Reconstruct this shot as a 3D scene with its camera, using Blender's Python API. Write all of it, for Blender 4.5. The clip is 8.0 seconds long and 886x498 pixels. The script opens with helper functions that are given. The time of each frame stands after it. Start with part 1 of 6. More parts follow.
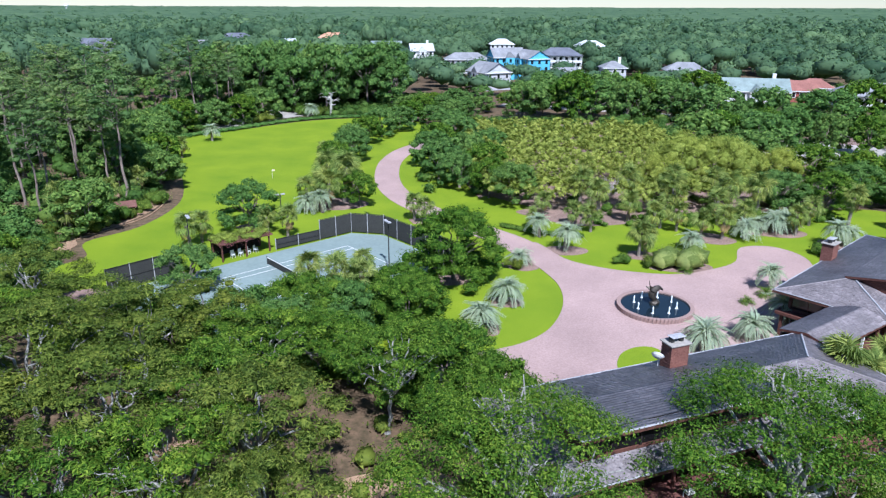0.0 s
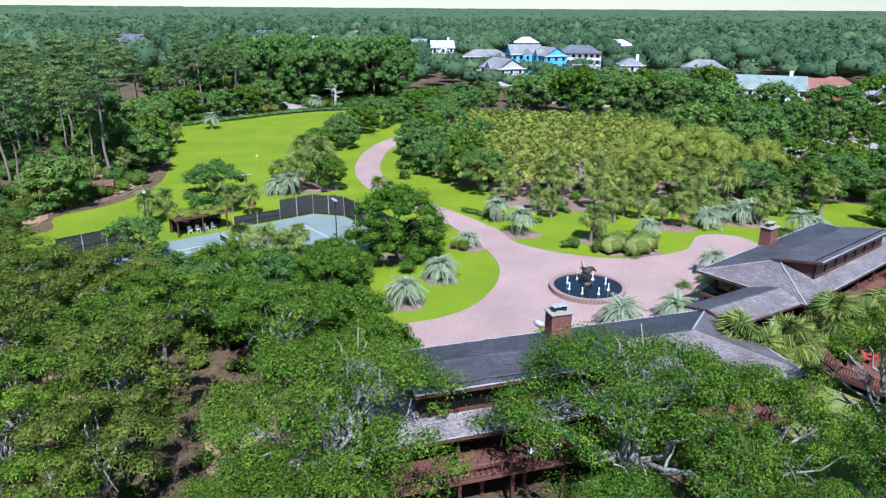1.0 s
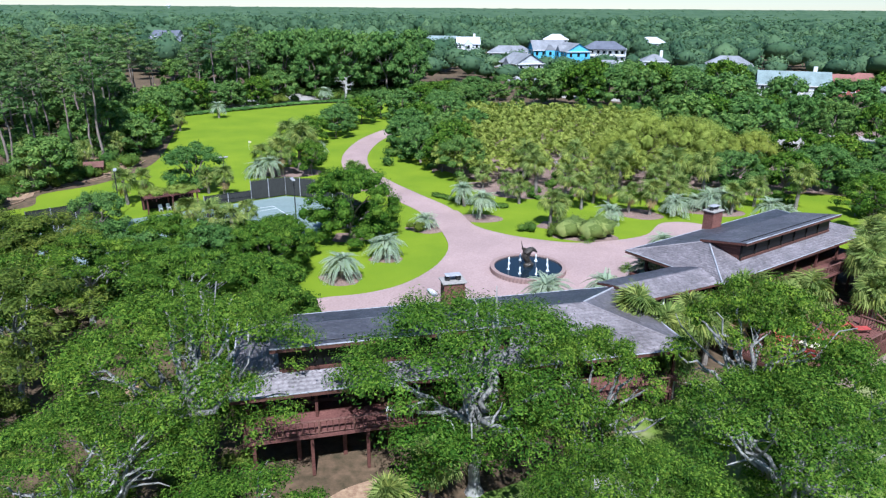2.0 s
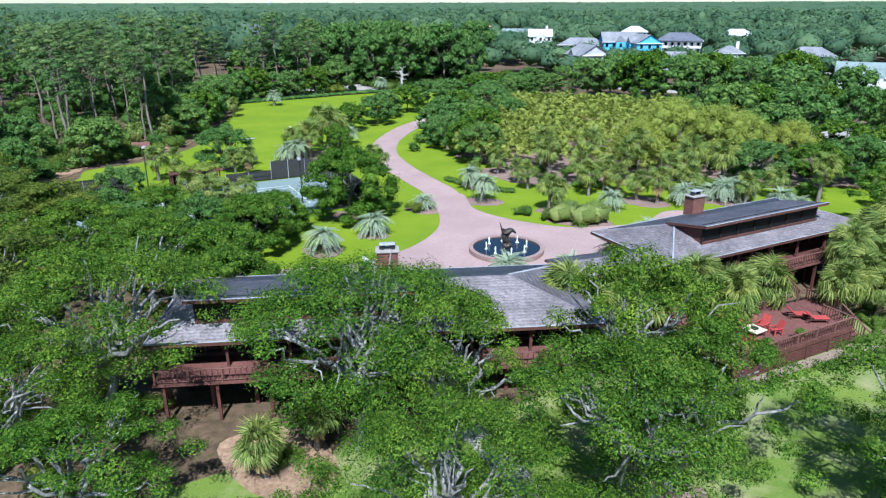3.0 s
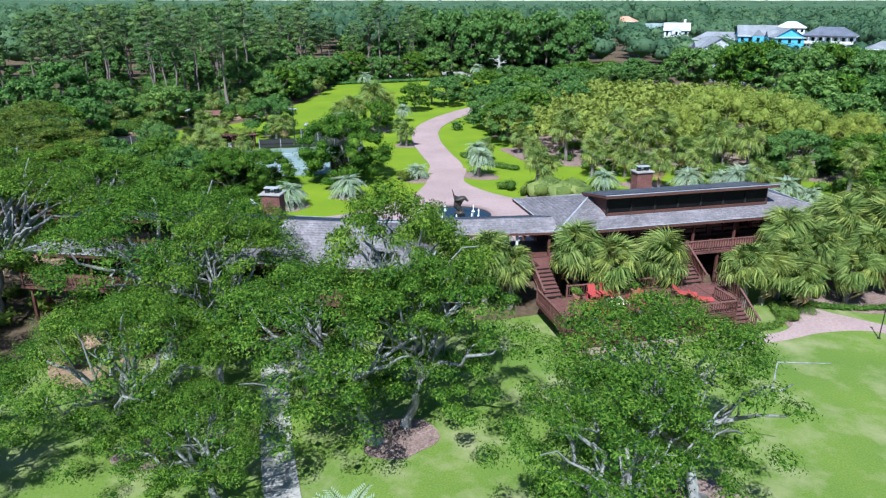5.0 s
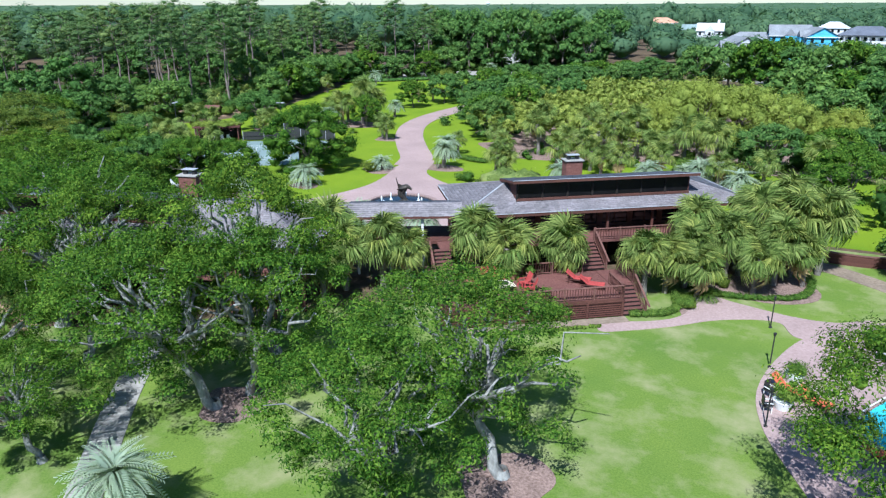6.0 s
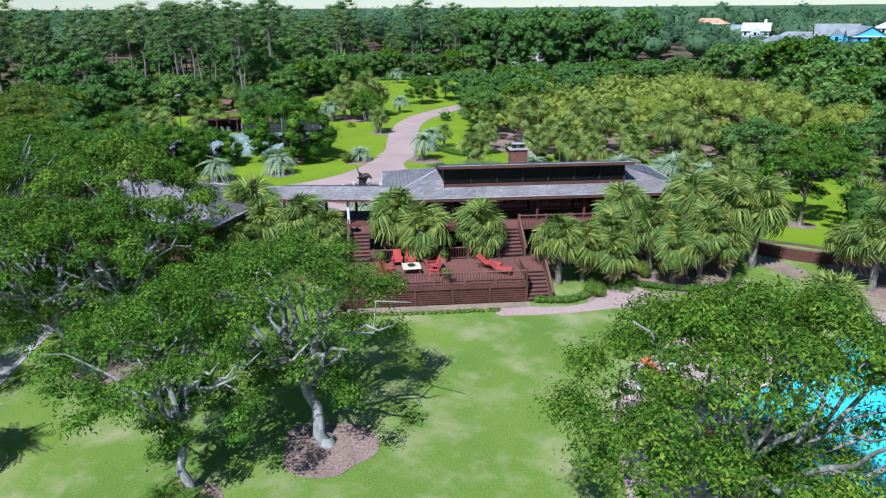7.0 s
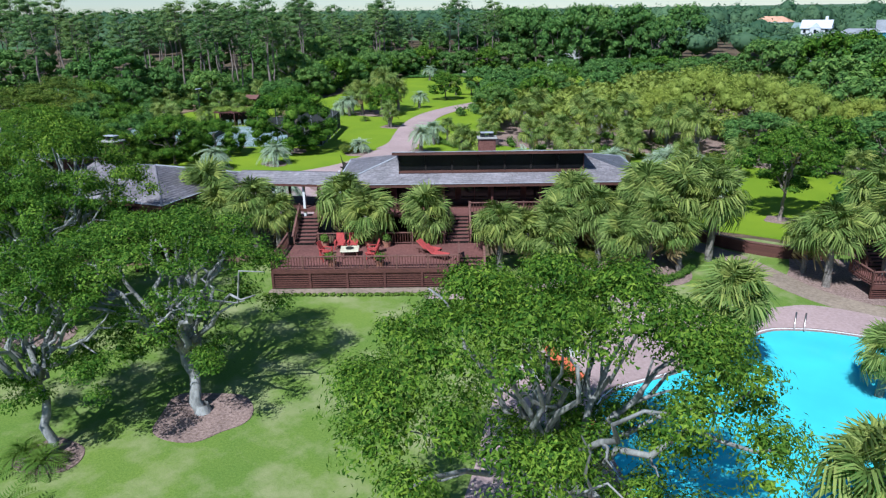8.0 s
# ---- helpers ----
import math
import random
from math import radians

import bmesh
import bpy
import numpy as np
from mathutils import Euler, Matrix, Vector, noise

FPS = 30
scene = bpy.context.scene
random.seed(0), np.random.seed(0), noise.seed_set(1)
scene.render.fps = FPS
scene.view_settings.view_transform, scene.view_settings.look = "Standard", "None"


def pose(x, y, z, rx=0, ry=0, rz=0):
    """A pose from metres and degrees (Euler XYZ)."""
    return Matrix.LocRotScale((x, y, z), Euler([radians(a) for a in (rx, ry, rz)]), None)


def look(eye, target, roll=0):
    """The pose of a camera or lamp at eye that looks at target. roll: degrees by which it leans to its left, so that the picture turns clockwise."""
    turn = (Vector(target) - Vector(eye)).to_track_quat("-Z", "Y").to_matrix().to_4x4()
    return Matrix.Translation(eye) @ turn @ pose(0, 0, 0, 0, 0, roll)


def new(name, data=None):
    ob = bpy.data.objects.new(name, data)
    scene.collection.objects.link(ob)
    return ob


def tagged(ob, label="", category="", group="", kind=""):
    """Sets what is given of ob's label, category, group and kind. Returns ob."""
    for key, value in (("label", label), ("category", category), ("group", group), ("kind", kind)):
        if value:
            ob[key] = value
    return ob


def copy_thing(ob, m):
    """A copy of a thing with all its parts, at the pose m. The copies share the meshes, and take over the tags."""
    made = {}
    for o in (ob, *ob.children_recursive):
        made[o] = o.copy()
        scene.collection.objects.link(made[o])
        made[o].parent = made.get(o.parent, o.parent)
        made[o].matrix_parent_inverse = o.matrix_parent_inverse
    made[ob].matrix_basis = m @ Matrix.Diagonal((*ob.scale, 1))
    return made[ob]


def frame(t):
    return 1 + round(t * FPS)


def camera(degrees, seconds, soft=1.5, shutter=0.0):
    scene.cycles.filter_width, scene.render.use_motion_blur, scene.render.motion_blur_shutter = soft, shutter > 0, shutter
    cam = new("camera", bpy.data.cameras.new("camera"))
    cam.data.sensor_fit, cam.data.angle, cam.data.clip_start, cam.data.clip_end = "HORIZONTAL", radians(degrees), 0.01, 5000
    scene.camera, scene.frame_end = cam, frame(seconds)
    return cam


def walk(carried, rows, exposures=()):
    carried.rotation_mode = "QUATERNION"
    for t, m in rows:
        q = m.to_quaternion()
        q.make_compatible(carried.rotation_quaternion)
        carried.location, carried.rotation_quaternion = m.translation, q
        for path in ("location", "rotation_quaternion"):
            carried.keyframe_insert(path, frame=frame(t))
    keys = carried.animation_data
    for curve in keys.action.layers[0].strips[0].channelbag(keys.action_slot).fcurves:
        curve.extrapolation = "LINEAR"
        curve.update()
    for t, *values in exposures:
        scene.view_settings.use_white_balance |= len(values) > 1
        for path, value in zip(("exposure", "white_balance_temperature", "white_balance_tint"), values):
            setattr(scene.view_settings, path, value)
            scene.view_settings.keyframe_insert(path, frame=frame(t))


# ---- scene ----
cam = camera(65.9, 8.0, soft=1.25)
PATH = [
    (0, (-0.246, -0.053, 31.552), (-0.243, 1.833, 30.888), 0.2),
    (0.5, (5.653, -0.907, 30.435), (5.605, 0.98, 29.772), 0.3),
    (1, (11.481, -1.173, 29.175), (11.374, 0.712, 28.515), 0.4),
    (1.5, (17.001, -1.399, 28.068), (16.836, 0.482, 27.409), 0.4),
    (2, (22.742, -1.614, 27.182), (22.513, 0.26, 26.522), 0.4),
    (2.2, (25.074, -1.801, 26.945), (24.808, 0.067, 26.283), 0.4),
    (3.3, (38.304, -1.226, 25.429), (37.741, 0.571, 24.756), -0.1),
    (3.5, (40.545, -0.85, 25.053), (39.926, 0.929, 24.381), 0.1),
    (4, (45.886, 0.457, 24.111), (45.155, 2.194, 23.442), 0.2),
    (4.5, (51.189, 2.27, 23.307), (50.369, 3.967, 22.637), 0.2),
    (4.7, (53.308, 3.095, 23.11), (52.459, 4.775, 22.435), 0.2),
    (5.8, (65.186, 8.284, 21.42), (64.202, 9.894, 20.756), -0.3),
    (6, (67.18, 9.311, 21.241), (66.172, 10.905, 20.575), -0.2),
    (6.5, (72.041, 12.057, 20.567), (70.968, 13.609, 19.904), -0.3),
    (7, (76.488, 14.754, 19.835), (75.35, 16.261, 19.178), -0.4),
    (7.5, (80.232, 17.338, 19.278), (79.039, 18.804, 18.623), -0.3),
    (8, (83.671, 20.154, 18.543), (82.398, 21.552, 17.892), -0.8),
]
walk(cam, [(t, look(eye, target, roll)) for t, eye, target, roll in PATH],
     exposures=((0.0, 0.56, 5450, 14), (4.0, 0.62, 5350, 7), (6.5, 0.52, 5350, 6), (8.0, 0.33, 5350, 7)))

# ---- world, sun, exposure ----
SUN_FROM = Vector((0.22, -0.975, 1.28)).normalized()
world = bpy.data.worlds.new("sky_world")
scene.world = world
world.use_nodes = True
wn = world.node_tree
wn.nodes.clear()
w_out = wn.nodes.new("ShaderNodeOutputWorld")
w_bg = wn.nodes.new("ShaderNodeBackground")
w_sky = wn.nodes.new("ShaderNodeTexSky")
w_sky.sky_type = "NISHITA"
w_sky.sun_disc = False
w_sky.sun_elevation = math.asin(SUN_FROM.z)
w_sky.sun_rotation = math.atan2(SUN_FROM.x, SUN_FROM.y)
w_sky.dust_density = 0.05
w_sky.air_density = 1.0
w_sky.ozone_density = 4.0
w_bg.inputs["Strength"].default_value = 0.075
wn.links.new(w_sky.outputs["Color"], w_bg.inputs["Color"])
wn.links.new(w_bg.outputs["Background"], w_out.inputs["Surface"])
sun_data = bpy.data.lights.new("sun", "SUN")
sun_data.energy = 5.0
sun_data.angle = radians(0.6)
sun_data.color = (1.0, 0.96, 0.9)
sun = new("sun", sun_data)
sun.matrix_world = look(SUN_FROM * 200, (0, 0, 0))


# ---- materials ----
def node_mat(name):
    m = bpy.data.materials.new(name)
    m.use_nodes = True
    nt = m.node_tree
    bsdf = nt.nodes["Principled BSDF"]
    return m, nt, bsdf


def ramp(nt, fac, stops):
    r = nt.nodes.new("ShaderNodeValToRGB")
    while len(r.color_ramp.elements) < len(stops):
        r.color_ramp.elements.new(0.5)
    for e, (p, c) in zip(r.color_ramp.elements, stops):
        e.position = p
        e.color = (*c, 1)
    nt.links.new(fac, r.inputs["Fac"])
    return r.outputs["Color"]


def noise_tex(nt, scale, detail=4.0, rough=0.6, coord="Object", stretch=None):
    tc = nt.nodes.new("ShaderNodeTexCoord")
    src = tc.outputs[coord]
    if stretch:
        mp = nt.nodes.new("ShaderNodeMapping")
        mp.inputs["Scale"].default_value = stretch
        nt.links.new(src, mp.inputs["Vector"])
        src = mp.outputs["Vector"]
    n = nt.nodes.new("ShaderNodeTexNoise")
    n.inputs["Scale"].default_value = scale
    n.inputs["Detail"].default_value = detail
    n.inputs["Roughness"].default_value = rough
    nt.links.new(src, n.inputs["Vector"])
    return n.outputs["Fac"]


def mix(nt, a, b, fac, mode="MIX"):
    m = nt.nodes.new("ShaderNodeMix")
    m.data_type = "RGBA"
    m.blend_type = mode
    for key, v in ((6, a), (7, b), (0, fac)):
        if isinstance(v, (int, float)):
            m.inputs[key].default_value = v
        elif isinstance(v, tuple):
            m.inputs[key].default_value = (*v, 1)
        else:
            nt.links.new(v, m.inputs[key])
    return m.outputs[2]


def bump(nt, bsdf, fac, strength, distance):
    b = nt.nodes.new("ShaderNodeBump")
    b.inputs["Strength"].default_value = strength
    b.inputs["Distance"].default_value = distance
    nt.links.new(fac, b.inputs["Height"])
    nt.links.new(b.outputs["Normal"], bsdf.inputs["Normal"])


def surface(name, low, high, big=0.15, fine=6.0, rough=0.85, relief=0.4, depth=0.03, spec=0.3, metal=0.0, vary=0.35, stretch=None, island=False):
    """A plain surface with stains at a large scale and grain at a small one."""
    m, nt, bsdf = node_mat(name)
    f1 = noise_tex(nt, fine, 5, 0.65, stretch=stretch)
    f2 = noise_tex(nt, big, 4, 0.6)
    c1 = ramp(nt, f1, [(0.3, low), (0.7, high)])
    shade = ramp(nt, f2, [(0.25, (1 - vary,) * 3), (0.75, (1 + vary * 0.5,) * 3)])
    c2 = mix(nt, c1, shade, 1.0, "MULTIPLY")
    if island:
        geo = nt.nodes.new("ShaderNodeNewGeometry")
        s2 = ramp(nt, geo.outputs["Random Per Island"], [(0.0, (0.82,) * 3), (1.0, (1.16,) * 3)])
        c2 = mix(nt, c2, s2, 1.0, "MULTIPLY")
    nt.links.new(c2, bsdf.inputs["Base Color"])
    bsdf.inputs["Roughness"].default_value = rough
    bsdf.inputs["Specular IOR Level"].default_value = spec
    bsdf.inputs["Metallic"].default_value = metal
    if relief:
        bump(nt, bsdf, f1, relief, depth)
    return m


def leaf_mat(name, dark, mid, light, translucent=0.27, rough=0.62, tint=0.25, patch_scale=0.5, patch=0.25, grain=3.0):
    """Foliage: every leaf a little different, every plant a little different."""
    m, nt, bsdf = node_mat(name)
    geo = nt.nodes.new("ShaderNodeNewGeometry")
    col = ramp(nt, geo.outputs["Random Per Island"], [(0.0, dark), (0.45, mid), (1.0, light)])
    oi = nt.nodes.new("ShaderNodeObjectInfo")
    per = ramp(nt, oi.outputs["Random"], [(0.0, (1 - tint, 1 - tint * 0.6, 1 - tint)), (0.5, (1, 1, 1)), (1.0, (1 + tint, 1 + tint * 0.45, 1 - tint * 0.2))])
    col = mix(nt, col, per, 1.0, "MULTIPLY")
    f = noise_tex(nt, patch_scale, 3, 0.6)
    spots = ramp(nt, f, [(0.3, (1 - patch, 1 - 0.8 * patch, 1 - patch)), (0.7, (1 + 0.8 * patch, 1 + 0.5 * patch, 1.0))])
    col = mix(nt, col, spots, 1.0, "MULTIPLY")
    nt.links.new(col, bsdf.inputs["Base Color"])
    bsdf.inputs["Roughness"].default_value = rough
    bsdf.inputs["Specular IOR Level"].default_value = 0.08
    bump(nt, bsdf, noise_tex(nt, grain, 3, 0.7), 0.5, 0.25 / grain)
    tr = nt.nodes.new("ShaderNodeBsdfTranslucent")
    bright = mix(nt, col, (1.3, 1.4, 0.8), 1.0, "MULTIPLY")
    nt.links.new(bright, tr.inputs["Color"])
    ms = nt.nodes.new("ShaderNodeMixShader")
    ms.inputs["Fac"].default_value = translucent
    out = nt.nodes["Material Output"]
    nt.links.new(bsdf.outputs["BSDF"], ms.inputs[1])
    nt.links.new(tr.outputs["BSDF"], ms.inputs[2])
    nt.links.new(ms.outputs["Shader"], out.inputs["Surface"])
    return m


M_GROUND = surface("forest_floor", (0.06, 0.05, 0.025), (0.2, 0.13, 0.08), 0.06, 1.2, 0.95, 0.6, 0.08)
M_SAND = surface("sandy_earth", (0.24, 0.14, 0.09), (0.46, 0.32, 0.2), 0.25, 3.0, 0.95, 0.6, 0.05)
M_MULCH = surface("mulch", (0.15, 0.095, 0.075), (0.4, 0.28, 0.235), 0.4, 7.0, 0.95, 0.8, 0.06)


def lawn_mat(name, low, high, dry, worn):
    m, nt, bsdf = node_mat(name)
    f1 = noise_tex(nt, 9.0, 5, 0.7)
    f2 = noise_tex(nt, 0.11, 5, 0.6)
    f3 = noise_tex(nt, 0.32, 5, 0.62)
    c = ramp(nt, f1, [(0.3, low), (0.7, high)])
    c = mix(nt, c, ramp(nt, f2, [(0.3, (0.78, 0.85, 0.8)), (0.7, (1.15, 1.08, 1.0))]), 1.0, "MULTIPLY")
    if worn:
        k = ramp(nt, f3, [(worn, (0, 0, 0)), (worn + 0.24, (1, 1, 1))])
        c = mix(nt, c, dry, k)
    nt.links.new(c, bsdf.inputs["Base Color"])
    bsdf.inputs["Roughness"].default_value = 0.9
    bsdf.inputs["Specular IOR Level"].default_value = 0.15
    bump(nt, bsdf, f1, 0.5, 0.05)
    return m


M_LAWN = lawn_mat("bright_lawn", (0.15, 0.225, 0.01), (0.215, 0.3, 0.016), (0.3, 0.36, 0.06), 0.0)
M_YARD = lawn_mat("yard_lawn", (0.11, 0.178, 0.028), (0.187, 0.26, 0.05), (0.3, 0.3, 0.14), 0.47)
M_DRIVE = surface("pink_paver", (0.34, 0.235, 0.215), (0.47, 0.34, 0.315), 0.12, 5.0, 0.85, 0.3, 0.01, vary=0.22)
M_CONC = surface("concrete", (0.33, 0.31, 0.28), (0.5, 0.46, 0.42), 0.2, 4.0, 0.9, 0.2, 0.01)
M_COURT = surface("court_paint", (0.2, 0.26, 0.25), (0.25, 0.315, 0.3), 0.15, 2.0, 0.7, 0.05, 0.003, vary=0.15)
M_WHITE = surface("white_paint", (0.68, 0.68, 0.66), (0.82, 0.82, 0.8), 0.3, 3.0, 0.6, 0.05, 0.003, vary=0.12)
M_DARKMETAL = surface("dark_metal", (0.02, 0.02, 0.02), (0.05, 0.05, 0.05), 0.5, 6.0, 0.5, 0.1, 0.002)
M_SCREEN = surface("windscreen_mesh", (0.028, 0.03, 0.028), (0.06, 0.06, 0.055), 0.4, 8.0, 0.9, 0.1, 0.005)
M_SHINGLE = surface("weathered_shingle", (0.14, 0.122, 0.128), (0.29, 0.258, 0.268), 0.35, 5.0, 0.55, 0.5, 0.02, island=True, spec=0.5, vary=0.45)
M_FLASH = surface("metal_flashing", (0.32, 0.32, 0.34), (0.5, 0.5, 0.52), 0.6, 5.0, 0.5, 0.1, 0.003)
M_WOOD = surface("redwood_stain", (0.07, 0.028, 0.022), (0.165, 0.068, 0.052), 0.5, 5.0, 0.75, 0.3, 0.01, stretch=(1, 1, 4))
M_DECK = surface("deck_board", (0.115, 0.046, 0.04), (0.215, 0.095, 0.078), 0.4, 6.0, 0.75, 0.3, 0.01, island=True)
M_RAIL = surface("rail_wood", (0.12, 0.052, 0.04), (0.25, 0.125, 0.1), 0.4, 6.0, 0.75, 0.2, 0.006)
M_SIDING = surface("dark_siding", (0.07, 0.03, 0.022), (0.155, 0.07, 0.052), 0.4, 5.0, 0.8, 0.3, 0.01, stretch=(1, 1, 8))
M_BRICK = surface("chimney_brick", (0.16, 0.065, 0.05), (0.3, 0.14, 0.11), 0.6, 5.0, 0.9, 0.4, 0.01, island=True)
M_STONE = surface("rim_brick", (0.26, 0.17, 0.15), (0.42, 0.3, 0.27), 0.5, 6.0, 0.85, 0.3, 0.01, island=True)
M_RED = surface("red_fabric", (0.36, 0.05, 0.045), (0.55, 0.095, 0.085), 0.8, 9.0, 0.8, 0.1, 0.003)
M_ORANGE = surface("orange_fabric", (0.6, 0.12, 0.05), (0.75, 0.2, 0.09), 0.8, 9.0, 0.8, 0.1, 0.003)
M_CREAM = surface("cream_top", (0.6, 0.52, 0.36), (0.75, 0.68, 0.5), 0.6, 5.0, 0.6, 0.1, 0.003)
M_BARK = surface("oak_bark", (0.14, 0.135, 0.125), (0.44, 0.43, 0.4), 0.6, 3.5, 0.95, 0.8, 0.05, stretch=(1, 1, 0.4))
M_PBARK = surface("pine_bark", (0.13, 0.1, 0.08), (0.34, 0.28, 0.24), 0.6, 3.5, 0.95, 0.8, 0.05, stretch=(1, 1, 0.3))
M_PALMTRUNK = surface("palm_trunk", (0.14, 0.12, 0.1), (0.34, 0.3, 0.26), 0.8, 7.0, 0.95, 0.8, 0.05)
M_DRYFROND = surface("dry_frond", (0.3, 0.2, 0.08), (0.5, 0.37, 0.17), 0.8, 7.0, 0.9, 0.2, 0.01)
M_DEAD = surface("bleached_wood", (0.38, 0.35, 0.32), (0.6, 0.57, 0.53), 0.8, 5.0, 0.9, 0.4, 0.02)
M_BRONZE = surface("bronze_patina", (0.05, 0.045, 0.04), (0.14, 0.12, 0.1), 1.5, 9.0, 0.45, 0.2, 0.01, metal=0.6)
M_STEEL = surface("polished_rail", (0.4, 0.35, 0.3), (0.6, 0.55, 0.5), 1.0, 9.0, 0.3, 0.0, 0.0, metal=0.9)
# Near-black glass: the deep overhang's shade is put into the pane colour.
M_SHADEPANE = surface("shaded_pane", (0.006, 0.006, 0.007), (0.012, 0.011, 0.012), 0.5, 4.0, 0.3, 0.0, 0.0, spec=0.25)
# Near black: shade of recesses and gaps is put into this base colour.
M_SHADEDARK = surface("shade_dark", (0.012, 0.01, 0.009), (0.03, 0.024, 0.02), 0.5, 4.0, 0.9, 0.1, 0.005)

L_OAK = leaf_mat("oak_leaf", (0.02, 0.06, 0.008), (0.07, 0.155, 0.018), (0.19, 0.295, 0.042), translucent=0.26, tint=0.16, patch=0.4)
L_TREE = leaf_mat("tree_leaf", (0.05, 0.113, 0.034), (0.101, 0.2, 0.056), (0.188, 0.304, 0.09), tint=0.2, patch=0.35, grain=2.0)
L_PINE = leaf_mat("pine_needle", (0.052, 0.103, 0.04), (0.118, 0.197, 0.074), (0.21, 0.3, 0.115), grain=2.0)
L_OLIVE = leaf_mat("olive_scrub_leaf", (0.038, 0.072, 0.013), (0.106, 0.153, 0.028), (0.215, 0.265, 0.054), tint=0.14, patch=0.4)
L_FAN = leaf_mat("fan_palm_leaf", (0.085, 0.13, 0.034), (0.195, 0.26, 0.07), (0.36, 0.415, 0.135))
L_SILVER = leaf_mat("silver_palm_leaf", (0.15, 0.21, 0.15), (0.31, 0.39, 0.3), (0.54, 0.6, 0.49), tint=0.1)
L_GROVE = leaf_mat("grove_leaf", (0.12, 0.165, 0.03), (0.235, 0.285, 0.055), (0.37, 0.41, 0.1), tint=0.0, patch_scale=0.2, patch=0.2)
L_WILLOW = leaf_mat("willow_leaf", (0.15, 0.2, 0.035), (0.255, 0.315, 0.06), (0.36, 0.42, 0.1), tint=0.1)
L_HEDGE = leaf_mat("hedge_leaf", (0.055, 0.11, 0.02), (0.11, 0.19, 0.034), (0.2, 0.285, 0.06))
# Bluer and paler than the near leaves: distance haze is mixed into the colour.
L_FAR = leaf_mat("far_woods_haze_leaf", (0.058, 0.118, 0.076), (0.092, 0.165, 0.1), (0.132, 0.22, 0.122), tint=0.0, patch_scale=0.025, patch=0.45, grain=0.35)
L_UNDER = leaf_mat("undergrowth_leaf", (0.036, 0.086, 0.02), (0.072, 0.15, 0.034), (0.145, 0.23, 0.056), tint=0.0, patch_scale=0.09, patch=0.4)
L_BOX = leaf_mat("box_hedge_leaf", (0.1, 0.15, 0.04), (0.19, 0.26, 0.075), (0.32, 0.38, 0.14), tint=0.1)


def water_mat(name, colour, rough, wave, scale):
    m, nt, bsdf = node_mat(name)
    f = noise_tex(nt, scale, 3, 0.5)
    c = ramp(nt, noise_tex(nt, 0.3, 3, 0.5), [(0.3, tuple(v * 0.85 for v in colour)), (0.7, colour)])
    nt.links.new(c, bsdf.inputs["Base Color"])
    bsdf.inputs["Roughness"].default_value = rough
    bsdf.inputs["IOR"].default_value = 1.33
    bump(nt, bsdf, f, wave, 0.03)
    return m


M_POOL = water_mat("pool_water", (0.11, 0.6, 0.66), 0.05, 0.15, 1.5)
M_TANPATH = surface("tan_path", (0.22, 0.165, 0.115), (0.36, 0.28, 0.21), 0.3, 4.0, 0.95, 0.4, 0.02)
M_BASIN = water_mat("basin_water", (0.012, 0.022, 0.032), 0.06, 0.3, 2.5)


def glass_mat(name, tint):
    m, nt, bsdf = node_mat(name)
    bsdf.inputs["Base Color"].default_value = (*tint, 1)
    bsdf.inputs["Roughness"].default_value = 0.06
    bsdf.inputs["IOR"].default_value = 1.5
    return m


M_GLASS = glass_mat("window_glass", (0.012, 0.014, 0.018))
m_jet, nt_jet, b_jet = node_mat("foaming_water")
b_jet.inputs["Base Color"].default_value = (0.85, 0.9, 0.92, 1)
b_jet.inputs["Roughness"].default_value = 0.3
M_JET = m_jet


# ---- mesh helpers ----
def put(name, me, parent=None, label="", m=None):
    ob = new(name, me)
    if parent is not None:
        ob.parent = parent
    if m is not None:
        ob.matrix_basis = m
    if label:
        ob["label"] = label
    return ob


def part(name, bm, material, parent=None, label="", m=None):
    """One bmesh as one mesh object, under a thing or a part."""
    me = bpy.data.meshes.new(name)
    bm.to_mesh(me)
    bm.free()
    me.materials.append(material)
    return put(name, me, parent, label, m)


def thing(name, label, category, group="", kind="", m=None):
    ob = tagged(new(name), label, category, group, kind)
    if m is not None:
        ob.matrix_basis = m
    return ob


def np_mesh(name, verts, faces, material, smooth=False):
    """A mesh from arrays: verts (n, 3), and faces as one array (k, 3 or 4) or a list of those."""
    me = bpy.data.meshes.new(name)
    if not isinstance(faces, list):
        faces = [faces]
    verts = np.asarray(verts, dtype=np.float32)
    loops = np.concatenate([np.asarray(f).ravel() for f in faces]).astype(np.int32)
    sizes = np.concatenate([np.full(len(f), np.asarray(f).shape[1]) for f in faces]).astype(np.int32)
    starts = np.concatenate([[0], np.cumsum(sizes)[:-1]]).astype(np.int32)
    me.vertices.add(len(verts))
    me.vertices.foreach_set("co", verts.ravel())
    me.loops.add(len(loops))
    me.loops.foreach_set("vertex_index", loops)
    me.polygons.add(len(sizes))
    me.polygons.foreach_set("loop_start", starts)
    me.polygons.foreach_set("loop_total", sizes)
    if smooth:
        me.polygons.foreach_set("use_smooth", np.ones(len(sizes), dtype=bool))
    me.update(calc_edges=True)
    me.materials.append(material)
    return me


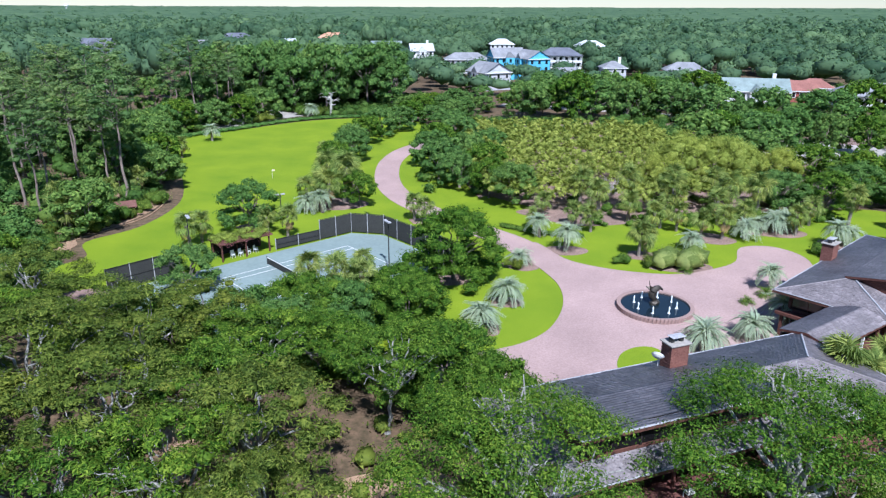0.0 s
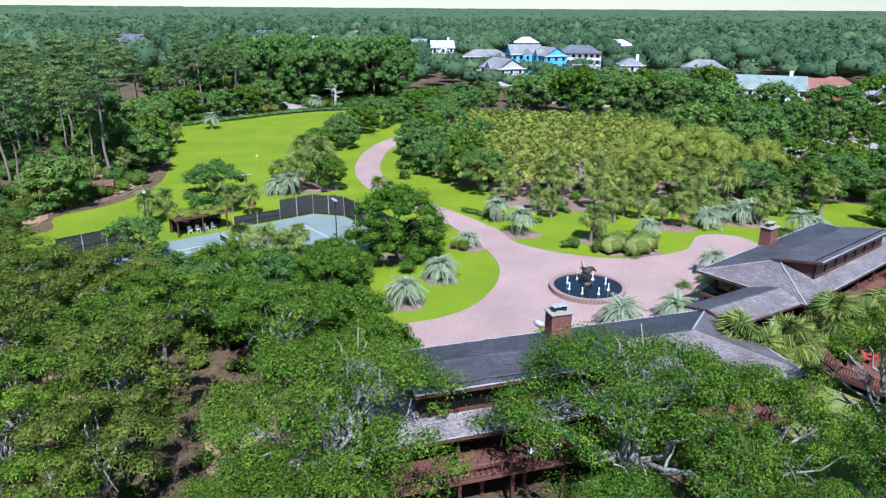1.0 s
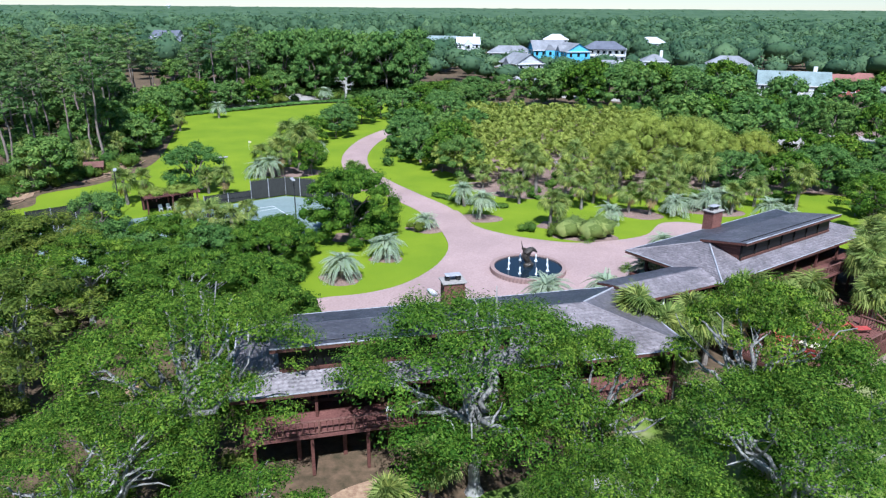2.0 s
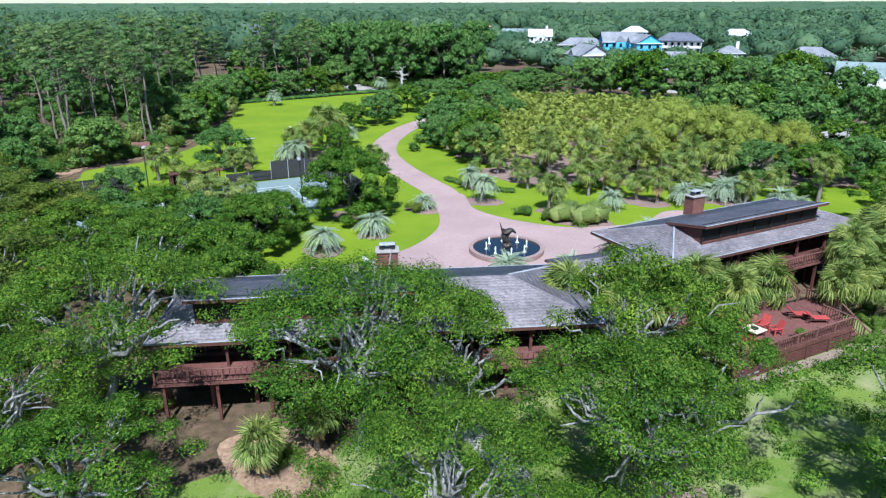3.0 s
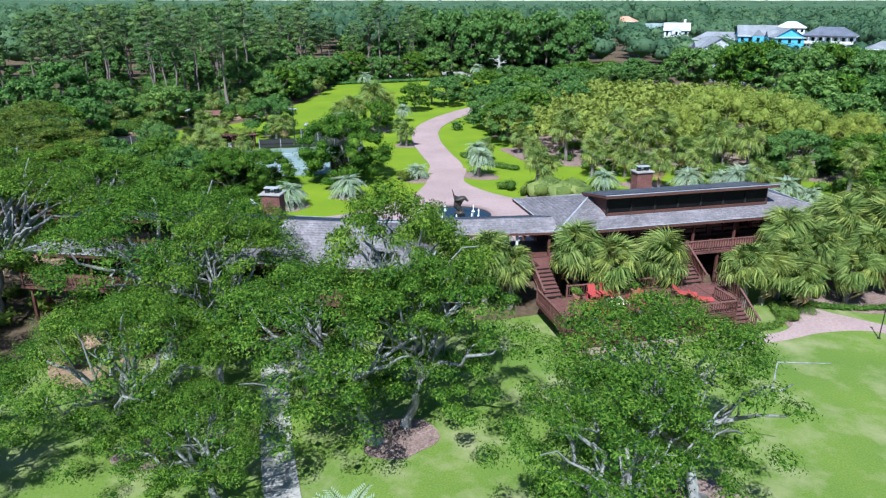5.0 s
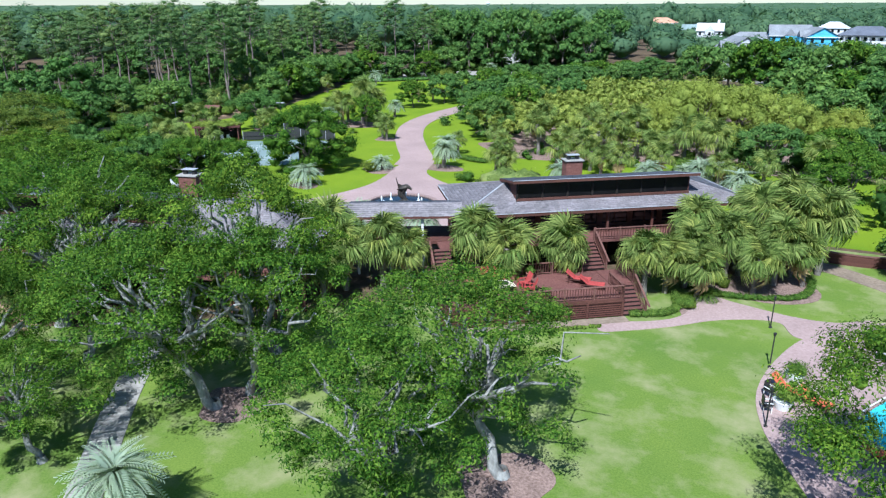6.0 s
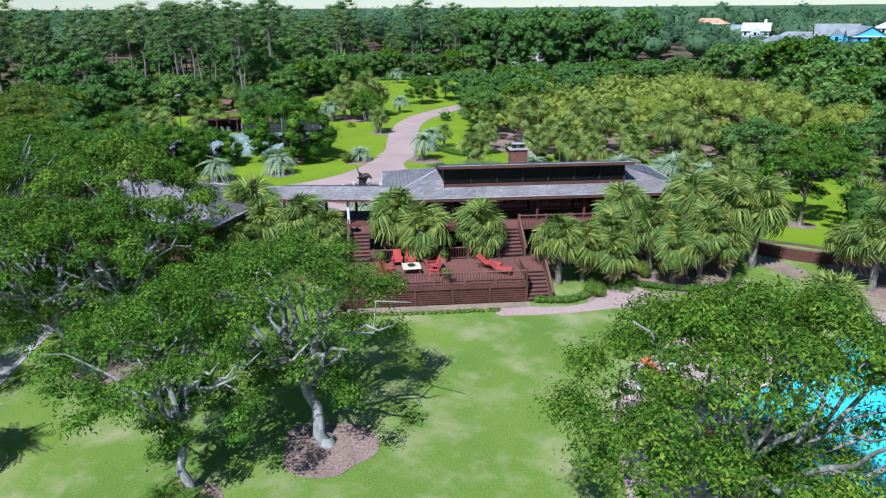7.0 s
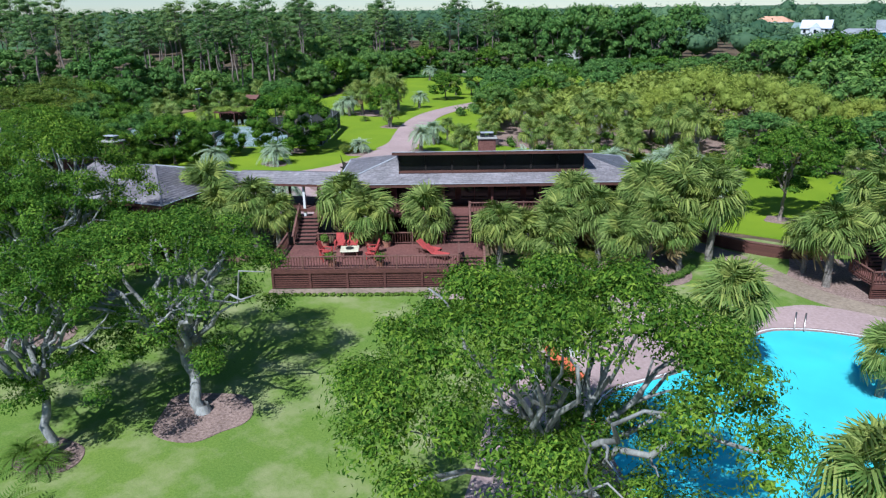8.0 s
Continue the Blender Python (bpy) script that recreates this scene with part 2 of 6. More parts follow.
def box_bm(bm, cx, cy, cz, sx, sy, sz, rz=0.0, bevel=0.0, m=None):
    mat4 = Matrix.Translation((cx, cy, cz)) @ Matrix.Rotation(rz, 4, "Z") @ Matrix.Diagonal((sx, sy, sz, 1))
    if m is not None:
        mat4 = m @ mat4
    r = bmesh.ops.create_cube(bm, size=1, matrix=mat4)
    if bevel:
        edges = list({e for v in r["verts"] for e in v.link_edges})
        bmesh.ops.bevel(bm, geom=edges, offset=bevel, segments=1, affect="EDGES", profile=0.5)


def box(sx, sy, sz, cx=0, cy=0, cz=0, bevel=0.0):
    bm = bmesh.new()
    box_bm(bm, cx, cy, cz, sx, sy, sz, 0, bevel)
    return bm


def cyl(r1, r2, h, seg=12, z=0.0):
    bm = bmesh.new()
    bmesh.ops.create_cone(bm, cap_ends=True, segments=seg, radius1=r1, radius2=r2, depth=h, matrix=Matrix.Translation((0, 0, z + h / 2)))
    return bm


def tube(points, radii, sides=7):
    """Verts and quads of a tapered tube along points."""
    p = np.asarray(points, float)
    n = len(p)
    t = np.gradient(p, axis=0)
    t /= np.linalg.norm(t, axis=1, keepdims=True) + 1e-9
    ref = np.where(np.abs(t[:, 2:3]) > 0.9, np.array([[1.0, 0, 0]]), np.array([[0, 0, 1.0]]))
    a = np.cross(t, ref)
    a /= np.linalg.norm(a, axis=1, keepdims=True) + 1e-9
    b = np.cross(t, a)
    ang = np.linspace(0, 2 * np.pi, sides, endpoint=False)
    r = np.asarray(radii, float)[:, None, None]
    v = p[:, None] + r * (np.cos(ang)[None, :, None] * a[:, None] + np.sin(ang)[None, :, None] * b[:, None])
    i = np.arange(n - 1)[:, None] * sides
    j = np.arange(sides)[None]
    k = (j + 1) % sides
    f = np.stack([i + j, i + k, i + sides + k, i + sides + j], -1).reshape(-1, 4)
    return v.reshape(-1, 3), f


def join(pieces):
    vs, fs, o = [], [], 0
    for v, f in pieces:
        vs.append(v)
        fs.append(np.asarray(f) + o)
        o += len(v)
    return np.concatenate(vs), np.concatenate(fs)


def spline(points, per=6, closed=True):
    """A smooth line through a few control points."""
    p = [Vector((*q, 0)) if len(q) == 2 else Vector(q) for q in points]
    n = len(p)
    out = []
    for i in range(n if closed else n - 1):
        a, b, c, d = (p[(i + k) % n] if closed else p[min(max(i + k, 0), n - 1)] for k in (-1, 0, 1, 2))
        for s in range(per):
            t = s / per
            out.append(0.5 * (2 * b + (c - a) * t + (2 * a - 5 * b + 4 * c - d) * t * t + (3 * b - a - 3 * c + d) * t ** 3))
    if not closed:
        out.append(p[-1])
    return out


def slab(outline, z, thick):
    """A flat sheet with an edge, from an outline."""
    bm = bmesh.new()
    vs = [bm.verts.new((q[0], q[1], z)) for q in outline]
    f = bm.faces.new(vs)
    if f.normal.z < 0:
        f.normal_flip()
    f.normal_update()
    if f.normal.z < 0:
        f.normal_flip()
    lo = [bm.verts.new((q[0], q[1], z - thick)) for q in outline]
    n = len(vs)
    for i in range(n):
        bm.faces.new((vs[i], lo[i], lo[(i + 1) % n], vs[(i + 1) % n]))
    bmesh.ops.triangulate(bm, faces=[f])
    return bm


def ribbon(centre, width, z, thick, per=8):
    pts = spline(centre, per, closed=False)
    left, right = [], []
    for i, p in enumerate(pts):
        d = pts[min(i + 1, len(pts) - 1)] - pts[max(i - 1, 0)]
        nrm = Vector((-d.y, d.x, 0)).normalized() * (width / 2)
        left.append(p + nrm)
        right.append(p - nrm)
    bm = bmesh.new()
    rows = [[bm.verts.new((q.x, q.y, zz)) for q in line] for line, zz in ((left, z - thick), (left, z), (right, z), (right, z - thick))]
    for a, b in zip(rows, rows[1:]):
        for i in range(len(a) - 1):
            bm.faces.new((a[i], b[i], b[i + 1], a[i + 1]))
    bmesh.ops.recalc_face_normals(bm, faces=bm.faces)
    return bm


def ring(outline, width, z0, z1):
    """A low kerb or hedge row that follows an outline."""
    n = len(outline)
    bm = bmesh.new()
    rows = [[], [], [], []]
    for i, p in enumerate(outline):
        d = outline[(i + 1) % n] - outline[i - 1]
        nrm = Vector((-d.y, d.x, 0)).normalized() * (width / 2)
        for r, q, z in zip(rows, (p + nrm, p + nrm, p - nrm, p - nrm), (z0, z1, z1, z0)):
            r.append(bm.verts.new((q.x, q.y, z)))
    for a, b in zip(rows, rows[1:]):
        for i in range(n):
            k = (i + 1) % n
            bm.faces.new((a[i], b[i], b[k], a[k]))
    bmesh.ops.recalc_face_normals(bm, faces=bm.faces)
    return bm


def circle(cx, cy, r, n=40, rx=1.0, wobble=0.0, seed=0):
    g = random.Random(seed)
    ph = g.random() * 6
    return [Vector((cx + r * rx * (1 + wobble * math.sin(3 * a + ph)) * math.cos(a), cy + r * (1 + wobble * math.sin(2 * a + ph)) * math.sin(a), 0)) for a in (2 * math.pi * i / n for i in range(n))]


# ---- ground ----
bm = bmesh.new()
bmesh.ops.create_circle(bm, cap_ends=True, segments=64, radius=4900)
bmesh.ops.translate(bm, verts=bm.verts, vec=(0, 0, -0.06))
tagged(part("ground", bm, M_GROUND), "brown leaf-littered woodland ground under the trees", "ground", kind="structure")

LAWN = [(-44, 64), (-50, 80), (-48, 86), (-51, 92), (-46.5, 99), (-45, 109), (-47, 120), (-55, 140), (-62.5, 158), (-68, 173), (-55, 188), (-42, 202), (-30, 208), (-16, 210), (-4, 196),
        (6, 150), (18, 122), (36, 116), (58, 110), (74, 108), (76, 84), (62, 79), (46, 70), (26, 60), (8, 52), (-6, 54), (-30, 56)]
tagged(part("lawn", slab(spline(LAWN), 0.0, 0.1), M_LAWN), "bright yellow-green mown front lawn", "lawn", kind="structure")
YARD = [(-2, 6), (20, -12), (60, -20), (100, 10), (104, 50), (88, 74), (66, 79), (56, 66), (44, 54), (34, 44), (24, 34), (12, 26)]
tagged(part("yard", slab(spline(YARD), 0.0, 0.1), M_YARD), "back lawn of pale green grass with dry worn patches", "lawn", kind="structure")

FORECOURT = [(-1, 54), (2, 58.4), (7.4, 61), (10.9, 64.4), (13.3, 70.1), (13.9, 76), (12.6, 81.5), (10.6, 87), (13, 92.5), (16.2, 85.8), (20.1, 82.6), (24.7, 80.8), (29.5, 80.2), (34.4, 81.9),
             (38.6, 84.8), (41.6, 90.4), (46.6, 90.6), (48.6, 85), (44, 75), (37, 66), (29, 58), (18, 50), (6, 48)]
tagged(part("driveway", slab(spline(FORECOURT), 0.05, 0.1), M_DRIVE), "pinkish brick-paved forecourt round the fountain", "driveway", kind="structure")
LANE = [(12, 88), (9.6, 93), (4.2, 99.6), (-2.2, 108), (-7.6, 117.5), (-10.6, 128), (-11.6, 140), (-11, 150), (-8.5, 160), (-3, 170)]
tagged(part("drive_lane", ribbon(LANE, 4.9, 0.045, 0.1), M_DRIVE), "pinkish brick-paved lane curving between lawns", "driveway", kind="structure")


tagged(part("drive_lawn", slab(spline([(16.2, 55.8), (17.0, 58.8), (19.0, 60.4), (20.9, 60.1), (21.2, 57.6), (18.6, 55.2)]), 0.075, 0.1), M_LAWN), "small patch of bright lawn beside the forecourt", "lawn", kind="structure")


# ---- plants: builders ----
def unit_dirs(rng, n):
    d = rng.normal(size=(n, 3))
    return d / np.linalg.norm(d, axis=1, keepdims=True)


ICO1 = bmesh.new()
bmesh.ops.create_icosphere(ICO1, subdivisions=1, radius=1)
ICO1_V = np.array([v.co[:] for v in ICO1.verts])
ICO1_F = np.array([[v.index for v in f.verts] for f in ICO1.faces])
ICO1.free()


def leaf_cards(rng, centres, normals, size, slim=0.55):
    """One pointed leaf-spray of three corners for every centre."""
    n = len(centres)
    r = unit_dirs(rng, n)
    t = np.cross(normals, r)
    t /= np.linalg.norm(t, axis=1, keepdims=True) + 1e-9
    b = np.cross(normals, t)
    s = (size * rng.uniform(0.6, 1.35, n))[:, None]
    w = s * slim * rng.uniform(0.7, 1.3, n)[:, None]
    droop = normals * s * rng.uniform(-0.25, 0.15, n)[:, None]
    v = np.stack([centres - t * s * 0.5 - b * w * 0.5, centres + t * s * 0.5 + droop, centres - t * s * 0.2 + b * w * 0.5 + droop * 0.3], 1)
    return v.reshape(-1, 3)


def crown(name, clumps, per, size, material, seed, core=0.72, shell=0.32, up=0.35, slim=0.55):
    """A crown of many leaf sprays round uneven clumps; clumps: (x, y, z, rx, rz)."""
    rng = np.random.default_rng(seed)
    vs, tri, o = [], [], 0
    iv, itf = ICO1_V, ICO1_F
    cards = []
    for x, y, z, rx, rz in clumps:
        c = np.array([x, y, z])
        k = np.array([rx, rx, rz])
        if core:
            wob = 1 + 0.22 * np.sin(iv @ rng.normal(size=3) * 3.1 + rng.uniform(0, 6))[:, None] + rng.uniform(-0.12, 0.12, (len(iv), 1))
            vs.append(c + iv * k * core * wob)
            tri.append(itf + o)
            o += len(iv)
        n = max(8, int(per * 1.75 * rng.uniform(0.8, 1.2)))
        d = unit_dirs(rng, n)
        d[:, 2] = np.where(d[:, 2] < -0.35, -d[:, 2], d[:, 2])
        rad = 1 - shell * rng.random(n) ** 1.6 + 0.12 * rng.random(n) + 0.5 * rng.random(n) ** 6
        wob = 1 + 0.18 * np.sin(d @ rng.normal(size=3) * 4 + rng.uniform(0, 6))
        pos = c + d * k * (rad * wob)[:, None]
        nrm = d * 1.0 + unit_dirs(rng, n) * 0.5 + np.array([0, 0, up])
        nrm /= np.linalg.norm(nrm, axis=1, keepdims=True)
        cards.append(leaf_cards(rng, pos, nrm, size * 0.78, slim))
    cv = np.concatenate(cards)
    q = np.arange(len(cv)).reshape(-1, 3) + o
    vs.append(cv)
    faces = [q]
    if core:
        faces = [np.concatenate(tri), q]
    return np_mesh(name, np.concatenate(vs), faces, material)


def limb(rng, a, b, r0, r1, n=6, sag=0.1, wander=0.08):
    a, b = np.asarray(a, float), np.asarray(b, float)
    length = np.linalg.norm(b - a)
    t = np.linspace(0, 1, n)[:, None]
    p = a + (b - a) * t
    p[:, 2] += (np.sin(t[:, 0] * np.pi)) * sag * length
    p[1:-1] += rng.normal(size=(n - 2, 3)) * wander * length * 0.5
    return tube(p, np.linspace(r0, r1, n), 7)


def tree_parts(seed, height, radius, material, bark, fork=0.3, lean=(0.0, 0.0), n=34, per=230, leaf=0.42, trunk_r=0.38, flat=0.45, limbs=7, bare=0.0, core=0.7, low=0.45, fine=True, slim=0.55, clump=1.0, skirt=0, gaps=0):
    """Meshes of a broad-crowned tree: trunk with limbs, and crown."""
    rng = np.random.default_rng(seed)
    top = np.array([lean[0], lean[1], height * fork])
    pieces = [limb(rng, (0, 0, -0.15), top, trunk_r, trunk_r * 0.72, 6, 0.0, 0.05)]
    arms = []
    flare = tube([(0, 0, -0.15), (0, 0, 0.12), (0, 0, 0.5)], [trunk_r * 1.7, trunk_r * 1.25, trunk_r * 0.95], 9)
    pieces.append(flare)
    clumps = []
    for i in range(n):
        a = i * 2.39996 + rng.uniform(-0.3, 0.3)
        rr = radius * math.sqrt((i + 0.5) / n) * rng.uniform(0.85, 1.08)
        f = rr / radius
        z = height * (low + (0.9 - low) * math.sqrt(max(0.0, 1 - 0.82 * f * f))) + rng.uniform(-0.09, 0.06) * height
        rx = radius * clump * rng.uniform(0.2, 0.33)
        clumps.append((lean[0] * 1.6 + rr * math.cos(a), lean[1] * 1.6 + rr * math.sin(a), z, rx, rx * rng.uniform(flat, flat + 0.3)))
    inner = int(n * 0.3)
    for i in range(inner):
        a, rr = rng.uniform(0, 6.28), radius * rng.uniform(0.1, 0.75)
        rx = radius * clump * rng.uniform(0.2, 0.3)
        clumps.append((lean[0] * 1.6 + rr * math.cos(a), lean[1] * 1.6 + rr * math.sin(a), height * rng.uniform(low * 0.85, low + 0.18), rx, rx * 0.6))
    for i in range(skirt):
        a, rr = i * 2.39996 + rng.uniform(-0.4, 0.4), radius * rng.uniform(0.62, 0.98)
        rx = radius * clump * rng.uniform(0.2, 0.32)
        clumps.append((lean[0] * 1.6 + rr * math.cos(a), lean[1] * 1.6 + rr * math.sin(a), height * rng.uniform(low * 0.75, low + 0.3), rx, rx * rng.uniform(0.6, 0.9)))
    tips = [clumps[i] for i in rng.choice(n, limbs, replace=False)]
    own = np.random.default_rng(seed + 31)
    for i in range(gaps):
        # ragged openings between the masses of leaves
        a, rr, size = i * 2.39996 + own.uniform(0, 1.2), radius * own.uniform(0.35, 0.95), radius * own.uniform(0.14, 0.26)
        gx, gy = lean[0] * 1.6 + rr * math.cos(a), lean[1] * 1.6 + rr * math.sin(a)
        clumps = [c for c in clumps if math.hypot(c[0] - gx, c[1] - gy) > size]
    for x, y, z, rx, rz in tips:
        tip = np.array([x, y, z])
        mid = top + (tip - top) * 0.5 + np.array([0, 0, 0.05 * height])
        arm = [limb(rng, top - np.array([0, 0, 0.1]), mid, trunk_r * 0.6, trunk_r * 0.36, 5, 0.06, 0.12), limb(rng, mid, tip, trunk_r * 0.36, trunk_r * 0.12, 5, 0.04, 0.14)]
        side = mid + (tip - mid) * 0.4 + rng.normal(size=3) * radius * 0.13
        arm.append(limb(rng, mid, side, trunk_r * 0.25, trunk_r * 0.08, 4, 0.05, 0.12))
        arms.append(join(arm))
    for i in range(int(bare)):
        a = rng.uniform(0, 6.28)
        tip = top + np.array([math.cos(a) * radius * 0.9, math.sin(a) * radius * 0.9, height * rng.uniform(0.25, 0.6)])
        arms.append(limb(rng, top, tip, trunk_r * 0.4, trunk_r * 0.08, 7, 0.03, 0.12))
    if not fine:
        pieces, arms = pieces + arms, []
    v, f = join(pieces)
    return [np_mesh("limb", a, b, bark, True) for a, b in arms], np_mesh("trunk", v, f, bark, True), crown("crown", clumps, per, leaf, material, seed + 7, core, shell=0.5 if gaps else 0.32, slim=slim)


def plant_tree(name, meshes, label, category, group, m):
    ob = thing(name, label, category, group, m=m)
    put("trunk", meshes[-2], ob)
    put("crown", meshes[-1], ob)
    for me in (meshes[0] if len(meshes) == 3 else []):
        put("limb", me, ob)
    return ob


def fan_frond(seed, length=1.0, blades=13, droop=0.35):
    """A fan palm's leaf: stalk and a folded fan of pointed blades, towards +x."""
    rng = np.random.default_rng(seed)
    v, f = [], []

    def quad(a, b, c, d):
        k = len(v)
        v.extend([a, b, c, d])
        f.append([k, k + 1, k + 2, k + 3])
    stalk = 0.56 * length
    quad((0, -0.02, 0), (0, 0.02, 0), (stalk, 0.015, 0.04), (stalk, -0.015, 0.04))
    for i in range(blades):
        s = (i / (blades - 1) - 0.5) * 2
        a = s * 2.1 + rng.uniform(-0.06, 0.06)
        ln = length * (0.52 - 0.1 * abs(s)) * rng.uniform(0.85, 1.12)
        u = np.array([math.cos(a), math.sin(a), 0.0])
        p = np.array([-u[1], u[0], 0.0])
        w = 1.3 * length / blades
        base = np.array([stalk, 0, 0.04])
        mid = base + u * ln * 0.62 + np.array([0, 0, 0.07 * length * (1 if i % 2 else 0.4) - 0.16 * droop * ln])
        tip = base + u * ln * rng.uniform(0.88, 1.0) + np.array([0, 0, -droop * ln * rng.uniform(0.7, 1.3)])
        k = len(v)
        v.extend([base - p * 0.008, base + p * 0.008, mid + p * w * 0.5, mid - p * w * 0.5, tip + p * 0.006, tip - p * 0.006])
        f.append([k, k + 1, k + 2, k + 3])
        f.append([k + 3, k + 2, k + 4, k + 5])
    return np.array(v), np.array(f)


def feather_frond(seed, length=2.0, pairs=16, arch=0.55, leaf=0.34, lift=0.35):
    """A feather palm's leaf: an arching rib with leaflets on both sides, towards +x."""
    rng = np.random.default_rng(seed)
    v, f = [], []

    def rib(t):
        return np.array([length * (t - 0.18 * t * t), 0.0, length * (lift * t * 2.0 - (arch + lift) * 1.35 * t * t)])
    ts = [0.0] + [0.16 + 0.84 * i / (pairs - 1) for i in range(pairs)]
    for t in ts:
        w = 0.024 * (1 - t) + 0.006
        v.extend([rib(t) + (0, w, 0), rib(t) - (0, w, 0)])
    f.extend([2 * k, 2 * k + 1, 2 * k + 3, 2 * k + 2] for k in range(pairs))
    for i in range(pairs):
        t = 0.16 + 0.84 * i / (pairs - 1)
        p = rib(t)
        fwd = rib(min(1, t + 0.02)) - rib(t - 0.02)
        fwd /= np.linalg.norm(fwd)
        ln = leaf * length * 0.5 * (1.15 - 0.75 * abs(t - 0.45) * 1.4) * rng.uniform(0.88, 1.12)
        for s in (-1, 1):
            out = np.array([0, s * 0.82, 0.28]) + fwd * 0.6
            out /= np.linalg.norm(out)
            tip = p + out * ln + np.array([0, 0, -0.22 * ln])
            mid = p + out * ln * 0.5
            w = fwd * 0.024 * length
            k = len(v)
            v.extend([mid + w, tip, mid - w])
            f.append([2 * i + (2 if s > 0 else 3), k, k + 1, k + 2])
    return np.array(v), np.array(f)


FAN = [np_mesh("frond", *fan_frond(i, 1.0, 28, 0.3 + 0.22 * i), L_FAN) for i in range(3)]
FAN_DRY = np_mesh("dry_frond", *fan_frond(9, 1.0, 11, 0.7), M_DRYFROND)
FEATHER = [np_mesh("frond", *feather_frond(20 + i, 1.0, 22, 0.42 + 0.15 * i, 0.46, 0.34), L_SILVER) for i in range(3)]
FEATHER_G = [np_mesh("frond", *feather_frond(30 + i, 1.0, 15, 0.45 + 0.12 * i, 0.7), L_HEDGE) for i in range(2)]


def palm(kind, height, head, fronds, seed, name, label, group="", m=None):
    """A palm with every frond a leaf of its own."""
    rng = np.random.default_rng(seed)
    ob = thing(name, label, "palm", group, m=m)
    r = 0.2 if kind == "fan" else 0.24
    bend = rng.normal(size=2) * 0.06 * height
    t = np.linspace(0, 1, 9)[:, None]
    line = np.concatenate([bend * t ** 2, height * t], 1)
    line[0, 2] = -0.1
    radii = r * (1 + 0.16 * (np.arange(9) % 2)) * np.linspace(1.15, 1.0, 9)
    put("trunk", np_mesh("trunk", *tube(line, radii, 9), M_PALMTRUNK), ob)
    tip = Vector((bend[0], bend[1], height))
    meshes = FAN if kind == "fan" else (FEATHER if kind == "silver" else FEATHER_G)
    for i in range(fronds):
        f = i / fronds
        yaw = i * 137.5 + rng.uniform(-14, 14)
        if kind == "fan":
            pitch = 78 - 126 * f + rng.uniform(-14, 14)
            s = head * rng.uniform(0.8, 1.12)
        else:
            pitch = 74 - 86 * f + rng.uniform(-8, 8)
            s = head * rng.uniform(0.85, 1.1) * (0.8 + 0.25 * f)
        me = meshes[i % len(meshes)]
        if kind == "fan" and f > 0.9 and i % 2:
            me = FAN_DRY
            pitch = -68
        mm = Matrix.Translation(tip) @ pose(0, 0, rng.uniform(-0.18, 0.1), 0, -pitch, yaw) @ pose(0, 0, 0, rng.uniform(-42, 42) if kind == "fan" else rng.uniform(-15, 15), 0, 0) @ Matrix.Diagonal((s, s, s, 1))
        put("frond", me, ob, "dry tan hanging frond" if me is FAN_DRY else "", mm)
    return ob


def at(x, y, z=0.0, yaw=0.0, s=1.0, sz=None):
    return pose(x, y, z, 0, 0, yaw) @ Matrix.Diagonal((s, s, sz or s, 1))


# ---- the house ----
def roof_frame(x, y, deg):
    return pose(x, y, 0, 0, 0, deg)


def shingled(name, quad, parent, m, course=0.32, wide=0.4, seed=1, label=""):
    """A roof plane laid with overlapping shingles. quad: four corners (low left, low right, high right, high left)."""
    rng = np.random.default_rng(seed)
    a, b, c, d = (np.array(p, float) for p in quad)
    rise = np.linalg.norm((d + c) / 2 - (a + b) / 2)
    rows = max(2, int(rise / course))
    nrm = np.cross(b - a, d - a)
    if np.linalg.norm(nrm) < 1e-6:
        nrm = np.cross(b - a, c - a)
    nrm /= np.linalg.norm(nrm)
    if nrm[2] < 0:
        nrm = -nrm
    vs = []
    for r in range(rows):
        t0, t1 = r / rows, min(1.0, (r + 1.22) / rows)
        l0, r0 = a + (d - a) * t0, b + (c - b) * t0
        l1, r1 = a + (d - a) * t1, b + (c - b) * t1
        span = np.linalg.norm(r0 - l0)
        k = max(1, int(span / wide))
        cuts = np.linspace(0, 1, k + 1)
        if k > 2:
            cuts[1:-1] += rng.uniform(-0.35, 0.35, k - 1) / k
        for u0, u1 in zip(cuts, cuts[1:]):
            lift = 0.03 + rng.uniform(0, 0.018)
            slip = (d - a) / (np.linalg.norm(d - a) + 1e-9) * rng.uniform(-0.03, 0.02)
            p0, p1 = l0 + (r0 - l0) * u0 + slip, l0 + (r0 - l0) * u1 + slip
            q0, q1 = l1 + (r1 - l1) * u0, l1 + (r1 - l1) * u1
            vs.append([p0 + nrm * lift, p1 + nrm * lift, q1 + nrm * 0.006, q0 + nrm * 0.006])
            vs.append([p0 - nrm * 0.004, p1 - nrm * 0.004, p1 + nrm * lift, p0 + nrm * lift])
    v = np.array(vs).reshape(-1, 8, 3)
    flat = v.reshape(-1, 3)
    base = np.arange(len(v))[:, None] * 8
    f = np.concatenate([base + np.array([[0, 1, 2, 3]]), base + np.array([[4, 5, 6, 7]])])
    # weld each shingle's butt edge to its face so that it is one island
    f[len(v):, 3] = base[:, 0] + 0
    f[len(v):, 2] = base[:, 0] + 1
    me = np_mesh(name, flat, f, M_SHINGLE)
    ob = put(name, me, parent, label, m)
    ob["kind"] = "stuff"
    return ob


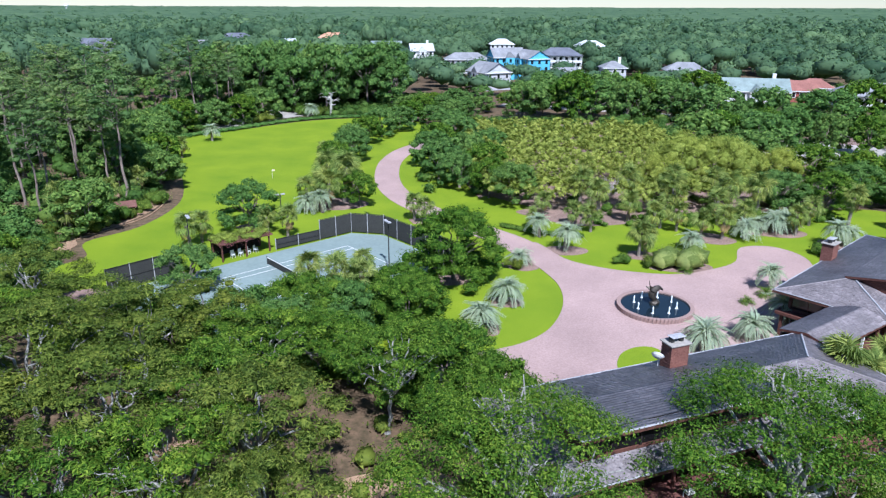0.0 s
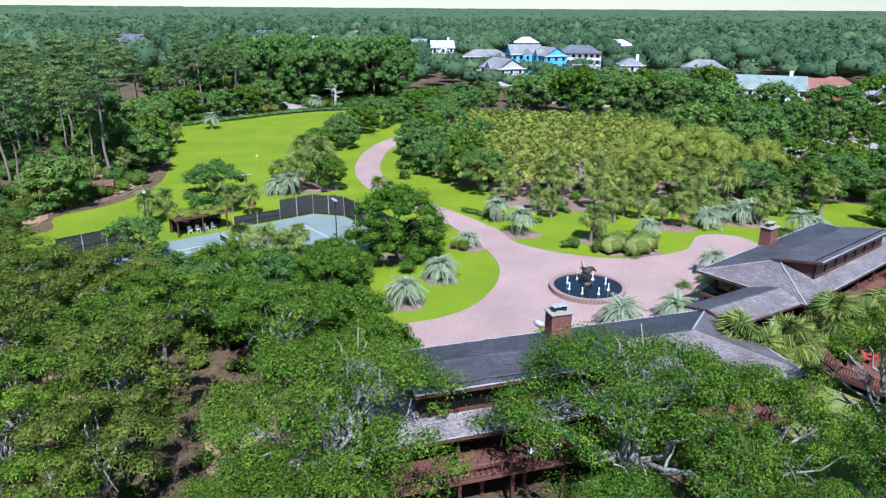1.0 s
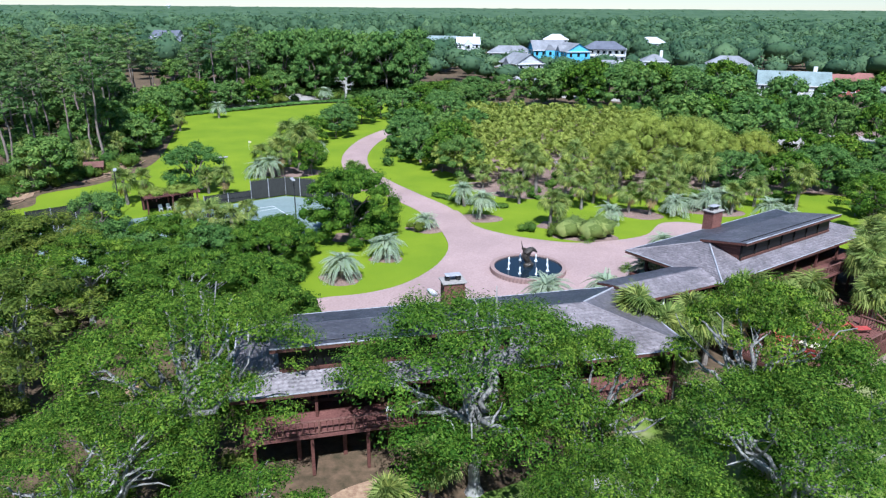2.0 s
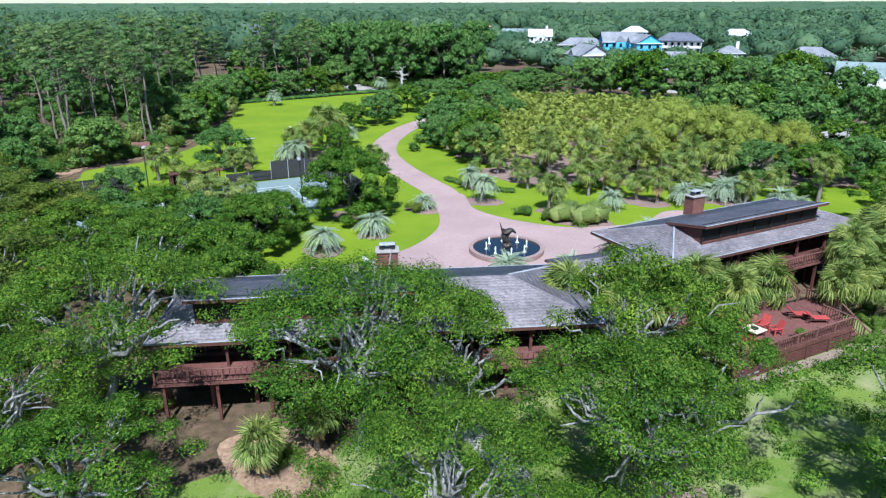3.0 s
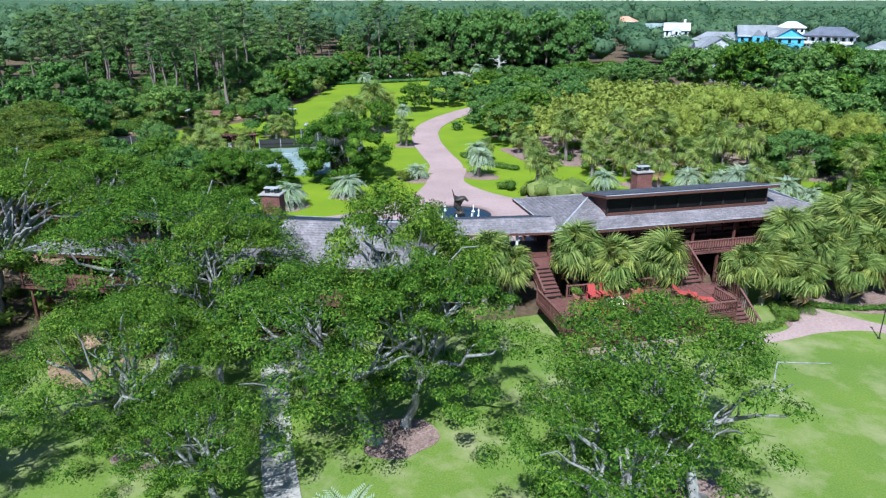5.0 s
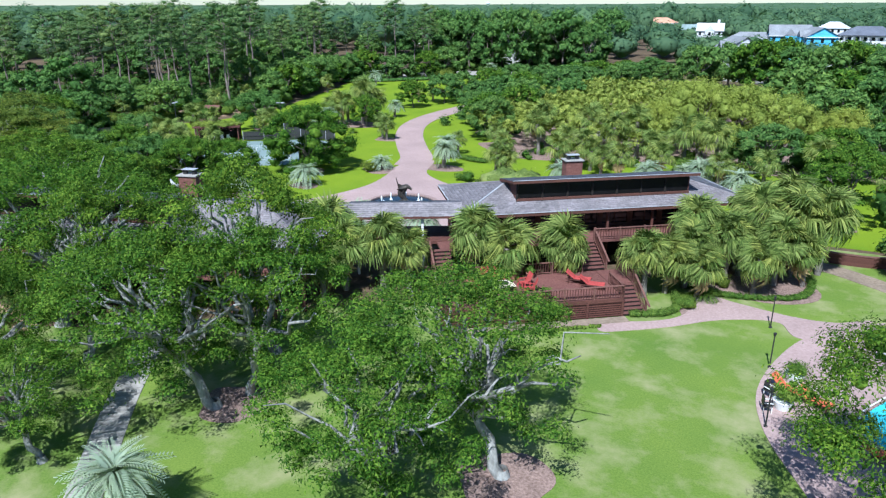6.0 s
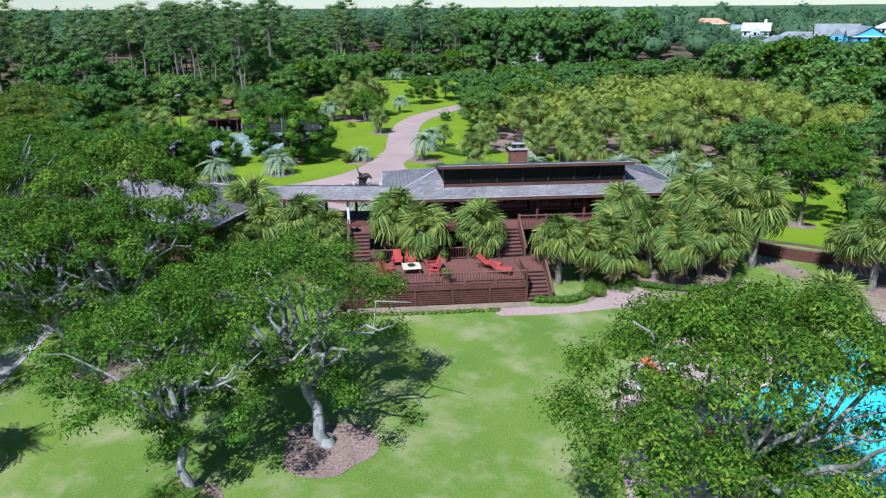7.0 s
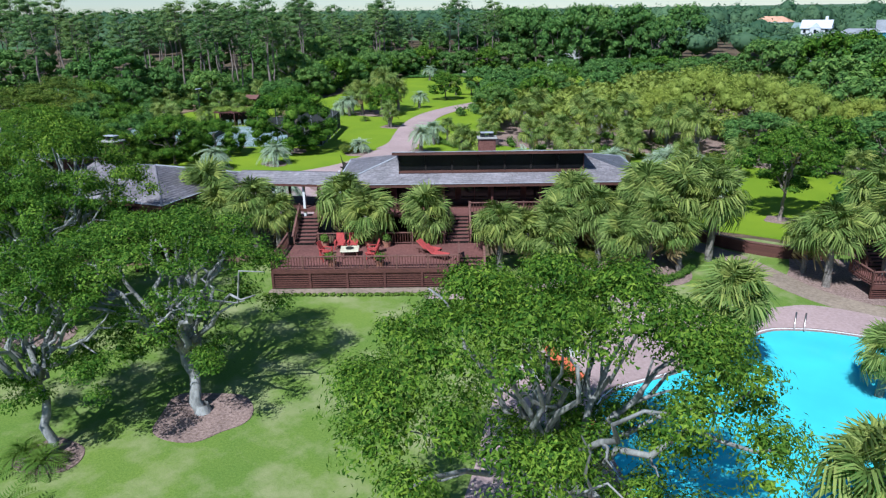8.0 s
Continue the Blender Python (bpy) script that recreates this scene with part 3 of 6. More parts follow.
def plane_solid(bm, pts, thick):
    top = [bm.verts.new(p) for p in pts]
    low = [bm.verts.new((p[0], p[1], p[2] - thick)) for p in pts]
    bm.faces.new(top)
    bm.faces.new(low[::-1])
    n = len(pts)
    for i in range(n):
        bm.faces.new((top[i], low[i], low[(i + 1) % n], top[(i + 1) % n]))


def capping(parent, m, a, b, material, w=0.16, name="ridge_cap"):
    v, f = tube([a, b], [w, w], 6)
    return put(name, np_mesh(name, v, f, material), parent, "", m)


def hip_house(parent, m, length, depth, eave, peak, mon, mon_top, board, floor=2.9):
    """A low hipped roof on dark timber walls with a raised strip of clerestory windows along the front.
    Local x along the front, y to the back; mon: from and to along x."""
    h = depth / 2
    z0, z1 = eave, peak
    s = (z1 - z0) / h
    A, B, C, D = (0, 0, z0), (length, 0, z0), (length, depth, z0), (0, depth, z0)
    E1, E2 = (h, h, z1), (length - h, h, z1)
    u0, u1 = mon
    vf = 1.9
    zf = z0 + s * vf
    # deck of the roof below the shingles
    bm = bmesh.new()
    plane_solid(bm, [A, B, E2, E1], 0.22)
    plane_solid(bm, [B, C, E2], 0.22)
    plane_solid(bm, [C, D, E1, E2], 0.22)
    plane_solid(bm, [D, A, E1], 0.22)
    bmesh.ops.recalc_face_normals(bm, faces=bm.faces)
    roof = part("roof", bm, M_WOOD, parent, "low hipped roof of weathered grey shingles", m)
    eye = Matrix.Identity(4)
    shingled("shingle_front", [A, B, E2, E1], roof, eye, seed=3)
    shingled("shingle_right", [B, C, E2, E2], roof, eye, seed=4)
    shingled("shingle_back", [C, D, E1, E2], roof, eye, seed=5)
    shingled("shingle_left", [D, A, E1, E1], roof, eye, seed=6)
    for a, b in ((A, E1), (B, E2), (C, E2), (D, E1)):
        capping(roof, eye, (a[0], a[1], a[2] + 0.03), (b[0], b[1], b[2] + 0.03), M_FLASH if a in (A, C) else M_SHINGLE, 0.09)
    # fascia boards
    for a, b in ((A, B), (B, C), (C, D), (D, A)):
        bm = bmesh.new()
        d = Vector(b) - Vector(a)
        box_bm(bm, (a[0] + b[0]) / 2, (a[1] + b[1]) / 2, z0 - 0.12, d.length + 0.1, 0.07, 0.24, math.atan2(d.y, d.x))
        part("fascia", bm, board, roof)
        bm = bmesh.new()
        box_bm(bm, (a[0] + b[0]) / 2, (a[1] + b[1]) / 2, z0 + 0.035, d.length + 0.16, 0.13, 0.03, math.atan2(d.y, d.x))
        part("drip_edge", bm, M_FLASH, roof)
    # clerestory strip
    back = z1 + 0.12
    sm = (mon_top - back) / (h + 0.6 - 1.2)
    ft = (u0 - 0.5, 1.2, mon_top), (u1 + 0.5, 1.2, mon_top), (u1 + 0.5, h + 0.6, back), (u0 - 0.5, h + 0.6, back)
    bm = bmesh.new()
    plane_solid(bm, ft, 0.2)
    bmesh.ops.recalc_face_normals(bm, faces=bm.faces)
    top = part("clerestory_roof", bm, M_WOOD, parent, "raised shingled roof above the clerestory", m)
    shingled("shingle_top", [ft[2], ft[3], ft[0], ft[1]], top, eye, seed=8)
    bm = bmesh.new()
    box_bm(bm, (u0 + u1) / 2, 1.17, mon_top - 0.1, u1 - u0 + 1.1, 0.08, 0.24)
    part("fascia", bm, board, top)
    part("drip_edge", box(u1 - u0 + 1.14, 0.13, 0.03, (u0 + u1) / 2, 1.17, mon_top + 0.045), M_FLASH, top)
    # Wall and mullions take the near-black colour, painting in the overhang's shade.
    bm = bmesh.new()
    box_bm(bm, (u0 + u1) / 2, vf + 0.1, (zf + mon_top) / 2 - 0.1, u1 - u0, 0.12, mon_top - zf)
    wall = part("clerestory_wall", bm, M_SHADEDARK, parent, "timber clerestory wall coloured near black for shade", m)
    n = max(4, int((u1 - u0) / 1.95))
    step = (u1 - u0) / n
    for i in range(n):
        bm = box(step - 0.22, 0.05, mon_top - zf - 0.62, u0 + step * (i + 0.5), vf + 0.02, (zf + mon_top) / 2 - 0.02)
        part("clerestory_pane", bm, M_SHADEPANE, wall)
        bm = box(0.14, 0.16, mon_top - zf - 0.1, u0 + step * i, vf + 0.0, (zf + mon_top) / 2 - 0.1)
        part("mullion", bm, M_SHADEDARK, wall)
    bm = box(u1 - u0 + 0.1, 0.16, 0.2, (u0 + u1) / 2, vf - 0.03, zf + 0.14)
    part("clerestory_sill", bm, M_SIDING, wall)
    # side walls of the strip, boarded
    for u, sgn in ((u0, -1), (u1, 1)):
        for k in range(8):
            y1 = h + 0.3
            zz = zf + 0.06 + k * 0.22
            # top of the wall falls towards the back
            yb = min(y1, 1.2 + (mon_top - 0.2 - zz) / max(sm, 0.05))
            ya = vf
            if yb - ya < 0.1:
                continue
            bm = box(0.08 + 0.02 * (k % 2), yb - ya, 0.2, u, (ya + yb) / 2, zz)
            part("board", bm, M_WOOD, wall)
    # walls with openings, raised on posts
    w0, d0 = 1.8, 2.6
    for (x0, y0), (x1, y1), nm in (((w0, d0), (length - w0, d0), "wall_front"), ((length - w0, d0), (length - w0, depth - 1.2), "wall_right"),
                                   ((w0, depth - 1.2), (length - w0, depth - 1.2), "wall_back"), ((w0, d0), (w0, depth - 1.2), "wall_left")):
        d = Vector((x1 - x0, y1 - y0, 0))
        ang = math.atan2(d.y, d.x)
        mm = Matrix.Translation((x0, y0, 0)) @ Matrix.Rotation(ang, 4, "Z")
        n = max(2, int(d.length / 2.6))
        st = d.length / n
        wz0, wz1, top_z = floor + 0.25, floor + 2.05, z0 + 0.28
        bm = bmesh.new()
        for i in range(n + 1):
            box_bm(bm, i * st, 0, (floor + top_z) / 2, 0.5 if 0 < i < n else 0.3, 0.2, top_z - floor, m=mm)
        box_bm(bm, d.length / 2, 0, (floor + wz0) / 2, d.length, 0.19, wz0 - floor, m=mm)
        box_bm(bm, d.length / 2, 0, (wz1 + top_z) / 2, d.length, 0.19, top_z - wz1, m=mm)
        wl = part(nm, bm, M_SIDING, parent, "dark brown timber wall with tall windows", m)
        for i in range(n):
            g = bmesh.new()
            box_bm(g, (i + 0.5) * st, 0, (wz0 + wz1) / 2, st - 0.4, 0.04, wz1 - wz0 + 0.02, m=mm)
            pane = part("pane", g, M_GLASS, wl)
            g = bmesh.new()
            box_bm(g, (i + 0.5) * st, -0.02, (wz0 + wz1) / 2, 0.07, 0.1, wz1 - wz0, m=mm)
            part("mullion", g, M_WOOD, wl)
    # floor platform and the posts below it
    bm = box(length - 1.0, depth - 0.6, 0.3, length / 2, depth / 2, floor - 0.16)
    part("floor_platform", bm, M_WOOD, parent, "", m)
    n = int(length / 3)
    for i in range(n + 1):
        for y in (0.8, depth - 0.9):
            bm = box(0.25, 0.25, floor - 0.2, 0.9 + i * (length - 1.8) / n, y, (floor - 0.3) / 2)
            part("post", bm, M_WOOD, parent, "", m)
    # Near-black sheet added behind the posts as the shade under the floor.
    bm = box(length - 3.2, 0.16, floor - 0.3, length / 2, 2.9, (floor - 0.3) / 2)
    part("skirt_wall", bm, M_SHADEDARK, parent, "", m)
    # eave posts of the veranda
    n = int(length / 4)
    for i in range(n + 1):
        bm = box(0.18, 0.18, z0 - floor + 0.1, 0.9 + i * (length - 1.8) / n, 0.75, (z0 + floor) / 2)
        part("veranda_post", bm, M_WOOD, parent, "", m)


def chimney(name, x, y, base, top, deg, w=1.65, d=1.2):
    ob = thing(name, "tall red-brown brick chimney with a metal cap above the roof", "chimney", m=pose(x, y, 0, 0, 0, deg))
    bm = bmesh.new()
    rows = int((top - base) / 0.13)
    last = None
    for k in range(rows):
        for z, cut in ((0.0, 0.0), (0.86, 0.0), (0.88, 0.03), (0.98, 0.03)):
            zz = base + (k + z) * (top - base) / rows
            x, y = w / 2 - cut - 0.012 * (k % 2), d / 2 - cut - 0.012 * (k % 2)
            now = [bm.verts.new(p) for p in ((-x, -y, zz), (x, -y, zz), (x, y, zz), (-x, y, zz))]
            if last:
                for i in range(4):
                    bm.faces.new((last[i], last[(i + 1) % 4], now[(i + 1) % 4], now[i]))
            last = now
    bm.faces.new(last)
    part("chimney_shaft", bm, M_BRICK, ob, "red-brown brick stack with raked joints")
    part("cap_slab", box(w + 0.25, d + 0.25, 0.12, 0, 0, top + 0.06, 0.02), M_CONC, ob, "pale concrete cap slab")
    for i, xx in enumerate((-0.42, 0.42)):
        part("flue", cyl(0.22, 0.22, 0.35, 12, top + 0.1), M_DARKMETAL, ob, "dark metal flue", Matrix.Translation((xx, 0, 0)))
    part("rain_hood", box(w * 0.75, d * 0.6, 0.05, 0, 0, top + 0.55, 0.01), M_FLASH, ob, "flat metal rain hood")
    part("base_flashing", box(w + 0.3, d + 0.3, 0.1, 0, 0, base + 0.75), M_FLASH, ob, "pale metal flashing")
    return ob


def dish(x, y, z, deg):
    ob = thing("satellite_dish", "white satellite dish mounted beside the brick chimney", "satellite dish", m=pose(x, y, z, 0, 0, deg))
    bm = bmesh.new()
    bmesh.ops.create_uvsphere(bm, u_segments=20, v_segments=10, radius=0.6)
    bmesh.ops.delete(bm, geom=[v for v in bm.verts if v.co.z > -0.3], context="VERTS")
    bmesh.ops.solidify(bm, geom=bm.faces[:], thickness=0.03)
    part("reflector", bm, M_WHITE, ob, "", pose(0, 0, 0.75, 55, 0, 0))
    part("mast", cyl(0.035, 0.035, 1.0, 8, -0.5), M_FLASH, ob)
    v, f = tube([(0, 0.1, 0.3), (0, -0.5, 0.5)], [0.02, 0.02], 6)
    put("feed_arm", np_mesh("feed_arm", v, f, M_FLASH), ob)
    return ob


PAV = roof_frame(39.9, 55.0, 42.0)
house = thing("house", "long low timber house with weathered grey shingle roofs", "house")
PAV_L, PAV_D = 26.2, 10.6
hip_house(house, PAV, PAV_L, PAV_D, 5.2, 6.65, (5.3, 20.9), 7.65, M_SIDING)
WING = roof_frame(6.0, 31.8, 20.5)
wing = thing("house_wing", "second timber wing with a weathered grey hipped roof", "house")
hip_house(wing, WING, 30.8, 11.5, 5.2, 6.75, (3.0, 18.0), 7.7, M_SIDING)
# covered link between the wings
LINK = roof_frame(32.0, 50.2, 34.0)
link = thing("covered_walkway", "open roofed link between the two wings", "walkway")
bm = bmesh.new()
LQ = [(0, 0, 5.15), (9.6, 0, 5.15), (9.6, 2.4, 5.7), (0, 2.4, 5.7)]
LR = [(9.6, 4.8, 5.15), (0, 4.8, 5.15), (0, 2.4, 5.7), (9.6, 2.4, 5.7)]
plane_solid(bm, LQ, 0.2)
plane_solid(bm, LR, 0.2)
bmesh.ops.recalc_face_normals(bm, faces=bm.faces)
lroof = part("roof", bm, M_WOOD, link, "", LINK)
shingled("shingle_front", LQ, lroof, Matrix.Identity(4), seed=11)
shingled("shingle_back", LR, lroof, Matrix.Identity(4), seed=12)
for i in range(4):
    for y in (0.5, 4.3):
        part("post", box(0.2, 0.2, 5.1, 0.8 + i * 2.7, y, 2.55), M_WHITE if i < 3 and y < 1 else M_WOOD, link, "", LINK)
part("floor_platform", box(9.4, 4.2, 0.25, 4.8, 2.4, 2.8), M_WOOD, link, "", LINK)

c = PAV @ Vector((13.2, 10.3, 0))
chimney("chimney", c.x, c.y, 0.0, 7.2, 42.0)
c = WING @ Vector((16.1, 9.9, 0))
chimney("chimney", c.x, c.y, 0.0, 7.6, 20.5)
c = WING @ Vector((14.7, 10.0, 0))
dish(c.x, c.y, 6.3, 150)


# ---- plants: the oaks near the house ----
OAKS = [tree_parts(100, 11.0, 6.6, L_OAK, M_BARK, 0.3, (-0.6, 0.3), 112, 205, 0.2, 0.32, limbs=16, flat=0.5, core=0.22, clump=0.5, slim=0.5, low=0.3, bare=3, skirt=12, gaps=2),
        tree_parts(101, 10.8, 6.2, L_OAK, M_BARK, 0.28, (-1.5, 0.2), 100, 205, 0.2, 0.3, limbs=16, flat=0.5, core=0.22, clump=0.5, slim=0.5, low=0.3, bare=3, skirt=8, gaps=4),
        tree_parts(102, 10.0, 5.0, L_OAK, M_BARK, 0.33, (-1.0, 0.4), 70, 210, 0.2, 0.25, limbs=12, flat=0.5, core=0.22, clump=0.5, slim=0.5, low=0.3, bare=3, gaps=4),
        tree_parts(103, 10.4, 7.2, L_OAK, M_BARK, 0.2, (-1.95, 0.97), 132, 330, 0.2, 0.27, limbs=20, flat=0.5, core=0.22, clump=0.46, slim=0.5, low=0.33, bare=3, skirt=16, gaps=2)]
OAK_LABEL = "spreading live oak with pale grey limbs on the grass"
for i, (x, y, v, yaw, s, sz) in enumerate([(3.8, 30.4, 0, 300, 1.15, 1.1), (20.6, 32.2, 0, 300, 1.24, 1.08), (38.4, 30.7, 1, 42, 1.05, 0.98), (39.0, 32.8, 2, 200, 1.05, 1.08), (54.9, 33.9, 1, 0, 1.06, 0.92), (53.0, 27.5, 2, 0, 0.95, 0.97),
                                           (71.8, 39.8, 3, 140, 0.98, 1.1), (28.0, 23.8, 0, 150, 0.82, 0.86), (35.0, 22.8, 2, 60, 0.76, 0.66), (24.0, 17.8, 2, 30, 0.85, 0.75), (9.0, 20.6, 2, 200, 1.05, 0.82), (1.0, 22.5, 1, 250, 0.95, 0.85),
                                           (27.0, 30.2, 2, 300, 0.95, 1.16), (36.6, 37.2, 2, 120, 1.12, 1.34)]):
    plant_tree("oak", OAKS[v], OAK_LABEL, "tree", "oaks round the house", at(x, y, 0, yaw, s, sz))

# olive-green wind-shaped scrub oaks and pines beside the wing
SCRUB = [tree_parts(120, 10.5, 5.6, L_OLIVE, M_BARK, 0.35, (0.4, 0.3), 46, 112, 0.34, 0.22, flat=0.5, limbs=10, core=0.5, slim=0.35, clump=0.55),
         tree_parts(121, 9.5, 5.0, L_OAK, M_BARK, 0.35, (-0.4, 0.2), 40, 112, 0.34, 0.2, flat=0.5, limbs=10, bare=2, core=0.5, slim=0.35, clump=0.57)]
for i, (x, y, s, sz) in enumerate([(-12.5, 37, 1.05, 1.0), (-15.5, 34, 1.05, 1.05), (-9, 29.5, 0.9, 0.9), (-4.5, 46, 0.95, 0.98), (-23, 40, 1.1, 1.0), (-16, 43.5, 1.0, 0.95), (-25, 51, 1.1, 0.95),
                                   (-16, 51, 1.05, 0.9), (-32, 46, 1.15, 1.1), (-22, 31, 1.1, 0.9), (-33, 56, 1.1, 0.85), (-11, 53, 0.9, 0.78), (-30, 36, 1.15, 1.05), (-40, 52, 1.1, 1.0), (-41, 62, 1.0, 0.95), (-38, 40, 1.1, 1.0), (-21, 55.5, 1.0, 0.85), (-12, 24, 0.9, 0.9)]):
    plant_tree("scrub_oak", SCRUB[i % 2], "olive-green wind-shaped scrub oak on bare ground", "tree", "scrub oaks", at(x, y, 0, i * 77, s, sz))

# middle-sized broadleaf trees along the drive and round the grove
MID = [tree_parts(140, 8.0, 4.6, L_TREE, M_PBARK, 0.2, (0.2, 0.1), 34, 90, 0.42, 0.2, flat=0.7, limbs=7, core=0.68, low=0.26, clump=0.7, fine=False, skirt=16),
       tree_parts(141, 7.0, 4.2, L_TREE, M_PBARK, 0.2, (-0.2, 0.2), 30, 90, 0.42, 0.2, flat=0.7, limbs=7, core=0.68, low=0.22, clump=0.72, fine=False, skirt=16),
       tree_parts(142, 7.5, 3.8, L_OAK, M_PBARK, 0.25, (0.1, -0.2), 28, 90, 0.42, 0.18, flat=0.7, limbs=7, core=0.68, low=0.3, clump=0.7, fine=False, skirt=14)]
FARM = [tree_parts(150, 8.0, 4.6, L_TREE, M_PBARK, 0.2, (0.2, 0.1), 30, 44, 0.72, 0.2, flat=0.7, limbs=4, core=0.74, low=0.22, clump=0.74, fine=False, skirt=14),
        tree_parts(151, 7.4, 4.3, L_TREE, M_PBARK, 0.2, (-0.2, 0.2), 28, 44, 0.72, 0.2, flat=0.75, limbs=4, core=0.74, low=0.18, clump=0.74, fine=False, skirt=14),
        tree_parts(152, 7.8, 4.0, L_OAK, M_PBARK, 0.25, (0.1, -0.2), 26, 44, 0.72, 0.18, flat=0.75, limbs=4, core=0.74, low=0.25, clump=0.74, fine=False, skirt=14)]
LUSH = tree_parts(143, 9.0, 5.4, L_OAK, M_PBARK, 0.2, (0.1, 0.1), 64, 110, 0.32, 0.22, flat=0.75, limbs=6, core=0.7, low=0.14, clump=0.62, fine=False, skirt=44)
for i, (x, y, s, sz) in enumerate([(1.2, 78.4, 1.08, 1.0), (-8.5, 66.6, 0.75, 0.6), (-3.6, 63.0, 0.8, 0.72), (0.6, 50.0, 0.85, 0.85), (3.4, 45.5, 0.7, 0.8), (-14.0, 61.0, 0.85, 0.82), (-4.8, 69.6, 0.75, 0.56)]):
    plant_tree("broadleaf_tree", LUSH, "dense bushy green tree leafy to the ground", "tree", "trees beside the court", at(x, y, 0, i * 67, s, sz))
MIDS = [(-10.5, 62, 0.8, 0.8), (-18, 57.5, 0.9, 1.1), (-24, 54.5, 0.9, 1.05), (-32, 59.5, 0.9, 0.72), (-47, 70, 0.95, 0.95), (-52, 74, 1.0, 1.0), (-54, 80, 0.9, 0.9), (-46, 64, 0.95, 0.95), (-8.5, 53.5, 0.9, 0.8), (-10.5, 57.0, 0.85, 0.7), (-30, 74, 0.8, 0.85), (-1.5, 54.5, 0.8, 0.8), (-14.5, 56.5, 0.9, 0.85), (-29.6, 99.5, 1.05, 1.05), (-14, 111, 0.8, 0.8), (-20, 148, 0.9, 0.85), (-21, 158, 0.95, 0.85),
        (-19, 168, 1.0, 0.9), (-16, 178, 1.0, 0.9), (-12, 187, 1.0, 0.9), (-22, 138, 0.85, 0.8), (-1, 131, 0.95, 0.95), (3, 124, 0.95, 0.95), (8, 117, 0.95, 0.95), (12, 113, 0.9, 0.9), (-3, 143, 1.0, 1.0),
        (-1, 153, 1.05, 1.0), (3, 162, 1.1, 1.0), (5, 140, 1.0, 1.0), (8, 130, 1.0, 0.95), (2, 172, 1.1, 1.0), (10, 150, 1.0, 0.9)]
for i, (x, y, s, sz) in enumerate(MIDS):
    plant_tree("broadleaf_tree", (MID if y < 130 else FARM)[i % 3], "round-crowned green tree on the lawn", "tree", "trees along the drive", at(x, y, 0, i * 67, s, sz))
YOUNG = tree_parts(144, 8.6, 4.1, L_OAK, M_PBARK, 0.32, (0.1, 0.1), 50, 95, 0.3, 0.17, flat=0.65, limbs=8, core=0.6, low=0.4, clump=0.62, fine=False)
plant_tree("broadleaf_tree", YOUNG, "young round-crowned oak with a slim trunk on the side lawn", "tree", "trees east of the grove", at(65.9, 86.1, 0, 0, 1.05, 1.0))
EAST = [(56, 110, 1.1, 0.95), (63, 109, 1.1, 0.9), (70, 112, 1.1, 0.95), (78, 111, 1.1, 0.9), (78, 90.5, 0.9, 0.9), (80, 93, 1.1, 1.0), (81, 85, 1.0, 0.95), (86, 116, 1.1, 1.0), (80, 100, 1.1, 1.0), (92, 106, 1.2, 1.0), (76, 122, 1.1, 1.0), (90, 92, 1.1, 1.0),
        (88, 128, 1.1, 0.95), (100, 116, 1.2, 1.1), (98, 98, 1.2, 1.1), (104, 86, 1.2, 1.1), (72, 132, 1.1, 0.9), (62, 134, 1.2, 1.15), (54, 146, 1.5, 1.5), (62, 152, 1.4, 1.4), (68, 146, 1.4, 1.4), (70, 160, 1.3, 1.2),
        (78, 168, 1.0, 1.2), (84, 164, 1.0, 1.2), (90, 160, 1.0, 1.2), (97, 154, 1.1, 1.2), (110, 104, 1.3, 1.2), (112, 126, 1.3, 1.2), (108, 140, 1.3, 1.2)]
for i, (x, y, s, sz) in enumerate(EAST):
    plant_tree("broadleaf_tree", (MID if y < 120 else FARM)[(i + 1) % 3], "dense green shade tree beyond the house", "tree", "trees east of the grove", at(x, y, 0, i * 53, s, sz))

# tall trees behind the lawns, dark and dense
TALL = [tree_parts(160, 15.0, 6.5, L_TREE, M_PBARK, 0.3, (0.2, 0.1), 38, 35, 1.0, 0.3, flat=0.75, limbs=6, core=0.76, low=0.3, clump=0.72, fine=False, skirt=16),
        tree_parts(161, 13.0, 5.8, L_TREE, M_PBARK, 0.3, (0.2, 0.1), 34, 35, 1.0, 0.3, flat=0.75, limbs=6, core=0.76, low=0.25, clump=0.72, fine=False, skirt=16)]
PINE = []
for k in range(3):
    rng = np.random.default_rng(180 + k)
    hgt = 19.0 + 1.5 * k
    pcs = [limb(rng, (0, 0, -0.1), (rng.normal() * 0.5, rng.normal() * 0.5, hgt * 0.97), 0.26, 0.06, 9, 0.0, 0.015)]
    cl = []
    for i in range(20):
        a = i * 2.4
        f = i / 20
        rr = (4.2 - 2.6 * f) * rng.uniform(0.4, 1.1)
        z = hgt * (0.6 + 0.4 * f)
        cl.append((rr * math.cos(a), rr * math.sin(a), z, rng.uniform(1.2, 1.9), rng.uniform(0.6, 1.0)))
        pcs.append(limb(rng, (0, 0, z - 0.8), cl[-1][:3], 0.07, 0.025, 4, 0.05, 0.05))
    v, f = join(pcs)
    PINE.append((np_mesh("trunk", v, f, M_PBARK, True), crown("crown", cl, 42, 0.7, L_PINE, 190 + k, 0.55, 0.5, slim=0.35)))

wood = random.Random(5)


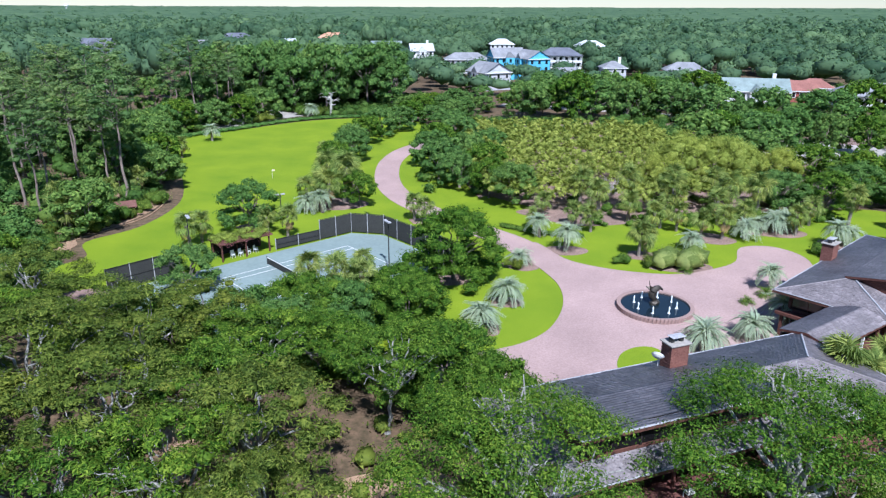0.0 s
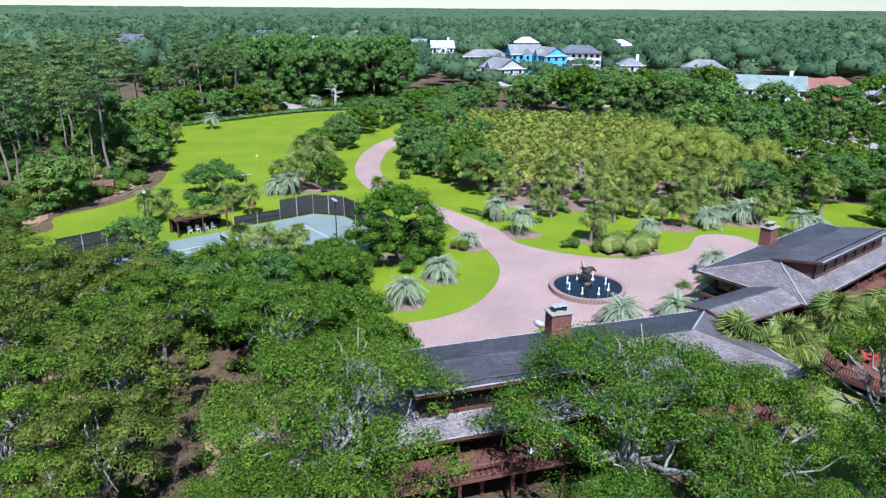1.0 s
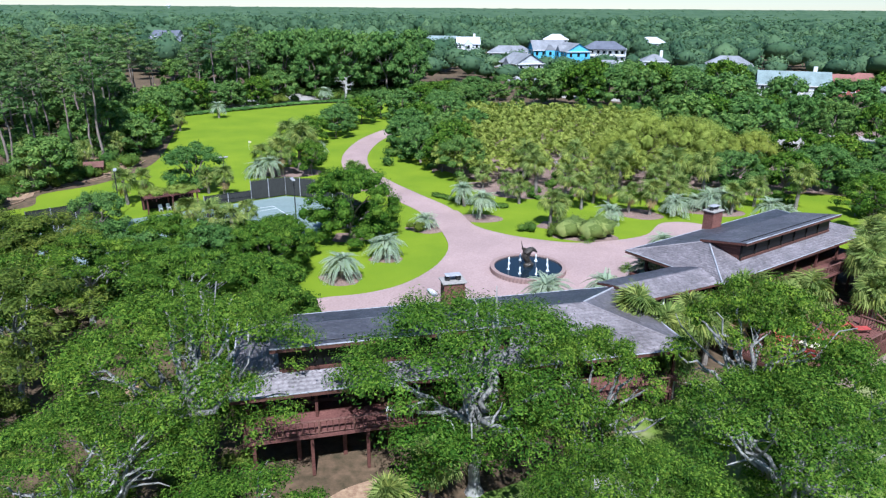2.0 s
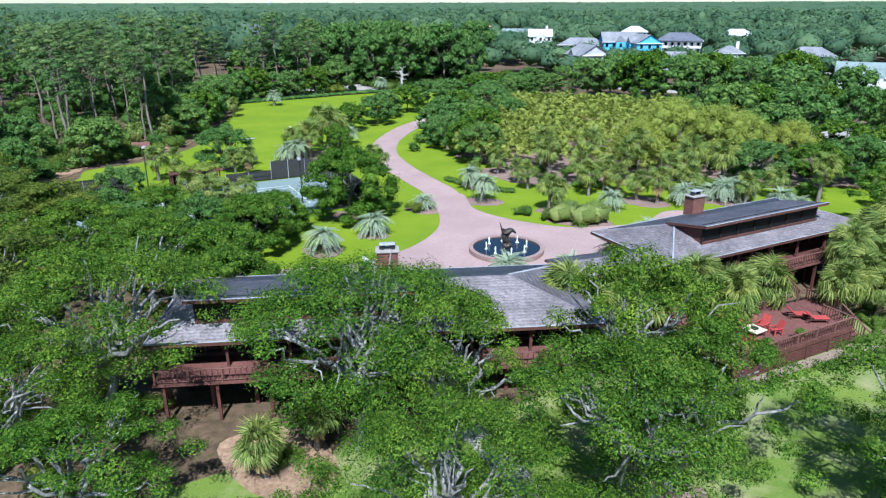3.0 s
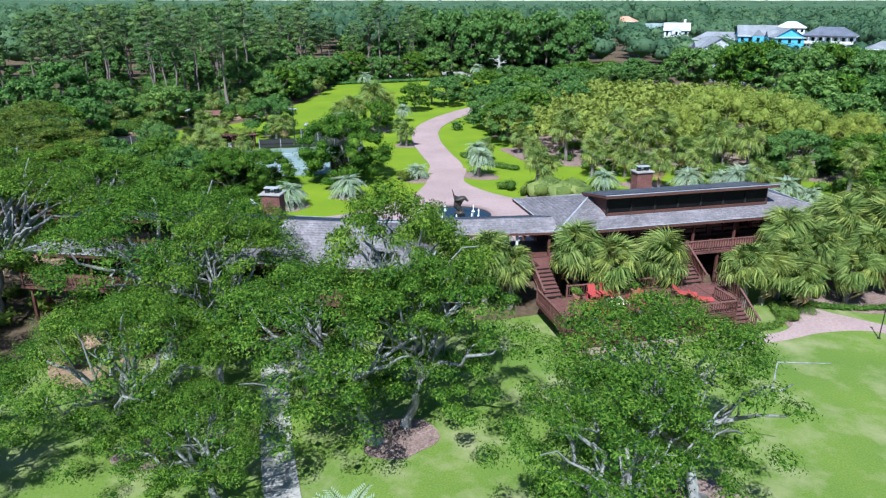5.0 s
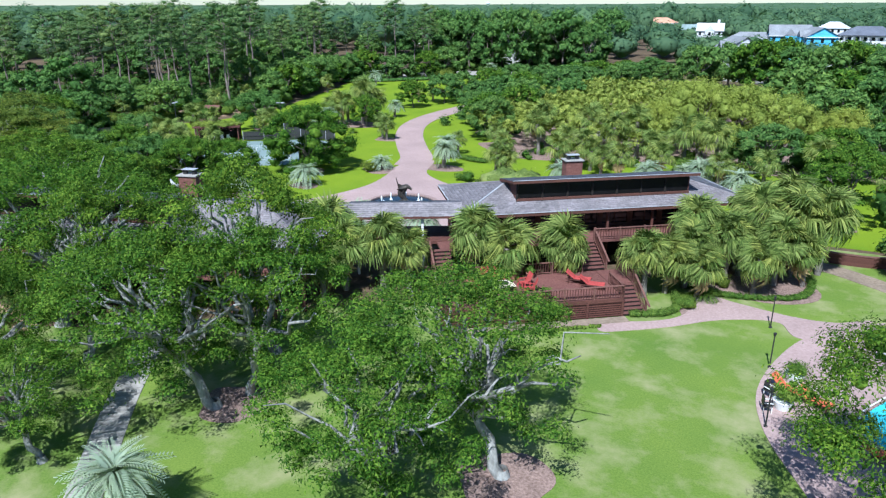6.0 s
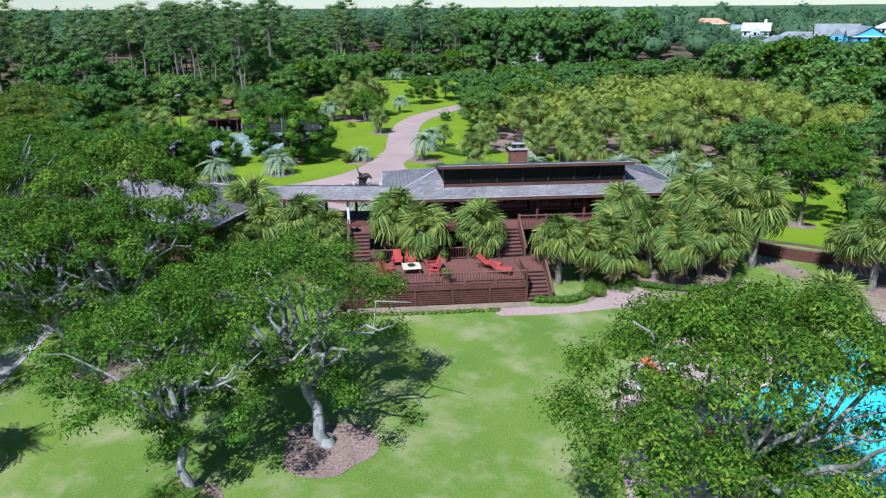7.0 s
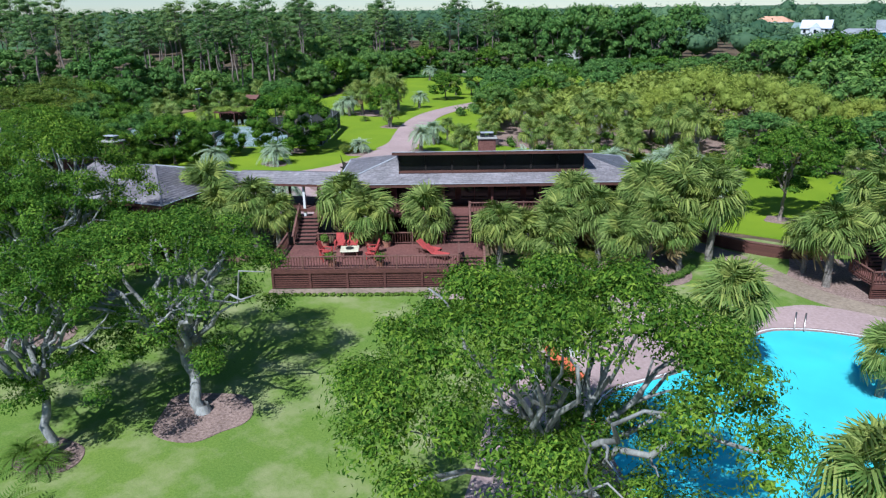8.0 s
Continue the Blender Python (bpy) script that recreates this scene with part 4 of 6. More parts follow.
def scatter(n, area, gap, seed):
    """Places inside a box (x0, x1, y0, y1), not closer than gap, where the rule allows."""
    g = random.Random(seed)
    x0, x1, y0, y1 = area
    got = []
    for _ in range(n * 30):
        x, y = g.uniform(x0, x1), g.uniform(y0, y1)
        if all((x - a) ** 2 + (y - b) ** 2 > gap * gap for a, b in got):
            got.append((x, y))
            if len(got) == n:
                break
    return got


def west_edge(y):
    """The lawn's western edge at that distance."""
    return float(np.interp(y, [60, 80, 90, 100, 110, 120, 140, 158, 173, 190, 205], [-46, -52, -52.5, -49, -47, -49, -57, -65, -71, -62, -48]))


for i, (x, y) in enumerate(scatter(150, (-150, -44, 66, 215), 5.0, 11)):
    d = west_edge(y) - x
    if d < 1.5 or (d < 5 and i % 3):
        continue
    if d < 9 or i % 5 == 0:
        if i % 3 == 0:
            plant_tree("broadleaf_tree", FARM[i % 3], "leafy green tree at the wood's edge", "tree", "wood's edge", at(x, y, 0, i * 71, 0.95 + 0.25 * (i % 4) / 4))
        else:
            plant_tree("pine", PINE[i % 3], "tall pine with a bare pale trunk", "tree", "pines of the west wood", at(x, y, 0, i * 71, 0.85 + 0.08 * (i % 4)))
    elif i % 3 == 0:
        plant_tree("tall_tree", TALL[i % 2], "tall dark green woodland tree", "tree", "west wood", at(x, y, 0, i * 71, 0.85 + 0.1 * (i % 3)))
    else:
        plant_tree("pine", PINE[i % 3], "tall pine with a bare pale trunk", "tree", "pines of the west wood", at(x, y, 0, i * 71, 0.85 + 0.08 * (i % 4)))
for i in range(16):
    y = 122 + i * 5.4
    plant_tree("broadleaf_tree", FARM[i % 3], "leafy green tree at the wood's edge", "tree", "wood's edge", at(west_edge(y) - 2.2 - 1.6 * (i % 2), y, 0, i * 71, 0.9 + 0.1 * (i % 4)))
for i, (x, y) in enumerate(scatter(46, (-75, 0, 214, 262), 6.5, 12)):
    if (x + 62) ** 2 / 340 + (y - 210) ** 2 / 220 < 1 or y < 214 + max(0, (-40 - x)) * 0.1 or (x > -30 and y < 222) or x > -16:
        continue
    plant_tree("tall_tree", TALL[i % 2], "tall dark green woodland tree", "tree", "north wood", at(x, y, 0, i * 41, 1.0 + 0.12 * (i % 3), 1.12 + 0.13 * (i % 4)))
for i, (x, y) in enumerate([(24, 206), (31, 214), (38, 207), (46, 210), (54, 204), (60, 212), (68, 206), (76, 192), (42, 224), (70, 222), (62, 222),
                            (84, 226), (34, 238), (56, 236), (118, 196), (104, 186), (88, 188)]):
    plant_tree("broadleaf_tree", FARM[i % 3], "dense green street tree before the houses", "tree", "trees before the houses", at(x, y, 0, i * 59, 1.35 + 0.14 * (i % 4), 1.45 + 0.14 * (i % 3)))

for i, (x, y) in enumerate([(6, 234), (14, 246), (22, 234), (31, 246), (-12, 222), (-6, 215), (0, 221), (6, 212), (-4, 230), (4, 233), (12, 222), (-9, 203), (-3, 197), (3, 206), (32, 262), (44, 250), (66, 262), (74, 274), (8, 270)]):
    plant_tree("broadleaf_tree", FARM[i % 3], "small leafy tree in front of the houses", "tree", "trees before the houses", at(x, y, 0, i * 59, 0.85 + 0.1 * (i % 3), 0.7 + 0.1 * (i % 2)))


# far woods: uncountable crowns to the horizon
def far_woods(name, n, rmin, rmax, height, cards, size, seed, skip):
    rng = np.random.default_rng(seed)
    cv, tv, tf, o = [], [], [], 0
    made = 0
    while made < n:
        a = rng.uniform(-1.25, 1.0)
        r = math.sqrt(rng.uniform(rmin ** 2, rmax ** 2)) if rmax < 1200 else rmin * (rmax / rmin) ** rng.random()
        x, y = 30 + r * math.sin(a), 40 + r * math.cos(a)
        if skip(x, y):
            continue
        made += 1
        h = height * rng.uniform(0.65, 1.12) * before_house(x, y) * (1.3 if x < -30 and r < 640 else 1.0)
        w = height * rng.uniform(0.65, 1.12) * rng.uniform(0.36, 0.58)
        c = np.array([x, y, h * 0.66 + 22 * min(1.0, max(0.0, (r - 1400) / 3200))])
        k = np.array([w, w, h * 0.34])
        wob = 1 + rng.uniform(-0.25, 0.2, (len(ICO1_V), 1))
        tv.append(c + ICO1_V * k * 0.85 * wob)
        tf.append(ICO1_F + o)
        o += len(ICO1_V)
        d = unit_dirs(rng, cards * 2)
        d[:, 2] = np.abs(d[:, 2]) * 1.1 - 0.1
        nrm = d + unit_dirs(rng, cards * 2) * 0.4
        nrm /= np.linalg.norm(nrm, axis=1, keepdims=True)
        cv.append(leaf_cards(rng, c + d * k * rng.uniform(0.8, 1.1, (cards * 2, 1)), nrm, 0.8 * size * (1 + r / 1500), 0.7))
    cv = np.concatenate(cv)
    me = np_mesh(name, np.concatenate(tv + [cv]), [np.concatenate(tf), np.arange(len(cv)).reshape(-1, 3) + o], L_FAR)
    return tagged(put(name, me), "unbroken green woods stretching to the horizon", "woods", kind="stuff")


HOUSES = []


def before_house(x, y):
    """Trees in the gardens before the far houses stay low."""
    for hx, hy, r in HOUSES:
        d = hy - y
        if 0 < d < 60 + 0.12 * hy and hy > 280:
            k = d / hy
            if abs(x - (hx + (38 - hx) * k)) < r * 0.8 + 6:
                return 0.6 if hy < 420 else 0.52
    return 1.0


def near_house(x, y):
    if -150 < x < 115 and y < 240:
        return True
    if x < -44 and y < 215 and x > -150:
        return True
    if 0 < x < 140 and y < 262 and y > 100:
        return True
    if y < 80 and x > -40:
        return True
    for hx, hy, r in HOUSES:
        if abs(x - hx) < r and -16 < y - hy < r:
            return True
    return False


# ---- far houses ----
def far_house(name, x, y, w, d, storeys, yaw, wall_mat, roof_mat, label, gable=False, porch=False, chimney_stack=False):
    ob = thing(name, label, "house", "far houses", m=pose(x, y, 0, 0, 0, yaw))
    hgt = 3.0 * storeys + 1.0
    part("wall", box(w, d, hgt, 0, 0, hgt / 2, 0.02), wall_mat, ob)
    over, rise = 0.6, (d * 0.32 if gable else d * 0.27)
    bm = bmesh.new()
    W, D, z = w / 2 + over, d / 2 + over, hgt
    inset = 0.0 if gable else min(W, D) * 0.85
    lo = [bm.verts.new(p) for p in ((-W, -D, z), (W, -D, z), (W, D, z), (-W, D, z))]
    hi = [bm.verts.new(p) for p in ((-W + inset, 0, z + rise), (W - inset, 0, z + rise))]
    for f in ((lo[0], lo[1], hi[1], hi[0]), (lo[2], lo[3], hi[0], hi[1]), (lo[3], lo[2], lo[1], lo[0])) + (() if gable else ((lo[1], lo[2], hi[1]), (lo[3], lo[0], hi[0]))):
        bm.faces.new(f)
    if gable:
        for side in (-1, 1):
            gb = bmesh.new()
            tri = [gb.verts.new(p) for p in ((side * (w / 2 - 0.02), -d / 2 - 0.3, z), (side * (w / 2 - 0.02), d / 2 + 0.3, z), (side * (w / 2 - 0.02), 0, z + rise * 0.97))]
            far_side = [gb.verts.new(v.co + Vector((-side * 0.3, 0, 0))) for v in tri]
            gb.faces.new(tri)
            gb.faces.new(far_side[::-1])
            for k in range(3):
                gb.faces.new((tri[k], far_side[k], far_side[(k + 1) % 3], tri[(k + 1) % 3]))
            part("gable_wall", gb, wall_mat, ob)
    part("roof", bm, roof_mat, ob)
    part("eave_trim", box(w + 1.3, d + 1.3, 0.28, 0, 0, z - 0.12), M_WHITE, ob)
    n = max(2, int(w / 2.6))
    pane = None
    for s in range(storeys):
        zc = 1.0 + 3.0 * s + 1.55
        for i in range(n):
            xx = -w / 2 + (i + 0.5) * w / n
            if pane is None:
                pane = part("window", box(1.15, 0.12, 1.6, 0, 0, 0), M_GLASS, ob, "", Matrix.Translation((xx, -d / 2 - 0.03, zc))).data
                trim = bmesh.new()
                for cx, cz, sx, sz in ((0, 0.88, 1.5, 0.16), (0, -0.88, 1.5, 0.16), (-0.66, 0, 0.16, 1.8), (0.66, 0, 0.16, 1.8)):
                    box_bm(trim, cx, -0.04, cz, sx, 0.14, sz)
                trim_me = part("window_trim", trim, M_WHITE, ob, "", Matrix.Translation((xx, -d / 2 - 0.03, zc))).data
            else:
                put("window", pane, ob, "", Matrix.Translation((xx, -d / 2 - 0.03, zc)))
                if y > 330:
                    continue
                put("window_trim", trim_me, ob, "", Matrix.Translation((xx, -d / 2 - 0.03, zc)))
        for i in range(max(1, int(d / 3.4))):
            yy = -d / 2 + (i + 0.5) * d / max(1, int(d / 3.4))
            for side in (-1, 1):
                put("window", pane, ob, "", pose(side * (w / 2 + 0.03), yy, zc, 0, 0, 90 * side))
                if y < 330:
                    put("window_trim", trim_me, ob, "", pose(side * (w / 2 + 0.03), yy, zc, 0, 0, 90 * side))
    if porch:
        for s in range(storeys):
            z0 = 1.0 + 3.0 * s
            part("balcony", box(w, 2.2, 0.22, 0, -d / 2 - 1.1, z0), M_WHITE, ob)
            part("balcony_rail", box(w, 0.1, 0.9, 0, -d / 2 - 2.15, z0 + 0.55), M_WHITE, ob)
            for i in range(n + 1):
                part("column", box(0.26, 0.26, 3.0, -w / 2 + i * w / n, -d / 2 - 2.1, z0 + 1.5), M_WHITE, ob)
        part("porch_roof", box(w + 0.6, 2.8, 0.25, 0, -d / 2 - 1.3, hgt + 0.1), roof_mat, ob)
    if gable:
        g = bmesh.new()
        vs = [g.verts.new(p) for p in ((-2.6, -d / 2 - 1.2, hgt - 0.2), (2.6, -d / 2 - 1.2, hgt - 0.2), (0, -d / 2 - 1.2, hgt + 2.4), (-2.6, 0, hgt - 0.2), (2.6, 0, hgt - 0.2), (0, 0, hgt + 2.4))]
        for f in ((0, 1, 2), (0, 2, 5, 3), (1, 4, 5, 2)):
            g.faces.new([vs[k] for k in f])
        part("gable_front", g, roof_mat, ob)
        part("bay", box(4.4, 1.2, hgt, 0, -d / 2 - 0.6, hgt / 2 - 0.05), wall_mat, ob)
        for s in range(storeys):
            put("window", pane, ob, "", Matrix.Translation((0, -d / 2 - 1.22, 2.55 + 3 * s)))
    if chimney_stack:
        part("chimney", box(1.2, 1.0, hgt + rise + 1.6, w * 0.3, d * 0.1, (hgt + rise + 1.6) / 2), M_WHITE, ob)
    return ob


M_BLUEWALL = surface("sky_blue_clapboard", (0.1, 0.42, 0.62), (0.16, 0.52, 0.72), 0.3, 2.0, 0.7, 0.1, 0.01, vary=0.15, stretch=(0.1, 0.1, 8))
M_WHITEWALL = surface("white_clapboard", (0.62, 0.62, 0.62), (0.78, 0.78, 0.77), 0.3, 2.0, 0.7, 0.1, 0.01, vary=0.15, stretch=(0.1, 0.1, 8))
M_GREYWALL = surface("grey_clapboard", (0.42, 0.43, 0.45), (0.56, 0.57, 0.6), 0.3, 2.0, 0.7, 0.1, 0.01, vary=0.15, stretch=(0.1, 0.1, 8))
M_REDWALL = surface("red_clapboard", (0.3, 0.09, 0.07), (0.42, 0.14, 0.11), 0.3, 2.0, 0.7, 0.1, 0.01, vary=0.15, stretch=(0.1, 0.1, 8))
M_GREYROOF = surface("grey_asphalt_roof", (0.2, 0.205, 0.22), (0.32, 0.325, 0.34), 0.3, 3.0, 0.9, 0.2, 0.02)
M_DARKROOF = surface("slate_roof", (0.1, 0.11, 0.14), (0.19, 0.2, 0.24), 0.3, 3.0, 0.9, 0.2, 0.02)
M_GREENROOF = surface("grey_green_roof", (0.19, 0.25, 0.24), (0.29, 0.35, 0.34), 0.3, 3.0, 0.9, 0.2, 0.02)
M_REDROOF = surface("red_brown_roof", (0.24, 0.1, 0.08), (0.36, 0.17, 0.14), 0.3, 3.0, 0.9, 0.2, 0.02)
M_TERRA = surface("terracotta_roof", (0.55, 0.27, 0.16), (0.7, 0.4, 0.27), 0.3, 3.0, 0.9, 0.2, 0.02)
M_PALEROOF = surface("pale_metal_roof", (0.55, 0.58, 0.62), (0.72, 0.75, 0.78), 0.3, 3.0, 0.6, 0.1, 0.01)

ROWS_OF_HOUSES = [
    (19, 292, 15, 12, 2, -62, M_GREYWALL, M_GREYROOF, "grey clapboard house with a steep gable", True, False, False),
    (30, 338, 15, 13, 3, 12, M_BLUEWALL, M_GREYROOF, "bright sky-blue clapboard house with a grey roof", True, False, False),
    (41, 330, 17, 11, 3, -70, M_BLUEWALL, M_GREYROOF, "bright sky-blue clapboard house with a broad gable", True, False, False),
    (58, 352, 20, 13, 3, -5, M_WHITEWALL, M_DARKROOF, "white house with stacked porches and a slate roof", False, True, False),
    (54, 308, 19, 13, 1, -4, M_GREYWALL, M_GREYROOF, "low house with a grey hipped roof", False, False, False),
    (12, 366, 22, 12, 2, 0, M_GREYWALL, M_GREYROOF, "long grey house among trees", False, False, False),
    (-12, 388, 12, 11, 3, 10, M_WHITEWALL, M_PALEROOF, "tall white house with a chimney", True, False, True),
    (-38, 480, 20, 12, 2, 0, M_WHITEWALL, M_GREENROOF, "white house with a grey-green gabled roof", True, False, False),
    (-84, 553, 24, 14, 3, 0, M_WHITEWALL, M_TERRA, "pale house with a terracotta roof", False, False, False),
    (-115, 500, 24, 14, 2, 0, M_WHITEWALL, M_PALEROOF, "white house with a pale roof", True, False, False),
    (-156, 540, 24, 14, 3, 0, M_WHITEWALL, M_DARKROOF, "white house with a slate roof", False, True, False),
    (-186, 385, 17, 14, 2, 20, M_WHITEWALL, M_DARKROOF, "white house with a slate-blue roof", True, False, False),
    (-211, 436, 17, 12, 3, 0, M_WHITEWALL, M_DARKROOF, "tall white house with a slate-blue roof", True, False, False),
    (-300, 560, 38, 22, 1, 10, M_WHITEWALL, M_PALEROOF, "low white building with a pale metal roof", False, False, False),
    (-425, 710, 40, 20, 1, 0, M_GREYWALL, M_GREENROOF, "low building with a grey-green hipped roof", False, False, False),
    (103, 500, 20, 14, 2, 0, M_WHITEWALL, M_PALEROOF, "white house with a pale roof", False, False, False),
    (38, 462, 15, 12, 3, 0, M_WHITEWALL, M_PALEROOF, "tall white house with a pale roof", False, False, False),
    (104, 303, 17, 12, 2, -12, M_GREYWALL, M_GREYROOF, "blue-grey house with balconies and a grey roof", False, True, False),
    (113, 254, 22, 13, 1, -14, M_WHITEWALL, M_GREENROOF, "white house with a grey-green roof", True, False, True),
    (129, 256, 16, 12, 1, -15, M_REDWALL, M_REDROOF, "red clapboard house with a red-brown roof", False, False, False),
    (141, 266, 13, 11, 1, -20, M_REDWALL, M_REDROOF, "red clapboard house with a low hipped roof", False, False, False),
    (149, 240, 26, 15, 1, -18, M_WHITEWALL, M_GREYROOF, "pale house on piers with a big grey roof", False, True, False),
    (-165, 488, 24, 12, 2, 0, M_WHITEWALL, M_GREYROOF, "white house half hidden by trees", True, False, False),
    (76, 316, 10, 10, 2, 0, M_GREYWALL, M_GREYROOF, "grey house with a white chimney", False, False, True),
]
for x, y, w, d, st, yaw, wm, rm, lab, gb, pr, ch in ROWS_OF_HOUSES:
    far_house("far_house", x, y, w, d, st, yaw, wm, rm, lab, gb, pr, ch)
    HOUSES.append((x, y, w * 0.75))

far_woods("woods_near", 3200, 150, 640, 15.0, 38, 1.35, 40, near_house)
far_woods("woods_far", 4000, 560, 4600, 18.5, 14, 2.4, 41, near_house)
# canopy sheet that closes the gaps between far crowns
ang = np.linspace(-1.4, 1.2, 260)
rad = 480 * (4700 / 480) ** np.linspace(0, 1, 110)
rngc = np.random.default_rng(44)
A2, R2 = np.meshgrid(ang, rad)
zc = 9.0 + 8.0 * np.clip((R2 - 480) / 1400, 0, 1) + 22 * np.clip((R2 - 1400) / 3200, 0, 1) + rngc.uniform(-1.6, 1.6, A2.shape) + 1.5 * np.sin(A2 * 40) * np.cos(R2 / 90)
zc[0] = -1.0
zc[1] = 4.0
cv = np.stack([30 + R2 * np.sin(A2), 40 + R2 * np.cos(A2), zc], -1).reshape(-1, 3)
nA = len(ang)
ii = (np.arange(len(rad) - 1)[:, None] * nA + np.arange(nA - 1)[None]).ravel()
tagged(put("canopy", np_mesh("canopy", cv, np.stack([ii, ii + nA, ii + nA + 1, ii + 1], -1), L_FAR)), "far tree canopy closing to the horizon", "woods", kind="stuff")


# ---- palms ----
FAN_LABEL = "sabal palm with a round head of green fan fronds"
FANS = [palm("fan", h, r, n, 300 + i, "sabal_palm", FAN_LABEL, "sabal palms") for i, (h, r, n) in enumerate([(3.7, 2.1, 42), (3.2, 2.05, 40), (4.3, 2.15, 42)])]
BY_HOUSE = [(57.8, 60.6, 1, 0.9), (59.6, 67.4, 1, 1.05), (57.4, 67.2, 0, 1.0), (64.4, 67.6, 1, 1.0), (62.2, 72.2, 2, 1.1), (59.2, 71.8, 2, 1.0), (34.2, 44.6, 0, 0.9), (31.8, 48.4, 2, 1.05), (33.6, 47.9, 0, 1.05), (36.2, 49.4, 2, 0.92), (38.0, 50.4, 0, 0.95), (42.0, 54.4, 0, 1.2), (44.3, 54.2, 1, 1.28), (48.0, 57.1, 1, 1.28), (54.2, 58.9, 0, 0.98), (55.4, 60.6, 1, 1.05),
            (56.4, 62.4, 0, 0.98), (56.4, 65.2, 2, 1.0), (58.9, 65.2, 0, 1.05), (61.3, 63.8, 1, 1.05), (62.4, 66.6, 0, 1.05), (60.6, 69.4, 2, 1.08), (63.2, 69.6, 2, 1.1), (61.8, 74.0, 2, 1.12), (65.2, 71.2, 2, 1.08),
            (73.6, 71.2, 0, 1.1), (76.6, 73.4, 2, 1.1), (74.2, 80.3, 2, 1.1), (72.8, 54.4, 2, 0.92), (81.7, 44.3, 0, 1.0), (79.6, 57.0, 1, 0.9), (84, 74, 0, 1.1), (71.6, 73.0, 1, 0.95), (16.5, 27.8, 1, 0.85), (18.2, 31.0, 0, 0.8)]
placed = set()
for i, (x, y, v, s) in enumerate(BY_HOUSE):
    m = at(x, y, 0, i * 97, s)
    if v not in placed:
        FANS[v].matrix_basis = m
        placed.add(v)
    else:
        copy_thing(FANS[v], m)
GFANS = [palm("fan", h, r, n, 320 + i, "sabal_palm", "sabal palm with green fan fronds in the front garden", "garden palms") for i, (h, r, n) in enumerate([(3.6, 2.1, 22), (3.0, 2.0, 21), (4.3, 2.15, 22), (6.4, 2.0, 24)])]
placed = set()
LAWN_FANS = [(26.3, 86.8, 0, 0.95), (27.4, 87.6, 1, 0.9), (37.6, 95.0, 1, 1.0), (40.4, 94.2, 0, 1.0), (13.6, 98.5, 1, 0.8), (20, 101, 1, 0.9), (24.5, 104, 2, 1.1), (29, 103, 1, 1.15), (33, 99.5, 0, 1.05), (36, 103.5, 2, 1.1),
             (42.5, 101.5, 0, 1.1), (45.5, 106, 2, 1.1), (30, 110, 2, 1.1), (22.5, 109, 2, 1.1), (38, 109, 2, 1.15), (50, 105, 2, 1.1), (-19, 110, 0, 1.0), (-17, 113.5, 2, 1.0), (-21, 114, 1, 1.0), (-16, 117, 0, 1.0),
             (-20.5, 118.5, 2, 0.95), (-23, 111, 1, 0.9), (-2.8, 102.2, 1, 0.95), (-4.6, 103.4, 0, 0.85), (-14.2, 68.0, 3, 0.95), (-9.6, 71.2, 3, 0.85), (22, 97.5, 1, 1.0), (31, 95.8, 0, 1.0), (35, 98, 1, 1.05), (44.6, 97.4, 0, 1.0), (-11.8, 66.0, 3, 1.0), (-8.4, 65.6, 3, 0.95), (-34.8, 88.6, 0, 1.05), (-34.4, 92.2, 1, 1.05),
             (-22.8, 95.0, 0, 0.95), (-26.0, 96.4, 1, 0.95), (-54.5, 95, 0, 1.1), (-58.5, 101, 2, 1.0), (-56, 111, 1, 1.1), (-61, 92, 1, 1.0), (-54, 118, 0, 1.0), (-64, 128, 2, 1.0), (56.5, 101, 1, 1.05), (62, 100, 2, 1.0), (52, 96, 0, 0.9),
             (69.5, 98, 0, 1.0), (-58, 150, 1, 1.1), (-26, 146, 0, 0.9), (-24.5, 150, 1, 0.9), (46, 112, 2, 1.0), (16, 106, 1, 0.9)]
for i, (x, y, v, s) in enumerate(LAWN_FANS):
    m = at(x, y, 0, i * 83, s * (1.3 if -24 < x < -15 and y > 105 else 1.0))
    if v not in placed:
        GFANS[v].matrix_basis = m
        placed.add(v)
    else:
        copy_thing(GFANS[v], m)
SILV = [palm("silver", 1.4, 2.35, 40, 340, "pindo_palm", "silvery blue-green pindo palm with arching feather fronds", "pindo palms"),
        palm("silver", 2.4, 2.35, 40, 341, "pindo_palm", "silvery blue-green pindo palm with arching feather fronds", "pindo palms"),
        palm("silver", 0.9, 2.1, 36, 342, "pindo_palm", "low silvery pindo palm with arching feather fronds", "pindo palms")]
placed = set()
SILVERS = [(42.6, 22.2, 1, 1.05), (16.8, 89.2, 1, 1.0), (10.0, 83.8, 2, 1.0), (3.8, 64.8, 0, 1.12), (7.0, 71.6, 0, 0.95), (25.2, 59.6, 0, 1.1), (31.2, 62.2, 0, 0.95), (35.4, 64.2, 1, 1.05), (38.9, 75.2, 1, 0.85), (55.4, 91.2, 1, 1.0), (49.4, 97.6, 0, 1.1),
           (51.6, 98.6, 0, 1.0), (47.6, 98.6, 2, 1.1), (-19.8, 107.4, 1, 1.0), (-22.6, 108, 0, 1.0), (-58, 171, 1, 1.1), (-40, 207, 1, 1.2), (34.5, 89.5, 0, 0.9), (14, 95, 1, 0.9), (57.6, 92.2, 0, 0.9), (43.8, 94.5, 0, 1.0), (-17, 124, 1, 0.9)]
